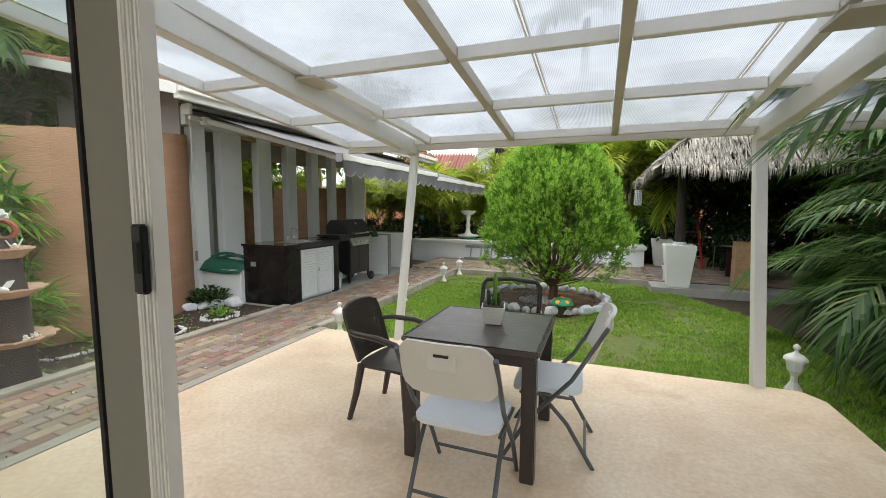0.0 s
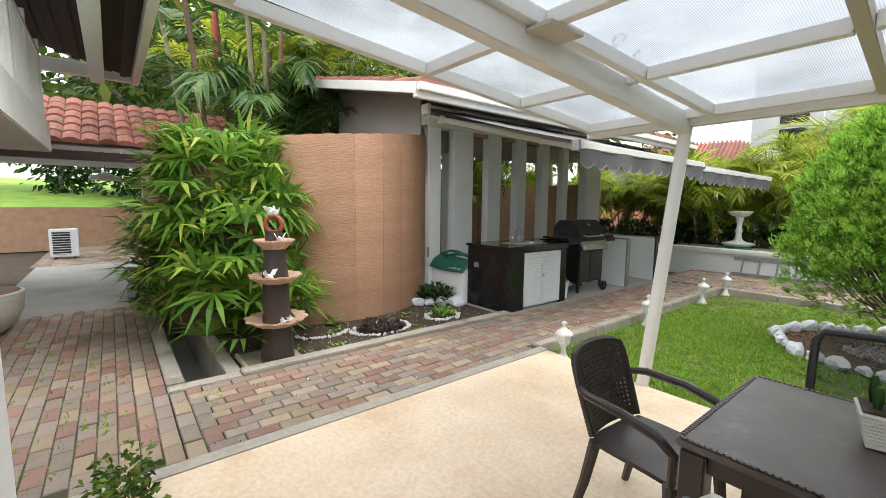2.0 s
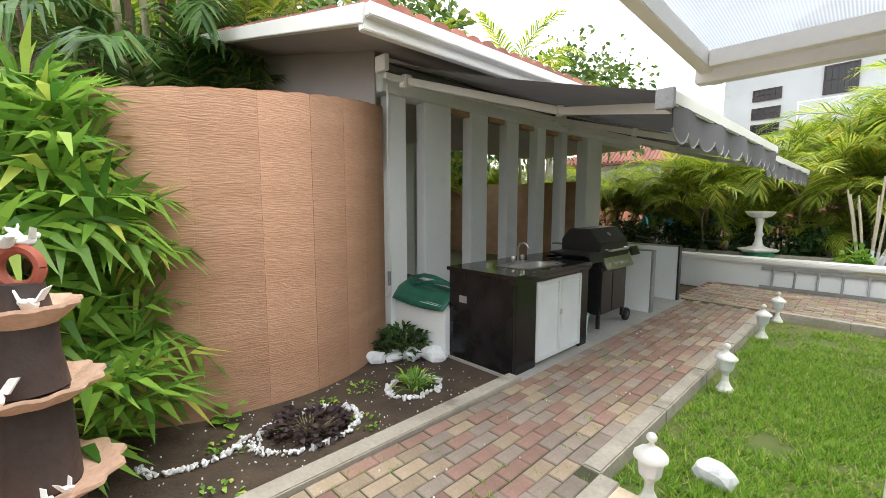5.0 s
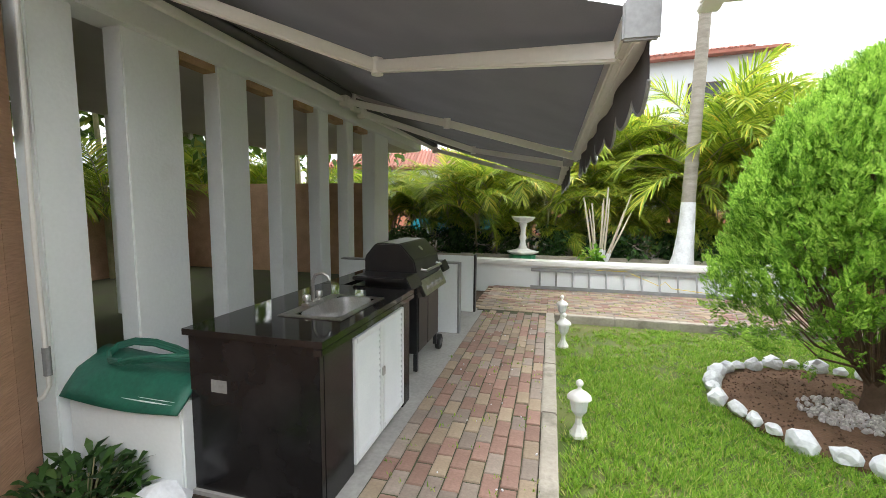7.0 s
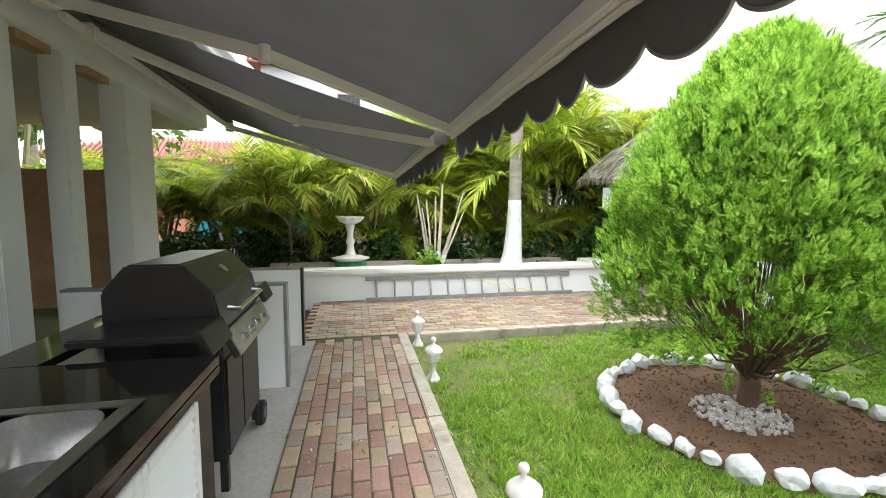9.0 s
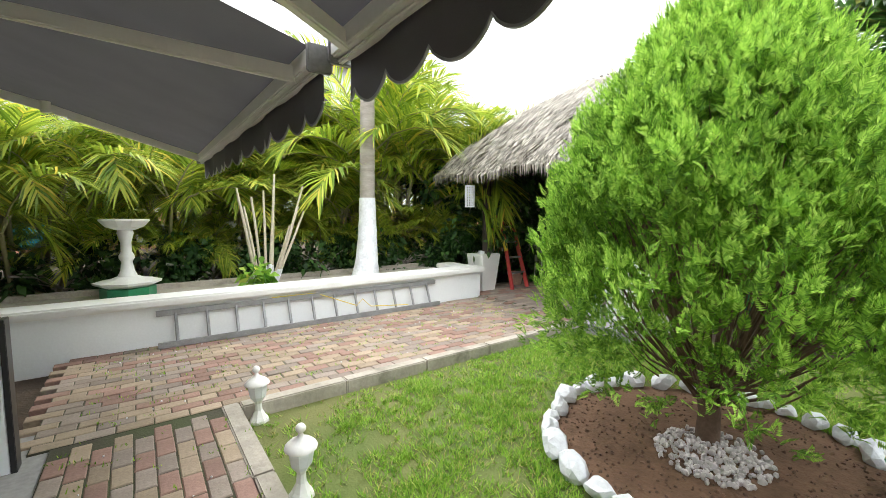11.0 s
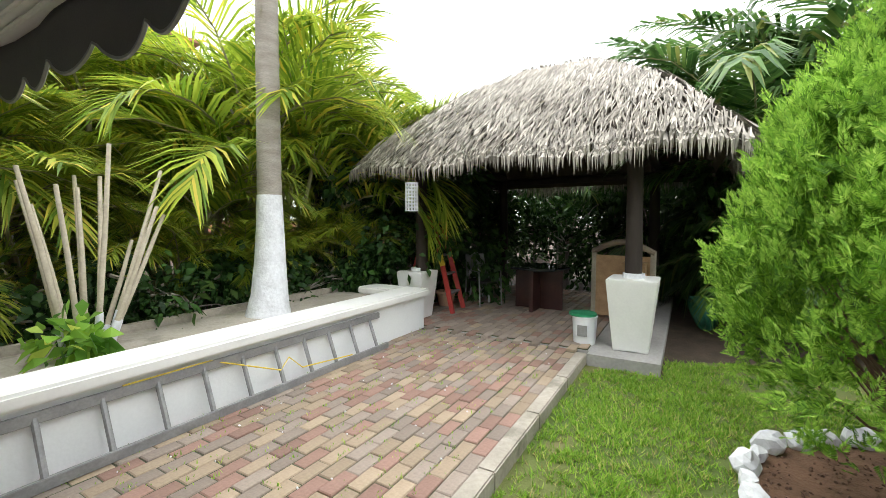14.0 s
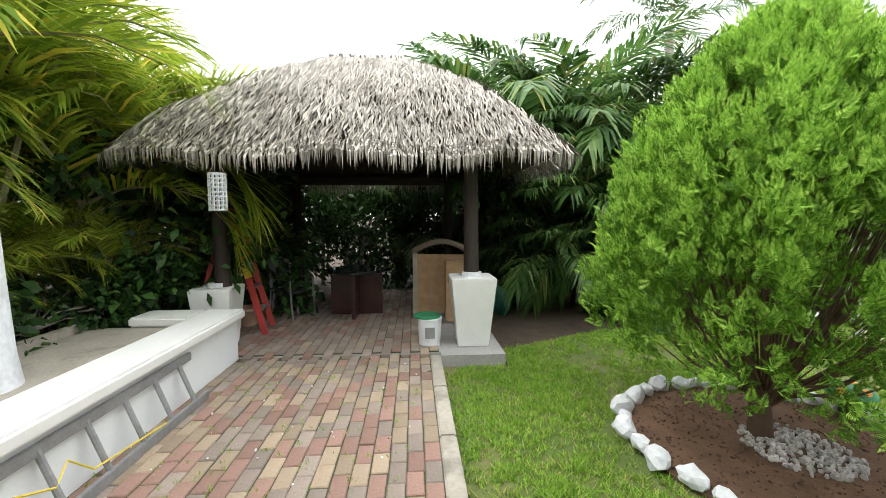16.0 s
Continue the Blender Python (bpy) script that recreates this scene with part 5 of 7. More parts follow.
for name_, pick, mt, lb in (("grass", ~dry, grass_leaf, "short green lawn grass with thin patches"), ("dry_grass", dry, dry_leaf, "straw-coloured dry blades in the lawn")):
    q = v[pick].reshape(-1, 3)
    tagged(mesh_np(name_, q, np.arange(len(q)).reshape(-1, 3), mt, None, lb, "stuff"), category="grass")


# ---- patio furniture ----
def table():
    ob = thing("garden_table", (-0.5, 2.89, 0), "square dark brown plastic garden table with woven-look edge", "table")
    Geo().box(-0.4, -0.4, 0.705, 0.4, 0.4, 0.74).out("tabletop", tabletop_mat, ob, bevel=0.008)
    for x0, y0, x1, y1 in ((-0.36, -0.375, 0.36, -0.355), (-0.36, 0.355, 0.36, 0.375), (-0.36, -0.355, -0.34, 0.355), (0.34, -0.355, 0.36, 0.355)):
        Geo().box(x0, y0, 0.64, x1, y1, 0.705).out("apron", brown_plastic, ob, bevel=0.003)
    rim = Geo()
    for k in range(44):
        t = -0.37 + 0.74 * k / 43
        for a, b in ((t, -0.4), (t, 0.4)):
            rim.box(a - 0.005, b - 0.008, 0.74, a + 0.005, b + 0.008, 0.744)
        for a, b in ((-0.385, t), (0.385, t)):
            rim.box(a - 0.008, b - 0.005, 0.74, a + 0.008, b + 0.005, 0.744)
    rim.out("rim_weave", brown_plastic, ob)
    for x in (-0.345, 0.345):
        for y in (-0.36, 0.36):
            Geo().box(x - 0.038, y - 0.038, 0.0, x + 0.038, y + 0.038, 0.704).out("leg", brown_plastic, ob, bevel=0.006)
    return ob


def dished(w, d, z, sag, nx=8, ny=8, thick=0.012, back=0.0):
    """A seat shell w by d with rounded corners and a slight dip."""
    geo, verts, faces = Geo(), [], []
    for k in (0, 1):
        for i in range(nx + 1):
            for j in range(ny + 1):
                u, v = 2 * i / nx - 1, 2 * j / ny - 1
                e = 1 - 0.12 * (abs(u) ** 6) * (abs(v) ** 6)
                verts.append((u * w / 2 * e, v * d / 2 * e, z - sag * (1 - u * u) * (1 - v * v) - 0.02 * max(0, v) ** 4 - thick * k))
    m = (nx + 1) * (ny + 1)
    for i in range(nx):
        for j in range(ny):
            a = i * (ny + 1) + j
            faces += [(a, a + ny + 1, a + ny + 2, a + 1), (m + a + 1, m + a + ny + 2, m + a + ny + 1, m + a)]
    rim = [i * (ny + 1) for i in range(nx + 1)] + [nx * (ny + 1) + j for j in range(1, ny + 1)] + [i * (ny + 1) + ny for i in range(nx - 1, -1, -1)] + [j for j in range(ny - 1, 0, -1)]
    for a, b in zip(rim, rim[1:] + rim[:1]):
        faces.append((b, a, m + a, m + b))
    return geo.add(verts, faces)


def folding_chair():
    ob = thing("folding_chair", (-0.46, 2.36, 0), "cream plastic folding chair with grey steel legs", "chair", "chairs round the table")
    dished(0.44, 0.4, 0.45, 0.012, thick=0.025).out("seat", white_plastic, ob, "white moulded seat", smooth=True)
    verts, faces = [], []
    nx, nz = 10, 8
    for k in (0, 1):
        for i in range(nx + 1):
            for j in range(nz + 1):
                u, v = 2 * i / nx - 1, j / nz
                e = 1 - 0.16 * abs(u) ** 7 * abs(2 * v - 1) ** 5
                verts.append((u * 0.235 * e * (1 - 0.04 * v), -0.235 - 0.04 * (1 - u * u) - 0.1 * v + 0.022 * k, 0.62 + 0.28 * v * (1 - 0.06 * u ** 4)))
    m = (nx + 1) * (nz + 1)
    for i in range(nx):
        for j in range(nz):
            a = i * (nz + 1) + j
            faces += [(a, a + nz + 1, a + nz + 2, a + 1), (m + a + 1, m + a + nz + 2, m + a + nz + 1, m + a)]
    rim = [i * (nz + 1) for i in range(nx + 1)] + [nx * (nz + 1) + j for j in range(1, nz + 1)] + [i * (nz + 1) + nz for i in range(nx - 1, -1, -1)] + [j for j in range(nz - 1, 0, -1)]
    for a, b in zip(rim, rim[1:] + rim[:1]):
        faces.append((b, a, m + a, m + b))
    back = Geo().add(verts, faces).out("backrest", cream_plastic, ob, "cream moulded backrest", smooth=True)
    Geo().box(-0.07, -0.356, 0.77, 0.07, -0.33, 0.875).out("recess_panel", cream_plastic, back, bevel=0.01)
    Geo().box(-0.035, -0.361, 0.835, 0.035, -0.357, 0.847).out("badge", rubber, back, "small dark badge")
    for s in (-1, 1):
        x = 0.235 * s
        Geo().tube([(x, 0.24, 0.0), (x, 0.1, 0.25), (x, -0.14, 0.52), (x * 1.0, -0.32, 0.84)], 0.0125, 8).out("front_leg", grey_steel, ob, smooth=True)
        Geo().tube([(x * 0.9, -0.27, 0.0), (x * 0.9, -0.12, 0.25), (x * 0.9, 0.04, 0.42)], 0.0125, 8).out("rear_leg", grey_steel, ob, smooth=True)
        Geo().tube([(x * 0.95, -0.16, 0.41), (x * 0.95, 0.15, 0.41)], 0.01, 6).out("seat_rail", grey_steel, ob)
    Geo().tube([(-0.212, -0.225, 0.08), (0.212, -0.225, 0.08)], 0.009, 7).out("stretcher", grey_steel, ob)
    Geo().tube([(-0.235, 0.19, 0.09), (0.235, 0.19, 0.09)], 0.009, 7).out("stretcher", grey_steel, ob)
    return ob


def arm_chair():
    ob = thing("plastic_armchair", pose(-1.16, 2.95, 0, 0, 0, -94) @ Matrix.Scale(0.95, 4), "dark brown plastic armchair with perforated weave backrest", "chair", "chairs round the table")
    dished(0.44, 0.44, 0.43, 0.02, thick=0.02).out("seat", brown_plastic, ob, smooth=True)
    back = Geo()
    nx, nz = 14, 18
    P = {}
    for i in range(nx + 1):
        for j in range(nz + 1):
            u, v = 2 * i / nx - 1, j / nz
            P[i, j] = Vector((u * (0.2 + 0.02 * v) * (1 - 0.1 * v ** 8), -0.2 - 0.13 * v - 0.035 * (1 - u * u), 0.44 + 0.4 * v - 0.03 * v * u ** 4))
    for i in range(nx):
        for j in range(nz):
            a, b, c, d = P[i, j], P[i + 1, j], P[i + 1, j + 1], P[i, j + 1]
            if 0 < i < nx - 1 and 1 < j < nz - 1:
                m = (a + b + c + d) / 4
                q = [m + (p - m) * 0.42 for p in (a, b, c, d)]
                back.add([a, b, c, d, *q], [(0, 1, 5, 4), (1, 2, 6, 5), (2, 3, 7, 6), (3, 0, 4, 7)])
            else:
                back.add([a, b, c, d], [(0, 1, 2, 3)])
    o = back.out("backrest", brown_plastic, ob, "perforated weave backrest")
    bm = bmesh.new()
    bm.from_mesh(o.data)
    bmesh.ops.remove_doubles(bm, verts=bm.verts[:], dist=0.0005)
    bmesh.ops.solidify(bm, geom=bm.faces[:], thickness=0.012)
    bm.to_mesh(o.data)
    bm.free()
    rim = [P[0, j] for j in range(0, nz + 1, 2)] + [P[i, nz] for i in range(2, nx, 2)] + [P[nx, j] for j in range(nz, -1, -2)]
    Geo().tube(rim, 0.016, 8).out("back_frame", brown_plastic, o, smooth=True)
    for s in (-1, 1):
        Geo().tube([(0.215 * s, -0.27, 0.66), (0.26 * s, -0.2, 0.665), (0.275 * s, 0.0, 0.66), (0.27 * s, 0.15, 0.63), (0.25 * s, 0.21, 0.57), (0.235 * s, 0.2, 0.43)], [0.018, 0.02, 0.022, 0.022, 0.02, 0.018], 8).out("armrest", brown_plastic, ob, smooth=True)
        Geo().tube([(0.22 * s, 0.19, 0.42), (0.235 * s, 0.21, 0.2), (0.25 * s, 0.23, 0.0)], [0.03, 0.026, 0.02], 8).out("leg", brown_plastic, ob, smooth=True)
        Geo().tube([(0.2 * s, -0.18, 0.42), (0.215 * s, -0.22, 0.2), (0.235 * s, -0.27, 0.0)], [0.03, 0.026, 0.02], 8).out("leg", brown_plastic, ob, smooth=True)
    return ob


def sling_chair():
    ob = thing("mesh_chair", (-0.55, 3.64, 0, 0, 0, 180), "black framed patio chair with dark mesh back", "chair", "chairs round the table")
    dished(0.46, 0.42, 0.42, 0.02, thick=0.008).out("seat", rubber, ob, smooth=True)
    fr = [(-0.24, -0.2, 0.42), (-0.25, -0.27, 0.65), (-0.25, -0.31, 0.8), (-0.22, -0.32, 0.845), (0, -0.325, 0.86), (0.22, -0.32, 0.845), (0.25, -0.31, 0.8), (0.25, -0.27, 0.65), (0.24, -0.2, 0.42)]
    Geo().tube(fr, 0.02, 9).out("back_frame", black_metal, ob, smooth=True)
    mesh = Geo()
    rows_ = [(0.45, -0.215), (0.65, -0.275), (0.83, -0.318)]
    mesh.add([(x, y - 0.015 * (1 - (x / 0.24) ** 2), z) for z, y in rows_ for x in (-0.24, -0.12, 0, 0.12, 0.24)], [(5 * r + c, 5 * r + c + 1, 5 * r + c + 6, 5 * r + c + 5) for r in range(2) for c in range(4)])
    mesh.out("backrest", mesh_fabric, ob, "see-through dark green mesh", smooth=True)
    for s in (-1, 1):
        for y in (-0.2, 0.2):
            Geo().tube([(0.22 * s, y, 0.42), (0.24 * s, y * 1.2, 0.0)], 0.016, 8).out("leg", black_metal, ob, smooth=True)
    return ob


table()
ch = folding_chair()
copy_thing(ch, pose(-0.1, 2.96, 0, 0, 0, 92))
arm_chair()
sling_chair()
pot = thing("cactus_planter", (-0.46, 2.94, 0.741, 0, 0, 12), "square white ribbed planter with small cacti on the table", "planter")
for k in range(9):
    z, r = 0.012 * k, 0.052 + 0.0028 * k
    Geo().box(-r, -r, 0.012 + z, r, r, 0.022 + z).out("rib", cream_plastic, pot, bevel=0.002)
Geo().box(-0.05, -0.05, 0.006, 0.05, 0.05, 0.012).out("foot", cream_plastic, pot)
Geo().box(-0.066, -0.066, 0.12, 0.066, 0.066, 0.126).out("soil", soil, pot)
for x, y, h, r in ((0.01, 0.02, 0.2, 0.014), (-0.03, -0.02, 0.07, 0.014), (0.035, -0.03, 0.06, 0.013), (0.03, 0.04, 0.07, 0.012), (-0.035, 0.035, 0.09, 0.012), (0.0, -0.04, 0.05, 0.014)):
    Geo().lathe([(0.6 * r, 0), (r, h * 0.3), (r, h * 0.8), (r * 0.5, h), (0.001, h)], 8, (x, y, 0.126), 0.12, 4).out("cactus", hedge_leaf if h < 0.1 else fan_leaf, pot, smooth=True)


# ---- garden lamps ----
def garden_lamp(x, y, z=GRASS_Z):
    ob = thing("garden_lamp", (x, y, z), "small white urn-shaped garden lamp with finial", "lamp", "garden lamps along the lawn")
    Geo().lathe([(0.07, 0), (0.068, 0.02), (0.05, 0.045), (0.028, 0.09), (0.024, 0.14), (0.034, 0.165)], 8).out("pedestal", white_steel, ob, smooth=False)
    Geo().lathe([(0.036, 0.165), (0.058, 0.195), (0.068, 0.26), (0.066, 0.285)], 8).out("bowl", white_plastic, ob)
    Geo().lathe([(0.088, 0.285), (0.086, 0.3), (0.06, 0.325), (0.025, 0.345), (0.014, 0.36), (0.012, 0.37), (0.026, 0.385), (0.028, 0.4), (0.02, 0.415), (0.004, 0.424)], 14).out("cap", white_steel, ob, smooth=True)
    return ob


gl = garden_lamp(-2.8, 4.6)
for x, y, tilt in ((-2.88, 6.56, 1.5), (-2.94, 8.58, -1), (-2.93, 9.6, 2), (1.79, 4.72, 0)):
    copy_thing(gl, pose(x, y, GRASS_Z, tilt, -tilt, x * 40))


# ---- outdoor kitchen ----
ctr = thing("sink_unit", (-4.62, 5.93, -0.04), "black granite outdoor sink unit with white louvred doors", "cabinet")
Geo().box(-0.4, -0.66, 0.0, 0.4, -0.62, 0.91).out("end_panel", granite_side, ctr, "black granite end panel", 0.003)
Geo().box(0.36, -0.617, 0.0, 0.4, -0.3, 0.91).out("front_panel", granite_side, ctr, bevel=0.003)
Geo().box(0.36, 0.54, 0.0, 0.4, 0.7, 0.91).out("front_panel", granite_side, ctr, bevel=0.003)
Geo().box(0.365, -0.3, 0.84, 0.395, 0.54, 0.91).out("front_rail", granite_side, ctr, bevel=0.003)
Geo().box(-0.4, 0.66, 0.0, 0.355, 0.7, 0.91).out("end_panel", granite_side, ctr, bevel=0.003)
Geo().box(-0.38, -0.61, 0.0, 0.34, 0.65, 0.1).out("plinth", white_plaster, ctr)
for k, (a, b) in enumerate(((-0.297, 0.117), (0.121, 0.535))):
    d = Geo()
    for q in ((a, 0.06, a + 0.035, 0.838), (b - 0.035, 0.06, b, 0.838), (a + 0.035, 0.06, b - 0.035, 0.1), (a + 0.035, 0.8, b - 0.035, 0.838)):
        d.box(0.385, q[0], q[1], 0.412, q[2], q[3])
    d = d.out("door", white_plastic, ctr, "white louvred door", 0.003)
    for j in range(17):
        z = 0.122 + j * 0.041
        Geo().box(-0.004, a + 0.035, -0.019, 0.004, b - 0.035, 0.019, Matrix.Translation((0.398, 0, z)) @ Matrix.Rotation(radians(-28), 4, "Y")).out("slat", white_plastic, d)
    Geo().box(0.412, 0.121 if k else 0.1, 0.46, 0.424, 0.139 if k else 0.117, 0.52).out("catch", steel, d, "small metal catch", 0.003)
Geo().box(-0.26, -0.662, 0.6, -0.16, -0.66, 0.67).out("socket", alu, ctr, "grey double socket plate")
top = thing("worktop", (-4.62, 5.93, 0.87), "polished black granite worktop", "worktop")
SX0, SX1, SY0, SY1 = -0.02, 0.3, -0.28, 0.3
outer, inner = [(-0.42, -0.68), (0.43, -0.68), (0.43, 0.72), (-0.42, 0.72)], [(SX0, SY0), (SX1, SY0), (SX1, SY1), (SX0, SY1)]
verts = [(x, y, z) for z in (0.0, 0.035) for x, y in outer + inner]
faces = []
for i in range(4):
    j = (i + 1) % 4
    faces += [(8 + i, 8 + j, 12 + j, 12 + i), (j, i, 4 + i, 4 + j), (i, j, 8 + j, 8 + i), (4 + j, 4 + i, 12 + i, 12 + j)]
Geo().add(verts, faces).out("slab", granite, top)
Geo().box(-0.42, 0.724, 0, -0.2, 2.3, 0.035).out("return_slab", granite, top, bevel=0.002)
Geo().box(-0.42, 0.72, -0.92, -0.24, 2.3, -0.002).out("back_support", white_plaster, top, "white plastered support wall")
Geo().box(0.38, -0.685, -0.04, 0.432, 0.722, -0.002).out("front_edge", granite, top, bevel=0.004)
snk = thing("steel_sink", (-4.62, 5.93, 0.906), "stainless steel inset sink basin", "sink")
g = Geo()
for x0, y0, x1, y1 in ((-0.09, -0.32, 0.34, -0.27), (-0.09, 0.28, 0.34, 0.33), (-0.09, -0.27, 0.0, 0.28), (0.29, -0.27, 0.34, 0.28)):
    g.box(x0, y0, 0.0, x1, y1, 0.006)
g.out("rim", steel, snk, bevel=0.003)
g = Geo()
pr = [(1.0, 0.003), (0.97, -0.06), (0.93, -0.13), (0.8, -0.15), (0.1, -0.155)]
verts, faces = [], []
for s, z in pr:
    for k in range(24):
        a = 2 * math.pi * k / 24
        c, q = math.cos(a), math.sin(a)
        verts.append((0.145 + 0.15 * s * math.copysign(abs(c) ** 0.5, c), 0.005 + 0.28 * s * math.copysign(abs(q) ** 0.5, q), z))
for j in range(len(pr) - 1):
    for k in range(24):
        a, b = j * 24 + k, j * 24 + (k + 1) % 24
        faces.append((b, a, a + 24, b + 24))
faces.append(tuple(range(96, 120)))
g.add(verts, faces).out("bowl", steel, snk, smooth=True)
tap = thing("mixer_tap", (-4.66, 5.93, 0.912), "chrome mixer tap with two round handles", "tap")
Geo().box(-0.03, -0.1, 0, 0.03, 0.1, 0.022).out("base", steel, tap, bevel=0.006)
Geo().tube([(0, 0, 0.02), (0, 0, 0.16), (0.02, 0, 0.2), (0.07, 0, 0.215), (0.115, 0, 0.195), (0.125, 0, 0.165)], 0.011, 10).out("spout", steel, tap, smooth=True)
for y in (-0.075, 0.075):
    Geo().lathe([(0.014, 0.02), (0.014, 0.035), (0.024, 0.04), (0.025, 0.07), (0.02, 0.078), (0.002, 0.08)], 14, (0, y, 0)).out("handle", steel, tap, smooth=True)


def gas_grill():
    ob = thing("gas_grill", (-4.55, 7.47, -0.02), "black gas barbecue with closed lid and steel control panel", "grill")
    Geo().box(-0.24, -0.36, 0.2, 0.24, 0.36, 0.78).out("cabinet", black_metal, ob, bevel=0.006)
    Geo().box(0.242, -0.34, 0.22, 0.252, -0.06, 0.74).out("cabinet_door", black_metal, ob, bevel=0.003)
    Geo().box(0.242, -0.04, 0.22, 0.252, 0.34, 0.74).out("cabinet_door", black_metal, ob, bevel=0.003)
    Geo().box(-0.27, -0.4, 0.78, 0.25, 0.4, 0.9).out("firebox", black_metal, ob, bevel=0.01)
    prof = [(-0.27, 0.905), (-0.27, 1.12), (-0.16, 1.25), (0.08, 1.25), (0.22, 1.1), (0.26, 0.905)]
    verts = [(x, y, z) for y in (-0.4, 0.4) for x, z in prof]
    n = len(prof)
    lid = Geo().add(verts, [tuple(range(n)), tuple(range(2 * n - 1, n - 1, -1))] + [(i, n + i, n + (i + 1) % n, (i + 1) % n) for i in range(n)]).out("lid", black_metal, ob, "black enamelled hood", 0.012)
    Geo().tube([(0.245, -0.26, 1.0), (0.3, -0.26, 0.99), (0.3, 0.26, 0.99), (0.245, 0.26, 1.0)], 0.013, 9).out("handle", steel, lid, "steel bar handle", smooth=True)
    Geo().lathe([(0.03, 0), (0.03, 0.006), (0.001, 0.008)], 16).out("thermometer", steel, lid, "round steel thermometer")
    th = lid.children[-1]
    th.matrix_basis = Matrix.Translation((0.155, 0.0, 1.175)) @ Matrix.Rotation(radians(43), 4, "Y")
    pl = Geo().box(-0.02, -0.38, -0.075, 0.02, 0.38, 0.075, Matrix.Translation((0.285, 0, 0.83)) @ Matrix.Rotation(radians(-25), 4, "Y")).out("control_panel", steel, ob, "brushed steel control panel", 0.004)
    for y in (-0.24, -0.09, 0.06, 0.21):
        k = Geo().lathe([(0.03, 0), (0.03, 0.012), (0.02, 0.016), (0.018, 0.04), (0.002, 0.042)], 14).out("knob", steel, pl)
        k.matrix_basis = Matrix.Translation((0.306, y, 0.825)) @ Matrix.Rotation(radians(65), 4, "Y")
    for y0, y1 in ((-0.72, -0.41), (0.41, 0.64)):
        sh = Geo().box(-0.24, y0, 0.95, 0.25, y1, 0.985).out("side_shelf", black_metal, ob, bevel=0.008)
        Geo().box(-0.02, y0, -0.06, 0.015, y1, 0.06, Matrix.Translation((0.27, 0, 0.935)) @ Matrix.Rotation(radians(-25), 4, "Y")).out("shelf_front", black_metal, sh, bevel=0.006)
    for x in (-0.22, 0.22):
        for y in (-0.34, 0.34):
            Geo().box(x - 0.02, y - 0.02, 0.03 if y < 0 else 0.08, x + 0.02, y + 0.02, 0.2).out("leg", black_metal, ob, bevel=0.003)
    for x in (-0.24, 0.24):
        w = Geo().tube([(x - 0.025, 0.42, 0.085), (x + 0.025, 0.42, 0.085)], 0.085, 18).out("wheel", rubber, ob, bevel=0.006)
        Geo().tube([(x - 0.028, 0.42, 0.085), (x + 0.028, 0.42, 0.085)], 0.04, 12).out("hub", black_metal, w)
    return ob


gas_grill()
for y, h, mat in ((8.55, 0.86, alu), (9.68, 0.84, black_metal)):
    w = struct(Geo().box(-5.84, y - 0.05, -0.1, -4.24, y + 0.05, h), "wall_wing", white_plaster, "low white plastered wing wall", 0.004)
    Geo().box(-4.237, y - 0.055, -0.05, -4.21, y + 0.055, h + 0.02).out("edge_trim", mat, w, "metal edge trim", 0.003)
    Geo().box(-5.84, y - 0.055, h + 0.002, -4.24, y + 0.055, h + 0.022).out("top_trim", mat if y < 9 else kerb_mat, w, bevel=0.003)
struct(Geo().box(-5.84, 8.61, -0.1, -5.72, 9.62, 0.78), "wall_wing_back", white_plaster, "low white plastered wall")
bk = thing("plastic_tub", (-4.4, 6.8, -0.02), "pale blue plastic tub with folded cloth", "bucket")
Geo().lathe([(0.085, 0.002), (0.105, 0.26), (0.115, 0.265), (0.113, 0.275), (0.1, 0.27), (0.08, 0.05)], 20).out("body", surf("pale_blue_plastic", (0.5, 0.66, 0.7), (0.58, 0.72, 0.75), 5, 0.4, 0.05, 60), bk, smooth=True)
Geo().tube([(-0.1, 0, 0.26), (-0.06, 0, 0.34), (0.06, 0, 0.34), (0.1, 0, 0.26)], 0.005, 6).out("handle", white_plastic, bk)

# green tarp and hose on the ledge, white pipe on the fin
tarp = thing("green_tarp", (-5.43, 5.44, 0.545, 0, 0, -90), "crumpled dark green tarpaulin lying on the low wall", "tarp")
verts, faces = [], []
for i in range(13):
    for j in range(13):
        u, v = i / 12, j / 12
        verts.append((-0.14 + 0.42 * u, -0.44 + 0.86 * v, 0.03 + 0.1 * math.sin(math.pi * min(1, u * 1.3)) * (0.5 + 0.5 * math.sin(3 * v + 2)) + 0.02 * math.sin(9 * u + 4 * v) - (0.12 * max(0, u - 0.75) / 0.25)))
for i in range(12):
    for j in range(12):
        a = i * 13 + j
        faces.append((a, a + 13, a + 14, a + 1))
t = Geo().add(verts, faces).out("sheet", green_cloth, tarp, smooth=True)
bm = bmesh.new()
bm.from_mesh(t.data)
bmesh.ops.solidify(bm, geom=bm.faces[:], thickness=0.012)
bm.to_mesh(t.data)
bm.free()
hose = thing("garden_hose", (-5.41, 5.4, 0.53, 0, 0, -90), "coiled green garden hose on the low wall", "hose")
Geo().tube([(0.12 * math.cos(a) * (1 + 0.05 * k) + 0.02, 0.3 * math.sin(a), 0.14 + 0.012 * k + 0.03 * math.sin(2 * a)) for k in range(3) for a in [q * 0.5 for q in range(13)]], 0.012, 7).out("coil", green_cloth, hose, smooth=True)
pipe = thing("white_pipe", (-5.8, 5.1, 0), "thin white plastic pipe running down the wall end", "pipe")
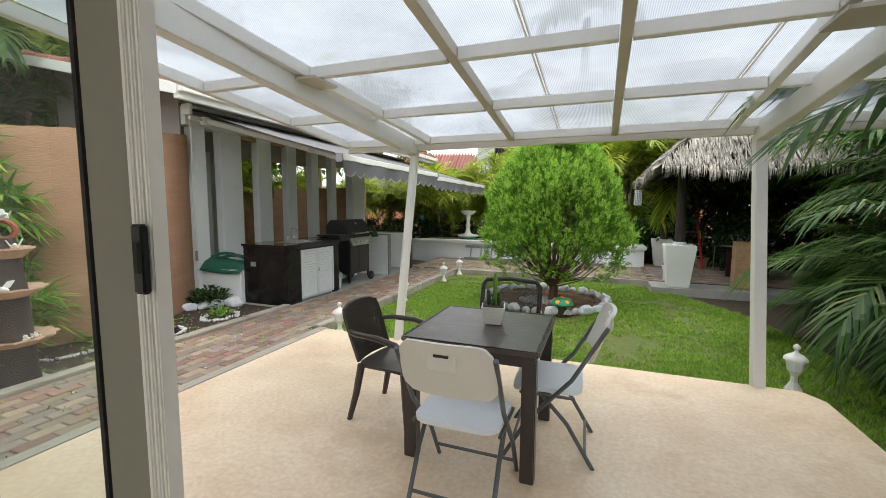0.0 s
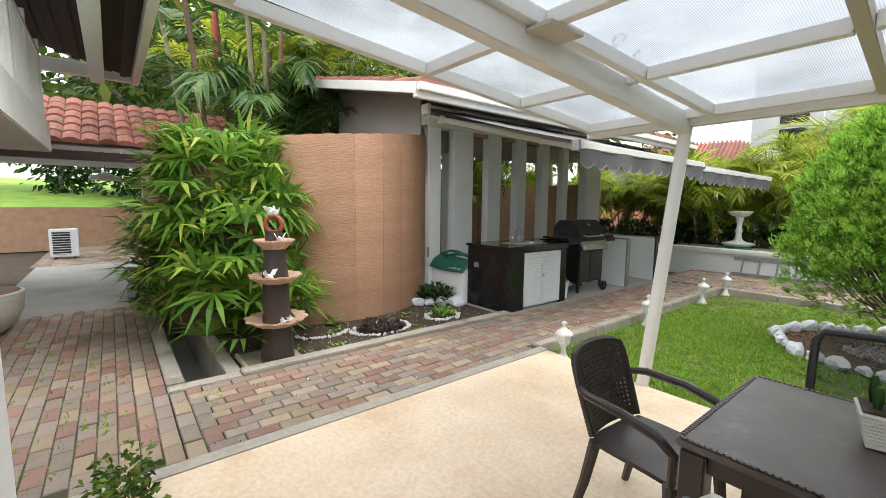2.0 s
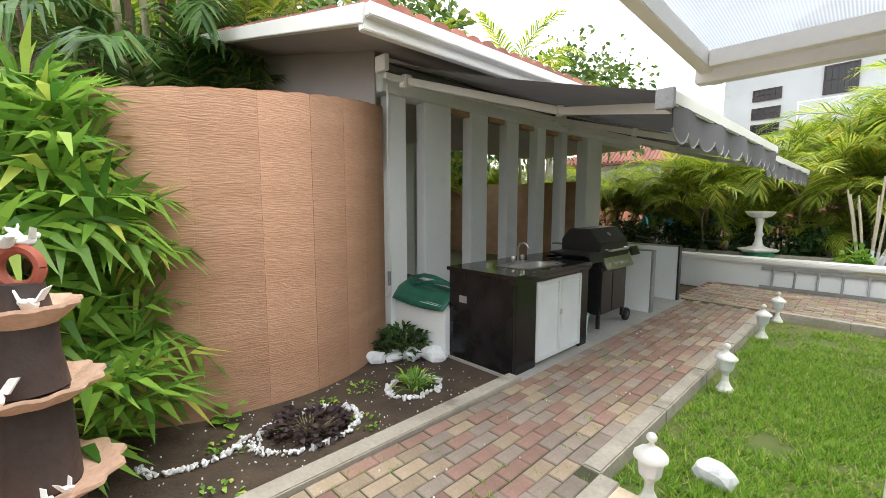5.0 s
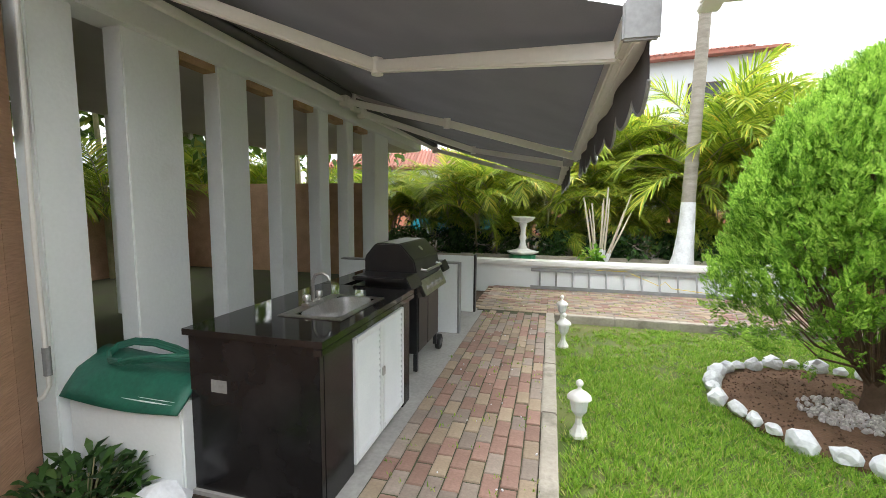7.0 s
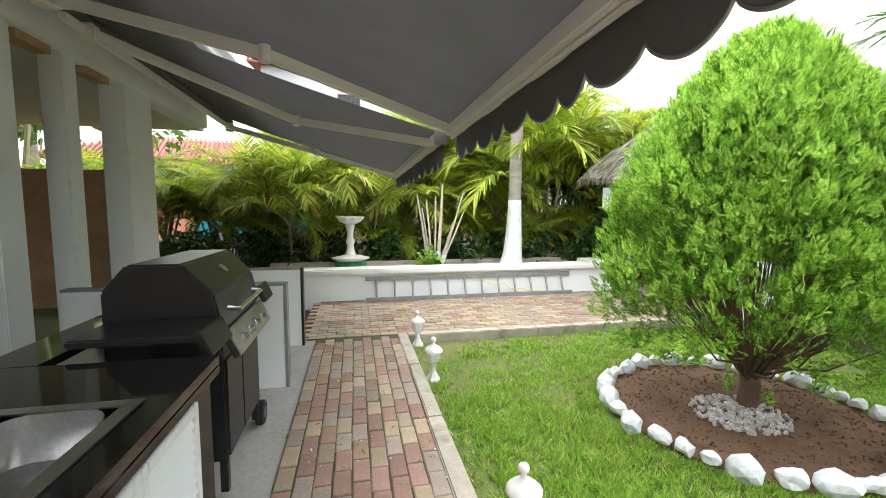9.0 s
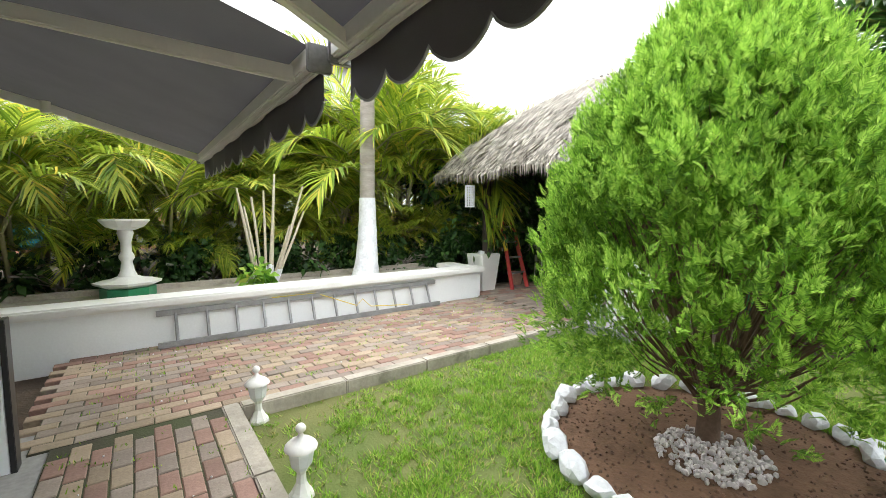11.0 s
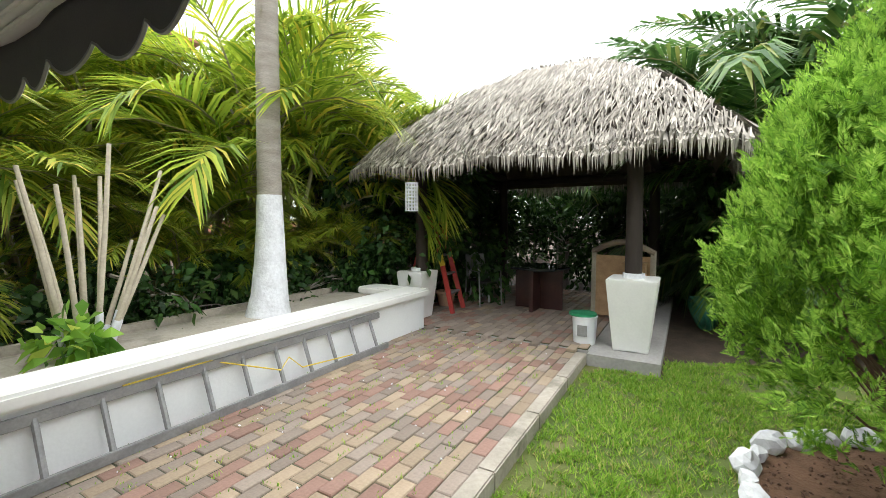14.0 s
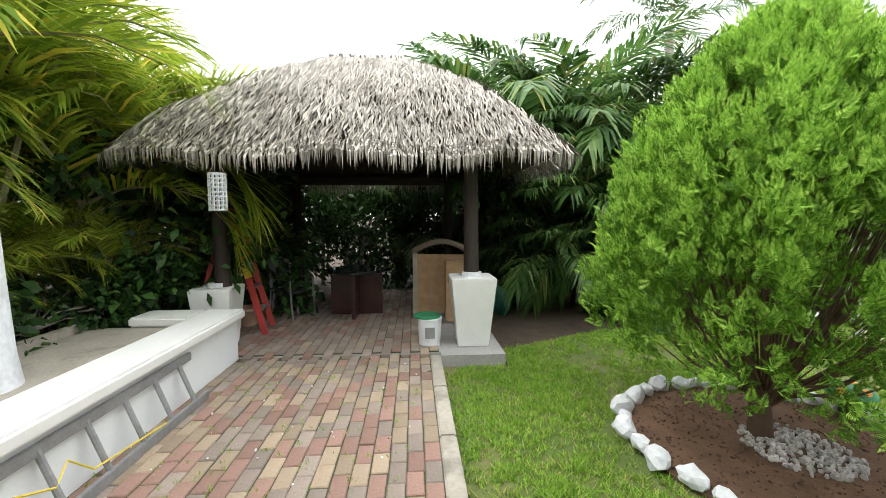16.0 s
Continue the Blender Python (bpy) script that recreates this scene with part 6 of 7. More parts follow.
Geo().tube([(0, 0, 2.8), (0.0, -0.02, 1.4), (0.0, -0.01, 0.56), (-0.02, -0.03, 0.5), (-0.1, -0.12, 0.46), (-0.12, -0.14, 0.43), (-0.12, -0.14, 0.22), (-0.06, -0.12, 0.2)], 0.013, 8).out("tube", white_steel, pipe, smooth=True)
Geo().tube([(0, -0.01, 0.62), (0, -0.01, 0.78)], 0.02, 9).out("sleeve", alu, pipe)


# ---- planting bed ----
def rock(name, m, r, label, category, mat, seed, group="", sq=(1, 1, 0.7)):
    rs = np.random.RandomState(seed)
    bm = bmesh.new()
    bmesh.ops.create_icosphere(bm, subdivisions=2, radius=r)
    off = rs.rand(3) * 10
    for v in bm.verts:
        k = 1 + 0.4 * noise.noise(Vector(off) + v.co / r * 1.3) + 0.1 * noise.noise(Vector(off) + v.co / r * 3.5)
        v.co = Vector((v.co.x * sq[0], v.co.y * sq[1], max(v.co.z, -r * 0.5) * sq[2])) * k
    me = bpy.data.meshes.new(name)
    bm.to_mesh(me)
    bm.free()
    ob = finish(name, me, mat)
    ob.matrix_basis = m
    return tagged(ob, label, category, group)


def pebbles(name, m, pts, size, label, mat=pebble, seed=1, parent=None):
    """Many pebbles in one mesh, each a small squashed stone."""
    rs = np.random.RandomState(seed)
    g = Geo()
    bm = bmesh.new()
    bmesh.ops.create_icosphere(bm, subdivisions=1, radius=1)
    base = [v.co.copy() for v in bm.verts]
    idx = {v: i for i, v in enumerate(bm.verts)}
    fs = [tuple(idx[v] for v in f.verts) for f in bm.faces]
    bm.free()
    for x, y, z in pts:
        s = size * rs.uniform(0.6, 1.3)
        q = Euler((rs.rand() * 6, rs.rand() * 6, rs.rand() * 6)).to_matrix()
        sc = Vector((rs.uniform(0.8, 1.3), rs.uniform(0.7, 1.0), rs.uniform(0.5, 0.8)))
        g.add([Vector((x, y, z)) + q @ Vector((c.x * sc.x * s, c.y * sc.y * s, c.z * sc.z * s)) for c in base], fs)
    ob = g.out(name, mat, parent, label, 0, True, "stuff")
    if parent is None:
        ob.matrix_basis = m
        tagged(ob, category="pebbles")
    return ob


def ring_pts(rs, a, b, w, n, z=0.0, a0=0.0, a1=6.283):
    t = rs.uniform(a0, a1, n)
    k = 1 + rs.normal(0, w, n)
    return [(a * q * math.cos(u), b * q * math.sin(u), z + 0.012 * rs.rand()) for u, q in zip(t, k)]


rs = np.random.RandomState(40)
pebbles("pebble_ring", pose(-4.71, 3.58, -0.035), ring_pts(rs, 0.26, 0.36, 0.05, 190), 0.017, "ring of small white pebbles round purple plants", seed=2)
pebbles("pebble_ring", pose(-4.71, 4.54, -0.035), ring_pts(rs, 0.19, 0.24, 0.06, 120), 0.02, "ring of small white pebbles round a green plant", seed=3)
pebbles("pebble_ring", pose(-4.98, 2.94, -0.035), ring_pts(rs, 0.22, 0.3, 0.05, 110, 0, -1.6, 1.2), 0.017, "broken ring of small white pebbles in the bed", seed=4)
pebbles("gravel_specks", pose(-4.7, 3.4, -0.043), [(rs.uniform(-0.55, 0.42), rs.uniform(-1.5, 1.7), 0) for _ in range(260)], 0.007, "scattered pale gravel on the soil", seed=5)


def leaf_plant(m, seed, n, R, h, ln, wd, mat, label, name="bedding_plant", up=0.6):
    """A low plant: pointed leaves round a centre."""
    rs = np.random.RandomState(seed)
    ob = thing(name, m, label, "plant")
    a = rs.rand(n) * 6.283
    r = R * np.sqrt(rs.rand(n))
    p = np.stack([r * np.cos(a), r * np.sin(a), h * rs.rand(n) * (1 - 0.5 * r / R)], 1)
    an = a + rs.normal(0, 0.7, n)
    d = np.stack([np.cos(an), np.sin(an), up * rs.uniform(0.3, 1.6, n)], 1)
    d /= np.linalg.norm(d, axis=1)[:, None]
    w = np.stack([-np.sin(an), np.cos(an), rs.normal(0, 0.2, n)], 1) * wd
    l = (ln * rs.uniform(0.6, 1.2, n))[:, None]
    mesh_np("leaves", *strips(p, p + d * l * 0.5, p + d * l - np.array([0, 0, 0.3]) * l, w * 0.25, w), mat, ob)
    if name != "weed":
        g = Geo()
        for i in range(0, n, 4):
            g.tube([(p[i][0] * 0.4, p[i][1] * 0.4, -0.02), p[i]], 0.004, 4, False)
        g.out("stalk", cane, ob, kind="stuff")
    return ob


leaf_plant((-4.71, 3.58, -0.04), 1, 190, 0.24, 0.12, 0.09, 0.022, purple_leaf, "low purple-leaved plants inside a pebble ring")
leaf_plant((-4.71, 4.54, -0.04), 2, 70, 0.1, 0.06, 0.2, 0.012, fan_leaf, "small bright green grassy plant in a pebble ring", up=1.0)
leaf_plant((-5.46, 4.98, -0.04), 3, 300, 0.27, 0.3, 0.17, 0.02, hedge_leaf, "dark green strap-leaved plants behind white stones", up=0.9)
leaf_plant((-5.2, 3.2, -0.04), 4, 7, 0.03, 0.2, 0.14, 0.055, fan_leaf, "single caladium with pale veined leaves by the wall")
for k, (x, y, sd) in enumerate(((-4.95, 3.8, 5), (-4.85, 3.1, 6), (-4.5, 3.9, 7), (-5.0, 4.2, 8), (-4.4, 2.9, 9), (-4.45, 2.5, 10))):
    leaf_plant((x, y, -0.045), sd, 26, 0.12, 0.03, 0.05, 0.014, fan_leaf, "small green weeds in the soil", "weed")
for x, y, s, sd in ((-5.42, 4.63, 0.095, 1), (-5.33, 4.8, 0.09, 2), (-5.24, 4.95, 0.1, 3), (-5.1, 5.12, 0.12, 4)):
    rock("white_stone", pose(x, y, 0.0, 0, 0, sd * 50), s, "white painted stone edging the bed", "stone", white_rough, sd, "white stones in the bed", (1.2, 0.9, 0.75))
rock("white_stone", pose(-2.6, 5.1, GRASS_Z + 0.04), 0.1, "single white painted stone on the lawn", "stone", white_rough, 20, "", (1.1, 0.9, 0.8))

# clay fountain column with doves
col = thing("clay_fountain", (-4.4, 2.26, -0.02), "tiered dark clay fountain column with scalloped bowls", "fountain")
Geo().lathe([(0.155, 0), (0.135, 0.25), (0.125, 0.37)], 20).out("column", dark_clay, col, smooth=True)
Geo().lathe([(0.13, 0.38), (0.122, 0.6), (0.115, 0.79)], 20).out("column", dark_clay, col, smooth=True)
Geo().lathe([(0.12, 0.8), (0.1, 0.95), (0.098, 1.1)], 20).out("column", dark_clay, col, smooth=True)
for z, r in ((0.33, 0.275), (0.74, 0.23), (1.07, 0.175)):
    Geo().lathe([(0.1, z), (r * 0.7, z + 0.02), (r, z + 0.075), (r * 0.99, z + 0.09), (r * 0.68, z + 0.045), (0.1, z + 0.035)], 64, (0, 0, 0), 0.06, 12).out("bowl", clay_pot, col, "pale scalloped clay bowl", smooth=True)
Geo().lathe([(0.09, 1.1), (0.075, 1.2), (0.07, 1.24)], 16).out("neck", dark_clay, col, smooth=True)
ringo = Geo().tube([(0.075 * math.cos(a) * 0.6, 0.075 * math.cos(a) * 0.8, 1.3 + 0.075 * math.sin(a)) for a in [k * 0.2618 for k in range(25)]], 0.022, 8).out("ring_top", red_clay, col, "red clay ring", smooth=True)


def dove(x, y, z, rz, s=1.0):
    """A plain white ceramic dove figure."""
    g = Geo()
    pr = [(0.002, -0.06), (0.018, -0.045), (0.03, -0.01), (0.026, 0.02), (0.014, 0.045), (0.017, 0.06), (0.002, 0.075)]
    verts, faces = [], []
    for r, t in pr:
        for k in range(10):
            a = 0.6283 * k
            verts.append((t * s, r * s * math.cos(a), (0.035 + r * math.sin(a) + (0.025 if t > 0.04 else 0.0)) * s))
    for j in range(len(pr) - 1):
        for k in range(10):
            a, b = j * 10 + k, j * 10 + (k + 1) % 10
            faces.append((a, a + 10, b + 10, b))
    g.add(verts, faces)
    for q in (-1, 1):
        g.add([(0.02 * s, 0.02 * s * q, 0.05 * s), (-0.03 * s, 0.03 * s * q, 0.05 * s), (-0.05 * s, 0.06 * s * q, 0.11 * s), (0.0, 0.045 * s * q, 0.1 * s), (0.02 * s, 0.028 * s * q, 0.05 * s), (-0.03 * s, 0.038 * s * q, 0.05 * s), (-0.05 * s, 0.066 * s * q, 0.11 * s), (0.0, 0.052 * s * q, 0.1 * s)],
              [(0, 1, 2, 3), (7, 6, 5, 4), (0, 4, 5, 1), (1, 5, 6, 2), (2, 6, 7, 3), (3, 7, 4, 0)])
    ob = g.out("dove_figure", white, None, "", 0, True)
    ob.matrix_basis = pose(x, y, z, 0, 0, rz)
    tagged(ob, "white glazed ceramic dove on the clay fountain", "figurine", "doves on the fountain")


for x, y, z, r, s in ((-4.46, 2.07, 1.355, 20, 0.9), (-4.52, 2.13, 1.355, 140, 0.8), (-4.4, 2.12, 1.11, -20, 0.9), (-4.36, 2.0, 0.775, 200, 1.0), (-4.3, 2.1, 0.37, 60, 0.5), (-4.33, 2.17, 0.37, 40, 0.5)):
    dove(x + 0.1, y + 0.16, z, r, s)
slab = thing("stone_slab", (-4.44, 2.18, -0.045), "worn beige paving slabs under the clay fountain", "slab")
Geo().box(-0.3, -0.2, 0, 0.23, 0.3, 0.024).out("slab", kerb_mat, slab, bevel=0.004)
Geo().box(-0.3, -0.235, 0, 0.23, -0.205, 0.04).out("edge", patio_stone, slab, bevel=0.004)

# large bowl pot, potted bush, cooling unit at the house
bp = thing("bowl_planter", pose(-6.95, -0.22, 0) @ Matrix.Scale(0.85, 4), "large round white stone planter bowl", "planter")
Geo().lathe([(0.3, 0.0), (0.45, 0.12), (0.54, 0.32), (0.56, 0.55), (0.52, 0.56), (0.49, 0.45)], 28).out("bowl", surf("mottled_white", (0.6, 0.58, 0.52), (0.72, 0.7, 0.64), 3, 0.7, 0.2, 30), bp, smooth=True)
Geo().lathe([(0.5, 0.46), (0.02, 0.5)], 20).out("soil", red_clay, bp)
leafy("potted_bush", (-2.72, 1.02, 0.0), "small twiggy green bush beside the house wall", 71, [(0, 0, 0.12, 0.16), (0.1, 0.06, 0.1, 0.12), (-0.12, 0.02, 0.14, 0.13)], 130, 0.05, tree_leaf, "plant")
ac = thing("air_conditioner", pose(-14.6, 0.1, 0.0) @ Matrix.Diagonal((1, 0.62, 1, 1)), "white outdoor air conditioner unit with dark grille", "air conditioner")
Geo().box(-0.18, -0.45, 0.05, 0.18, 0.45, 0.75).out("case", white_plastic, ac, bevel=0.02)
Geo().box(0.182, -0.35, 0.12, 0.19, 0.2, 0.68).out("grille", black_metal, ac)
for k in range(9):
    Geo().box(0.19, -0.35, 0.13 + k * 0.062, 0.198, 0.2, 0.145 + k * 0.062).out("slat", white_plastic, ac)
for y in (-0.3, 0.3):
    Geo().box(-0.2, y - 0.03, 0, 0.2, y + 0.03, 0.05).out("foot", rubber, ac)
struct(Geo().box(-18.3, -2, -0.1, -18, 5, 1.25), "wall_garden", brown_block, "brown stone block wall at the end of the passage")
struct(Geo().add([(-18.3, -6, 1.1), (-18.3, 12, 1.1), (-40, 12, 2.2), (-40, -6, 2.2)], [(0, 1, 2, 3)]), "lawn_bank", turf, "grassy bank beyond the passage")
lamp = thing("pendant_lamp", (-10.0, 1.03, 1.84), "pale dome pendant lamp in the passage", "lamp")
Geo().lathe([(0.24, 0), (0.2, 0.07), (0.05, 0.12), (0.02, 0.14)], 18).out("shade", white_steel, lamp, smooth=True)
Geo().tube([(0, 0, 0.13), (0, 0, 0.26)], 0.008, 6).out("cord", rubber, lamp)

# ---- lawn bed round the tree ----
poly_slab("tree_bed", [(-0.68 + 0.98 * math.cos(k * 0.2094), 7.46 + 0.98 * math.sin(k * 0.2094)) for k in range(30)], -0.2, -0.075, mulch, "round bed of brown mulch under the tree")
rs = np.random.RandomState(50)
k, a = 0, 0.0
while a < 6.2:
    s = rs.uniform(0.05, 0.095)
    rr_ = 0.98 + rs.normal(0, 0.015)
    rock("ring_stone", pose(-0.68 + rr_ * math.cos(a + s / 0.98), 7.46 + rr_ * math.sin(a + s / 0.98), -0.035, rs.normal(0, 12), rs.normal(0, 12), math.degrees(a) + 90 + rs.normal(0, 15)), s, "white painted stone in the ring round the tree", "stone", white_rough, 100 + k, "white stones round the tree", (1.2, 0.85, 0.95))
    a += 2 * s * 1.3 / 0.98
    k += 1
pebbles("pebble_bed", pose(-0.75, 7.4, -0.068), [(0.34 * math.sqrt(q) * math.cos(t), 0.32 * math.sqrt(q) * math.sin(t), 0.012 * rs.rand()) for q, t in zip(rs.rand(420), rs.rand(420) * 6.283)], 0.02, "small pale pebbles heaped round the trunk", surf("pale_pebble", (0.42, 0.38, 0.37), (0.62, 0.58, 0.57), 9, 0.8, 0.3, 50, rand=0.25, island=True), 6)
pebbles("mulch_chips", pose(-0.68, 7.46, -0.073) @ Matrix.Scale(0.92, 4), [(1.0 * math.sqrt(q) * math.cos(t), 1.0 * math.sqrt(q) * math.sin(t), 0) for q, t in zip(rs.rand(900), rs.rand(900) * 6.283)], 0.012, "loose brown bark chips", surf("bark_chip", (0.08, 0.045, 0.03), (0.2, 0.12, 0.08), 9, 0.9, 0.3, 50, rand=0.4, island=True), 7)
mu = thing("mushroom_ornament", (-0.32, 6.55, -0.08), "green toadstool garden ornament with orange spots", "ornament")
Geo().lathe([(0.075, 0), (0.07, 0.1), (0.06, 0.17)], 16).out("stalk", dark_clay, mu, "dark stalk", smooth=True)
cap = Geo().lathe([(0.06, 0.165), (0.15, 0.16), (0.16, 0.18), (0.14, 0.22), (0.09, 0.255), (0.002, 0.27)], 22).out("cap", green_paint, mu, "glossy green cap", smooth=True)
for a_, r_, z_ in ((0.5, 0.13, 0.225), (1.9, 0.135, 0.222), (3.1, 0.12, 0.235), (4.3, 0.135, 0.222), (5.4, 0.13, 0.225), (0, 0.0, 0.268)):
    s = Geo().lathe([(0.034, 0), (0.03, 0.006), (0.002, 0.01)], 12).out("spot", orange_paint, cap, "orange spot")
    s.matrix_basis = Matrix.Translation((r_ * math.cos(a_), r_ * math.sin(a_), z_)) @ Matrix.Rotation(a_, 4, "Z") @ Matrix.Rotation(radians(50) if r_ else 0, 4, "Y")

# ---- ladder, birdbath, planters, hut things ----
ld = thing("aluminium_ladder", pose(-3.48, 11.71, 0.0, 0, 0, 0), "long aluminium ladder lying on its side against the wall", "ladder")
Geo().bar((0, -0.04, 0.035), (3.7, -0.04, 0.035), 0.03, 0.065).out("rail", alu, ld, bevel=0.004)
Geo().bar((0, 0.085, 0.36), (3.7, 0.085, 0.36), 0.03, 0.065).out("rail", alu, ld, bevel=0.004)
for k in range(12):
    x = 0.18 + k * 0.304
    Geo().tube([(x, -0.04, 0.035), (x, 0.085, 0.36)], 0.018, 8).out("rung", alu, ld, smooth=True)
Geo().tube([(1.2, 0.085, 0.397), (1.75, 0.085, 0.395), (2.3, 0.0, 0.17), (2.4, 0.02, 0.25), (2.5, -0.03, 0.14), (3.1, -0.06, 0.09)], 0.006, 5).out("cord", yellow_paint, ld, "yellow cord tied to the ladder")
bb = thing("birdbath_fountain", pose(-3.72, 12.78, 0.43) @ Matrix.Scale(0.95, 4), "white cast fountain with small bowl on a green base", "fountain")
Geo().lathe([(0.3, -0.05), (0.3, 0.12), (0.27, 0.13)], 8).out("base", green_paint, bb, "green painted base")
Geo().lathe([(0.24, 0.12), (0.36, 0.17), (0.37, 0.2), (0.2, 0.23), (0.13, 0.26)], 8).out("lower_bowl", white, bb)
Geo().lathe([(0.11, 0.26), (0.075, 0.34), (0.06, 0.45), (0.085, 0.5), (0.085, 0.53), (0.058, 0.58), (0.058, 0.7), (0.09, 0.82), (0.08, 0.86)], 14).out("column", white, bb, smooth=True)
Geo().lathe([(0.1, 0.86), (0.2, 0.9), (0.27, 0.98), (0.265, 1.0), (0.18, 0.95), (0.02, 0.93)], 10).out("upper_bowl", white, bb)


def tall_planter(x, y, rz, z):
    ob = thing("tapered_planter", pose(x, y, z, 0, 0, rz) @ Matrix.Scale(0.88, 4), "tall square tapered white planter at the hut post", "planter", "planters at the hut posts")
    Geo().lathe([(0.2, 0), (0.29, 0.88), (0.29, 0.9), (0.1, 0.9)], 4, square=True).out("body", white, ob, bevel=0.01)
    Geo().lathe([(0.13, 0.9), (0.13, 0.96), (0.1, 0.96)], 16).out("collar", white_rough, ob, smooth=True)
    return ob


tp = tall_planter(1.56, 9.28, 0, 0.012)
copy_thing(tp, pose(1.62, 12.2, 0.012) @ Matrix.Scale(0.88, 4))
ht = thing("hut_table", in_hut(3.9, 10.95), "octagonal dark red wooden table on a cross base", "table")
Geo().lathe([(0.52, 0.7), (0.54, 0.72), (0.54, 0.74), (0.52, 0.75)], 8).out("tabletop", dark_glass, ht, "dark shiny octagonal top")
Geo().box(-0.42, -0.03, 0.0, 0.42, 0.03, 0.699).out("base_panel", red_wood, ht, bevel=0.004)
Geo().box(-0.03, -0.42, 0.0, 0.03, -0.031, 0.699).out("base_panel", red_wood, ht, bevel=0.004)
Geo().box(-0.03, 0.031, 0.0, 0.03, 0.42, 0.699).out("base_panel", red_wood, ht, bevel=0.004)
sc = thing("tubular_chair", in_hut(3.75, 12.0, 150), "grey tubular metal armchair in the hut", "chair")
for s in (-1, 1):
    Geo().tube([(0.24 * s, 0.24, 0), (0.24 * s, 0.2, 0.62), (0.24 * s, -0.2, 0.64), (0.23 * s, -0.26, 0.0)], 0.014, 8).out("side_frame", alu, sc, smooth=True)
    Geo().tube([(0.2 * s, -0.2, 0.45), (0.2 * s, -0.3, 0.92)], 0.014, 8).out("back_post", alu, sc, smooth=True)
dished(0.44, 0.42, 0.46, 0.02, thick=0.03).out("seat", rubber, sc, smooth=True)
Geo().box(-0.2, -0.31, 0.62, 0.2, -0.27, 0.92).out("backrest", alu, sc, bevel=0.012)
wc = thing("white_chair", in_hut(4.2, 12.15, 170), "off-white plastic chair in the hut", "chair")
dished(0.44, 0.42, 0.44, 0.02, thick=0.03).out("seat", white_plastic, wc, smooth=True)
Geo().box(-0.22, -0.27, 0.46, 0.22, -0.23, 0.92).out("backrest", white_plastic, wc, bevel=0.015)
for x in (-0.19, 0.19):
    for y in (-0.2, 0.19):
        Geo().tube([(x, y, 0.42), (x * 1.15, y * 1.15, 0)], 0.02, 8).out("leg", white_plastic, wc, smooth=True)
sl = thing("step_ladder", pose(2.2, 12.2, 0.03, 0, 0, 8), "red fibreglass step ladder standing open in the hut", "ladder")
for s in (-1, 1):
    Geo().bar((0.24 * s, -0.35, 0), (0.15 * s, 0.05, 1.55), 0.03, 0.075).out("front_rail", red_paint, sl, "red rail with yellow sticker")
    Geo().bar((0.26 * s, 0.5, 0), (0.16 * s, 0.08, 1.5), 0.025, 0.05).out("rear_rail", red_paint, sl)
    Geo().bar((0.2 * s + 0.005 * s, -0.17, 0.72), (0.185 * s + 0.01 * s, -0.11, 0.92), 0.032, 0.08).out("sticker", yellow_paint, sl)
for k in range(1, 5):
    t = k / 5.3
    Geo().box(-0.22 + 0.07 * t, -0.38 + 0.4 * t, 1.55 * t - 0.012, 0.22 - 0.07 * t, -0.28 + 0.4 * t, 1.55 * t + 0.012).out("tread", alu, sl, bevel=0.003)
Geo().box(-0.18, -0.02, 1.53, 0.18, 0.14, 1.58).out("top_cap", red_paint, sl, bevel=0.008)
bu = thing("paint_bucket", pose(1.5, 9.78, 0.012) @ Matrix.Scale(0.9, 4), "white plastic bucket with green lid", "bucket")
Geo().lathe([(0.135, 0), (0.155, 0.34), (0.162, 0.345), (0.162, 0.36), (0.15, 0.362)], 24).out("body", white_plastic, bu, smooth=True)
Geo().lathe([(0.172, 0.362), (0.175, 0.375), (0.172, 0.392), (0.15, 0.386), (0.002, 0.386)], 24, (0.02, 0.03, 0)).out("lid", green_paint, bu, "green lid")
Geo().box(-0.152, -0.06, 0.12, -0.146, 0.06, 0.26).out("label", alu, bu, "faded printed patch")
ln = thing("wicker_lantern", pose(1.0, 11.87, 1.56) @ Matrix.Scale(0.92, 4), "hanging white woven cylinder lantern", "lantern")
for k in range(12):
    a = k * 0.5236
    Geo().tube([(0.085 * math.cos(a), 0.085 * math.sin(a), 0), (0.085 * math.cos(a), 0.085 * math.sin(a), 0.4)], 0.008, 5).out("strip", white_plastic, ln)
for k in range(9):
    Geo().tube([(0.087 * math.cos(a), 0.087 * math.sin(a), 0.01 + k * 0.0475) for a in [q * 0.3927 for q in range(17)]], 0.008, 5, False).out("hoop", white_plastic, ln)
Geo().tube([(0, 0.08, 0.4), (0, 0.0, 0.55), (0, -0.08, 0.4)], 0.005, 5).out("strap", rattan, ln)
Geo().tube([(0, 0, 0.55), (0, 0, 0.62)], 0.004, 5).out("cord", rattan, ln)
rc = thing("wooden_headboard", in_hut(3.6, 9.5, 80), "brown arched wooden headboard leaning in the hut", "board")
Geo().box(-0.4, -0.02, 0.05, 0.4, 0.02, 1.0).out("panel", rattan, rc, bevel=0.006)
arc = [(-0.45 + 0.09 * k, 0, 1.05 + 0.16 * math.sin(math.pi * k / 10)) for k in range(11)]
Geo().tube(arc, 0.045, 8).out("arched_top", surf("grey_wood", (0.2, 0.16, 0.12), (0.28, 0.23, 0.18), 6, 0.7, 0.3, 40), rc, smooth=True)
for x in (-0.43, 0.43):
    Geo().box(x - 0.035, -0.03, 0, x + 0.035, 0.03, 1.08).out("post", kerb_mat, rc, bevel=0.006)
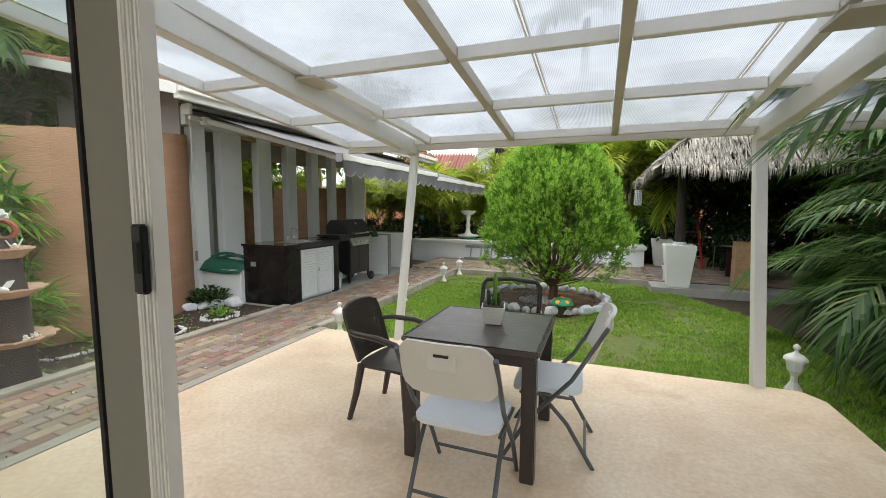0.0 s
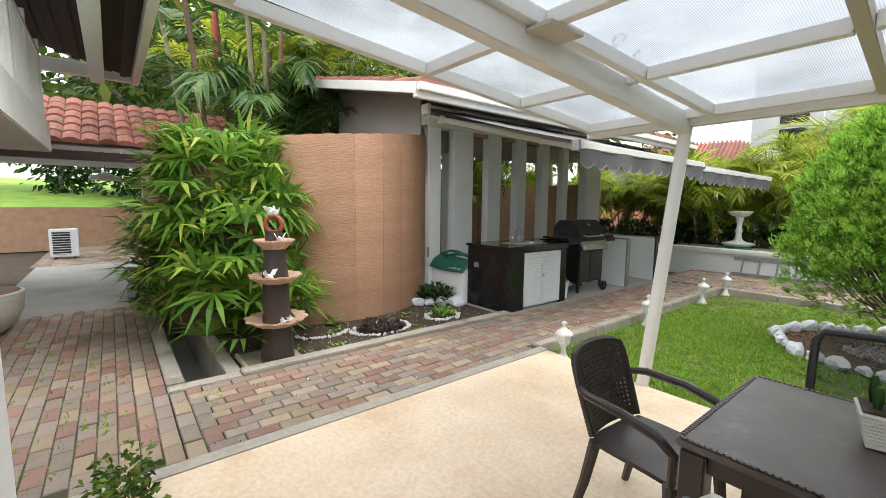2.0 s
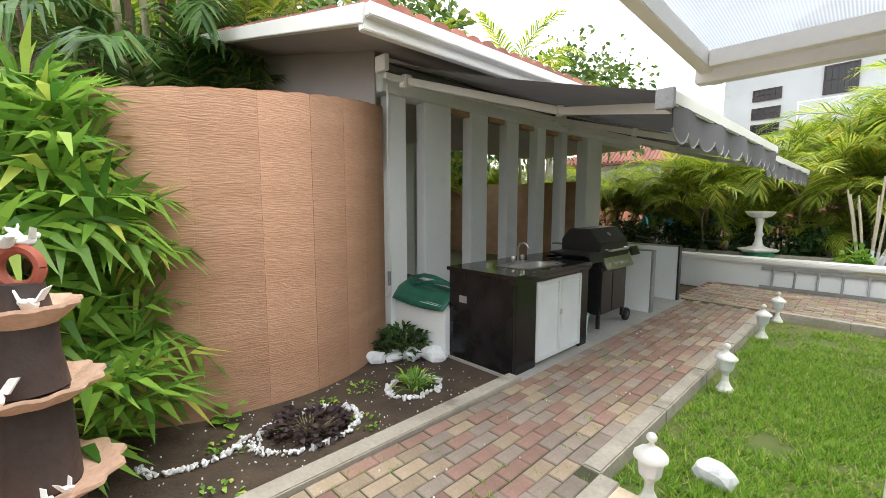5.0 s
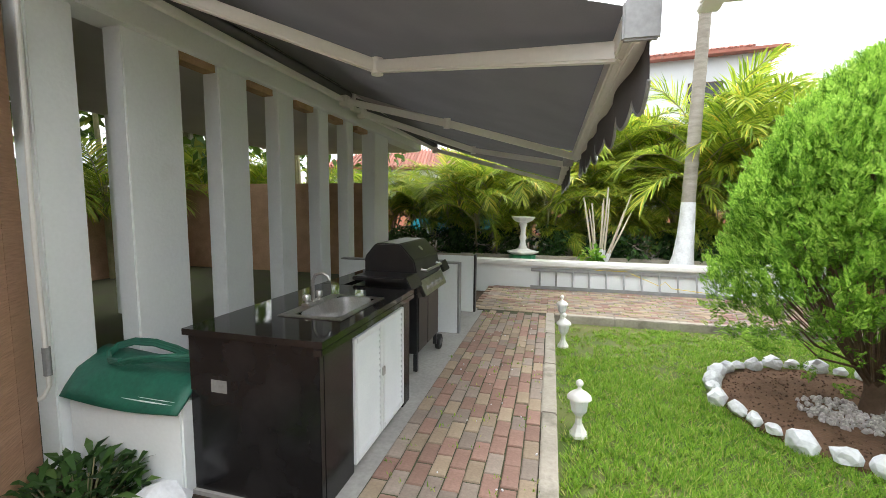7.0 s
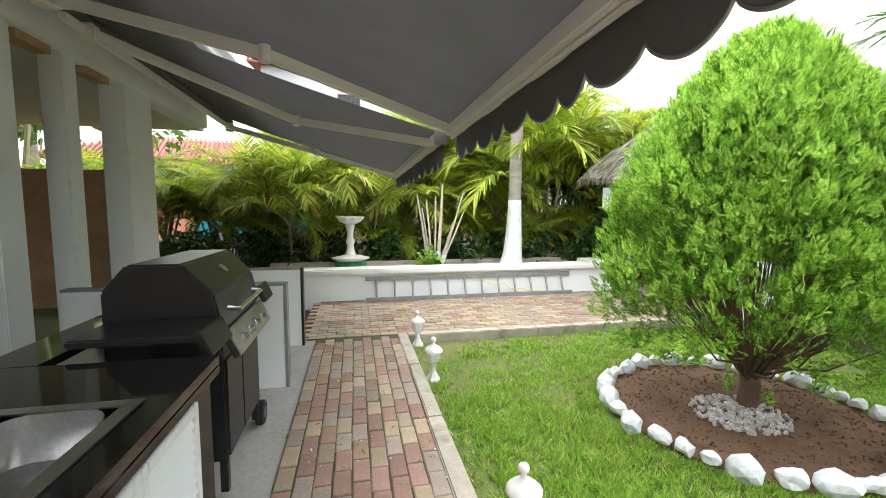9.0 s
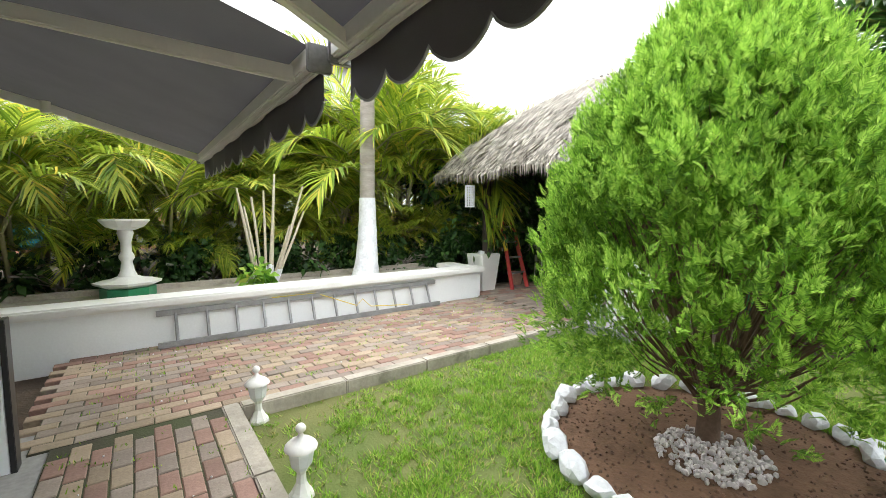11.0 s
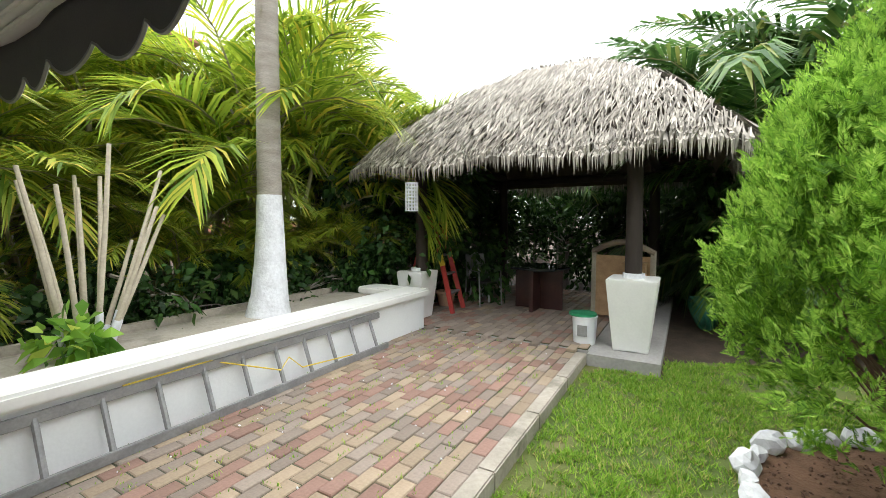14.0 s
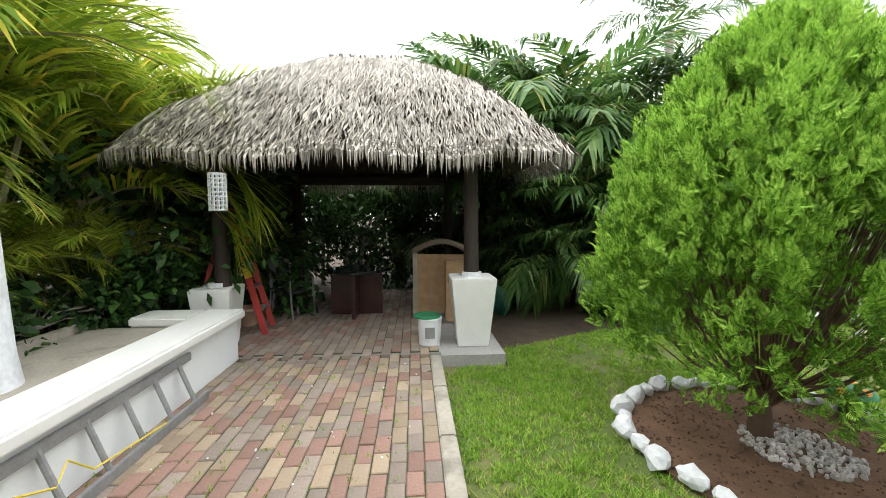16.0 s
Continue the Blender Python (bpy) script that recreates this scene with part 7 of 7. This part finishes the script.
wb = thing("wicker_box", in_hut(3.35, 9.3), "small wicker box on a low brown stand", "basket")
Geo().box(-0.15, -0.15, 0.0, 0.15, 0.15, 0.6).out("stand", rattan, wb, bevel=0.01)
Geo().box(-0.15, -0.15, 0.602, 0.15, 0.15, 0.9).out("box", rattan, wb, bevel=0.012)
Geo().box(-0.16, -0.16, 0.902, 0.16, 0.16, 0.93).out("lid", rattan, wb, bevel=0.01)
sp = thing("flower_pot", in_hut(3.25, 12.55), "empty pale clay flower pot", "pot")
Geo().lathe([(0.12, 0), (0.17, 0.22), (0.19, 0.23), (0.19, 0.27), (0.16, 0.27), (0.14, 0.15)], 20).out("body", clay_pot, sp, smooth=True)
hr = thing("hose_coil", (3.5, 8.6, 0.1, 70, 0, 20), "coil of dark green hose leaning by the hut", "hose")
for k in range(4):
    Geo().tube([((0.24 - 0.015 * k) * math.cos(a), (0.24 - 0.015 * k) * math.sin(a), 0.04 * k) for a in [q * 0.3307 for q in range(20)]], 0.035, 7).out("loop", green_cloth, hr, smooth=True)

# ---- beyond the garden ----
def villa(name, m, w, d, h, label, wins, roof_h=1.6):
    """White house: walls, hipped tile roof, barred windows, balcony with crossed rails."""
    ob = thing(name, m, label, "house")
    Geo().box(-w / 2, 0, 0, w / 2, d, h).out("wall", villa_plaster, ob)
    r = Geo().add([(-w / 2 - 0.6, -0.6, h), (w / 2 + 0.6, -0.6, h), (w / 2 + 0.6, d + 0.6, h), (-w / 2 - 0.6, d + 0.6, h), (-w / 4, d / 2, h + roof_h), (w / 4, d / 2, h + roof_h), (-w / 2 - 0.6, -0.6, h + 0.15), (w / 2 + 0.6, -0.6, h + 0.15), (w / 2 + 0.6, d + 0.6, h + 0.15), (-w / 2 - 0.6, d + 0.6, h + 0.15)],
                  [(3, 2, 1, 0), (0, 1, 7, 6), (1, 2, 8, 7), (2, 3, 9, 8), (3, 0, 6, 9), (6, 7, 5, 4), (7, 8, 5), (8, 9, 4, 5), (9, 6, 4)]).out("roof", terracotta, ob, "red clay tile roof")
    cov = Geo()
    for k in range(int(w / 0.28)):
        x = -w / 2 - 0.5 + k * 0.28
        t = min(1, max(0, (x + w / 2 + 0.6) / (w / 4 + 0.6)), max(0, (w / 2 + 0.6 - x) / (w / 4 + 0.6)))
        cov.tube([(x, -0.6, h + 0.2), (x, -0.6 + (d / 2 + 0.6) * t, h + 0.2 + (roof_h - 0.1) * t)], 0.08, 6)
    cov.out("tile_cover", terracotta, r, kind="stuff")
    for x, z, ww, wh in wins:
        wn_ = Geo().box(x - ww / 2, -0.03, z, x + ww / 2, -0.004, z + wh).out("window", dark_glass, ob, "dark window pane")
        fr = Geo()
        for q in ((x - ww / 2 - 0.06, z - 0.06, x + ww / 2 + 0.06, z), (x - ww / 2 - 0.06, z + wh, x + ww / 2 + 0.06, z + wh + 0.06), (x - ww / 2 - 0.06, z, x - ww / 2, z + wh), (x + ww / 2, z, x + ww / 2 + 0.06, z + wh)):
            fr.box(q[0], -0.07, q[1], q[2], -0.002, q[3])
        for k in range(1, 5):
            fr.box(x - ww / 2 + ww * k / 5 - 0.015, -0.06, z, x - ww / 2 + ww * k / 5 + 0.015, -0.035, z + wh)
        fr.box(x - ww / 2, -0.06, z + wh / 2 - 0.02, x + ww / 2, -0.035, z + wh / 2 + 0.02)
        fr.out("window_frame", red_wood, wn_, "dark red window bars")
    return ob


v = villa("white_villa", pose(-0.6, 30, -0.7, 0, 0, -6) @ Matrix.Scale(0.96, 4), 17, 8, 10.8, "large white house with barred windows and red tile roof", [(-3.4, 7.9, 1.2, 1.3), (1.4, 7.9, 2.0, 1.5), (5.5, 7.9, 1.6, 1.5), (-6.4, 8.1, 1.2, 0.5), (-6.4, 7.1, 1.2, 0.5), (-6.4, 6.2, 1.2, 0.5), (5, 2.6, 1.6, 1.5), (-2, 2.6, 1.6, 1.5)])
bal = Geo().box(-4.8, -1.4, 6.3, 8.0, 0, 6.5).out("balcony", villa_plaster, v)
rl = Geo()
for k in range(9):
    x = -4.7 + k * 1.55
    rl.bar((x, -1.35, 6.5), (x, -1.35, 7.4), 0.06, 0.06)
    if k < 8:
        rl.bar((x, -1.35, 6.55), (x + 1.55, -1.35, 7.35), 0.04, 0.04)
        rl.bar((x, -1.35, 7.35), (x + 1.55, -1.35, 6.55), 0.04, 0.04)
rl.bar((-4.75, -1.35, 7.42), (8.0, -1.35, 7.42), 0.07, 0.07)
rl.out("balcony_rail", white_steel, bal, "white crossed balcony rail")
dm = Geo().box(-5.2, 0.5, 10.9, -2.6, 3.5, 11.8).out("dormer", villa_plaster, v, "small gabled dormer")
Geo().add([(-5.6, 0.1, 11.8), (-2.2, 0.1, 11.8), (-3.9, 0.1, 12.6), (-5.6, 4, 11.8), (-2.2, 4, 11.8), (-3.9, 4, 12.6)], [(0, 1, 2), (3, 5, 4), (0, 2, 5, 3), (1, 4, 5, 2), (0, 3, 4, 1)]).out("dormer_roof", terracotta, dm)
for k in range(5):
    Geo().box(-4.9 + k * 0.42, 0.46, 11.05, -4.6 + k * 0.42, 0.49, 11.65).out("pane", dark_glass, dm)
villa("red_roof_house", (-14, 34, 0, 0, 0, 12), 13, 8, 4.4, "white house with bright red tile roof beyond the hedge", [(-2, 1.5, 1.6, 1.4), (2, 1.5, 1.6, 1.4)], 2.0)
struct(Geo().box(-30, 24.4, -0.1, 20, 24.6, 1.5), "wall_street", surf("salmon_wall", (0.5, 0.2, 0.12), (0.58, 0.26, 0.17), 2, 0.9, 0.2, 30), "salmon painted street wall")
struct(Geo().box(-30, 24.38, 1.5, 20, 24.62, 1.6), "coping_street", white, "white coping of the street wall")


def parked_car(m, paint, label):
    ob = thing("parked_car", m, label, "car")
    prof = [(-2.1, 0.35), (-2.1, 0.75), (-1.95, 0.85), (-1.2, 0.92), (-0.6, 1.38), (0.7, 1.42), (1.35, 0.98), (2.0, 0.9), (2.12, 0.7), (2.1, 0.35)]
    n = len(prof)
    Geo().add([(x, y, z) for y in (-0.82, 0.82) for x, z in prof], [tuple(range(n)), tuple(range(2 * n - 1, n - 1, -1))] + [(i, n + i, n + (i + 1) % n, (i + 1) % n) for i in range(n)]).out("body", paint, ob, bevel=0.05)
    for x0, x1 in ((-0.95, -0.05), (0.05, 1.0)):
        Geo().add([(x0 + (0.25 if x0 < 0 else 0), -0.835, 0.98), (x1, -0.835, 0.98), (x1 - (0.3 if x1 > 0.5 else 0), -0.83, 1.32), (x0 + (0.5 if x0 < 0 else 0), -0.83, 1.32)], [(0, 1, 2, 3)]).out("side_window", dark_glass, ob)
    for x in (-1.3, 1.35):
        for y in (-0.78, 0.78):
            w = Geo().tube([(x, y - 0.1, 0.32), (x, y + 0.1, 0.32)], 0.32, 18).out("wheel", rubber, ob)
            Geo().tube([(x, y - 0.11, 0.32), (x, y + 0.11, 0.32)], 0.19, 12).out("rim", alu, w)
    return ob


parked_car((-6.6, 20.5, 0.25), car_paint, "teal parked car behind the palm hedge")
parked_car((-1.6, 20.8, 0.25), car_silver, "silver parked car behind the palm hedge")


# ---- brick paving, piece by piece ----
def paver_mesh(name, lx, ly, h, mat):
    b, t = 0.006, 0.006
    x, y = lx / 2, ly / 2
    v = [(-x, -y, 0), (x, -y, 0), (x, y, 0), (-x, y, 0), (-x, -y, h - t), (x, -y, h - t), (x, y, h - t), (-x, y, h - t), (-x + b, -y + b, h), (x - b, -y + b, h), (x - b, y - b, h), (-x + b, y - b, h)]
    f = [(0, 1, 5, 4), (1, 2, 6, 5), (2, 3, 7, 6), (3, 0, 4, 7), (4, 5, 9, 8), (5, 6, 10, 9), (6, 7, 11, 10), (7, 4, 8, 11), (8, 9, 10, 11)]
    me = bpy.data.meshes.new(name)
    me.from_pydata(v, [], f)
    me.materials.append(mat)
    return me, v, f


loose = [surf("paver_red_far", (0.235, 0.14, 0.112), (0.315, 0.195, 0.155), 5, 0.85, 0.4, 60, rand=0.2, island=True, stain=((0.15, 0.13, 0.1), 3.0, 0.58, 0.5)),
         surf("paver_ochre_far", (0.29, 0.222, 0.155), (0.37, 0.29, 0.21), 5, 0.85, 0.4, 60, rand=0.2, island=True, stain=((0.15, 0.13, 0.1), 3.0, 0.58, 0.5)),
         surf("paver_grey_far", (0.235, 0.19, 0.158), (0.31, 0.255, 0.215), 5, 0.85, 0.4, 60, rand=0.2, island=True, stain=((0.15, 0.13, 0.1), 3.0, 0.58, 0.5))]


def paving(name, label, x0, y0, x1, y1, along, z, near, seed, limit=290, base=-0.1, shares=(0.36, 0.3, 0.34), inside=None):
    """Running-bond pavers on a sand bed; those nearest the stretch 'near' are pieces of their own."""
    rs = np.random.RandomState(seed)
    bed = struct(Geo().box(x0, y0, base - 0.02, x1, y1, z - 0.008), name, joint_sand, label)
    L, W = 0.212, 0.106
    spots = []
    a0, a1, b0, b1 = (x0, x1, y0, y1) if along == "x" else (y0, y1, x0, x1)
    nb = max(1, round((b1 - b0) / W))
    wb = (b1 - b0) / nb
    lx, ly = (L, wb) if along == "x" else (wb, L)
    sets = [paver_mesh("brick", lx - 0.0065, ly - 0.0065, 0.05, m) for m in (brick_red, brick_yellow, brick_grey)]
    for r in range(nb):
        a = a0 + (L / 2 if r % 2 else L)
        a -= L / 2
        while a < a1 - L * 0.35:
            if a + L / 2 <= a1 + 0.02:
                p = (a + 0.0, b0 + (r + 0.5) * wb)
                x, y = p if along == "x" else p[::-1]
                if inside is None or inside(x, y):
                    spots.append((x, y))
            a += L
    spots.sort(key=lambda p: (p[0] - near[0]) ** 2 + (p[1] - near[1]) ** 2 * near[2])
    rest = [Geo(), Geo(), Geo()]
    for i, (x, y) in enumerate(spots):
        c = rs.choice(3, p=shares)
        m = Matrix.Translation((x + rs.normal(0, 0.0015), y + rs.normal(0, 0.0015), z - 0.05 + rs.normal(0, 0.0022))) @ Euler((rs.normal(0, 0.008), rs.normal(0, 0.008), rs.normal(0, 0.008))).to_matrix().to_4x4()
        if i < limit:
            ob = new("brick", sets[c][0])
            ob.parent = bed
            ob.matrix_basis = m
        else:
            rest[c].add([m @ Vector(q) for q in sets[c][1]], sets[c][2])
    for c in range(3):
        if rest[c].v:
            rest[c].out("far_bricks", loose[c], bed, "", 0, False, "stuff")
    return bed


paving("path_paving", "red, ochre and grey brick garden path", -4.095, 1.56, -3.045, 4.53, "y", 0.0, (-3.6, 3.4, 1), 1, 200)
paving("path_paving_upper", "red, ochre and grey brick path along the lawn", -4.097, 4.532, -3.152, 9.79, "y", 0.0, (-3.5, 6.5, 0.6), 2, 295)
paving("cross_paving", "red, ochre and grey brick cross path to the hut", -4.2, 9.792, 1.21, 11.82, "x", 0.002, (-1.6, 10.8, 0.7), 3, 295, shares=(0.3, 0.38, 0.32))
paving("hut_paving", "worn grey-brown brick floor inside the hut", 1.225, 9.69, 5.3, 12.5, "x", 0.03, (2.0, 11.0, 1), 4, 120, 0.0, (0.2, 0.2, 0.6))
paving("yard_paving", "worn mossy brick yard before the house", -7.6, -0.74, -3.045, 1.335, "x", 0.0, (-4.2, 0.8, 1), 5, 295, shares=(0.28, 0.27, 0.45))
paving("yard_strip", "mossy bricks between yard and path", -4.095, 1.34, -3.045, 1.555, "x", 0.0, (-3.6, 1.3, 1), 6, 50)
paving("far_paving", "brick paving beyond the passage", -17.9, -0.3, -13.02, 4.0, "y", 0.0, (-14, 1, 1), 7, 10, shares=(0.28, 0.27, 0.45))
# moss and grass tufts in the joints, fallen bits on the bricks
rs = np.random.RandomState(91)
P = np.concatenate([np.stack([rs.uniform(-4.1, -3.0, 220), rs.uniform(1.4, 9.8, 220)], 1), np.stack([rs.uniform(-4.0, 1.6, 700), rs.uniform(9.9, 12.1, 700)], 1), np.stack([rs.uniform(-6.5, -3.2, 260), np.round(rs.uniform(-0.1, 1.15, 260) / 0.107) * 0.107], 1)])
B, M, T, SB, SM = [], [], [], [], []
for x, y in P:
    for _ in range(rs.randint(2, 9)):
        a, h = rs.rand() * 6.283, rs.uniform(0.01, 0.03)
        b = np.array([x + rs.normal(0, 0.02), y + rs.normal(0, 0.012), -0.004])
        d = np.array([math.cos(a) * 0.7, math.sin(a) * 0.7, 1.0])
        w = np.array([-math.sin(a), math.cos(a), 0]) * 0.003
        B.append(b), M.append(b + d * h * 0.5), T.append(b + d * h), SB.append(w), SM.append(w)
tagged(mesh_np("joint_weeds", *strips(*(np.array(q) for q in (B, M, T, SB, SM))), grass_leaf, None, "tiny grass tufts growing in the brick joints", "stuff"), category="grass")
pebbles("path_litter", pose(0, 0, 0.004), [(rs.uniform(-4.0, -3.1), rs.uniform(1.5, 9.6), 0.0) for _ in range(70)] + [(rs.uniform(-3.9, 1.4), rs.uniform(9.9, 12.0), 0.0) for _ in range(90)], 0.008, "scattered pale petals and grit on the bricks", pebble, 12)
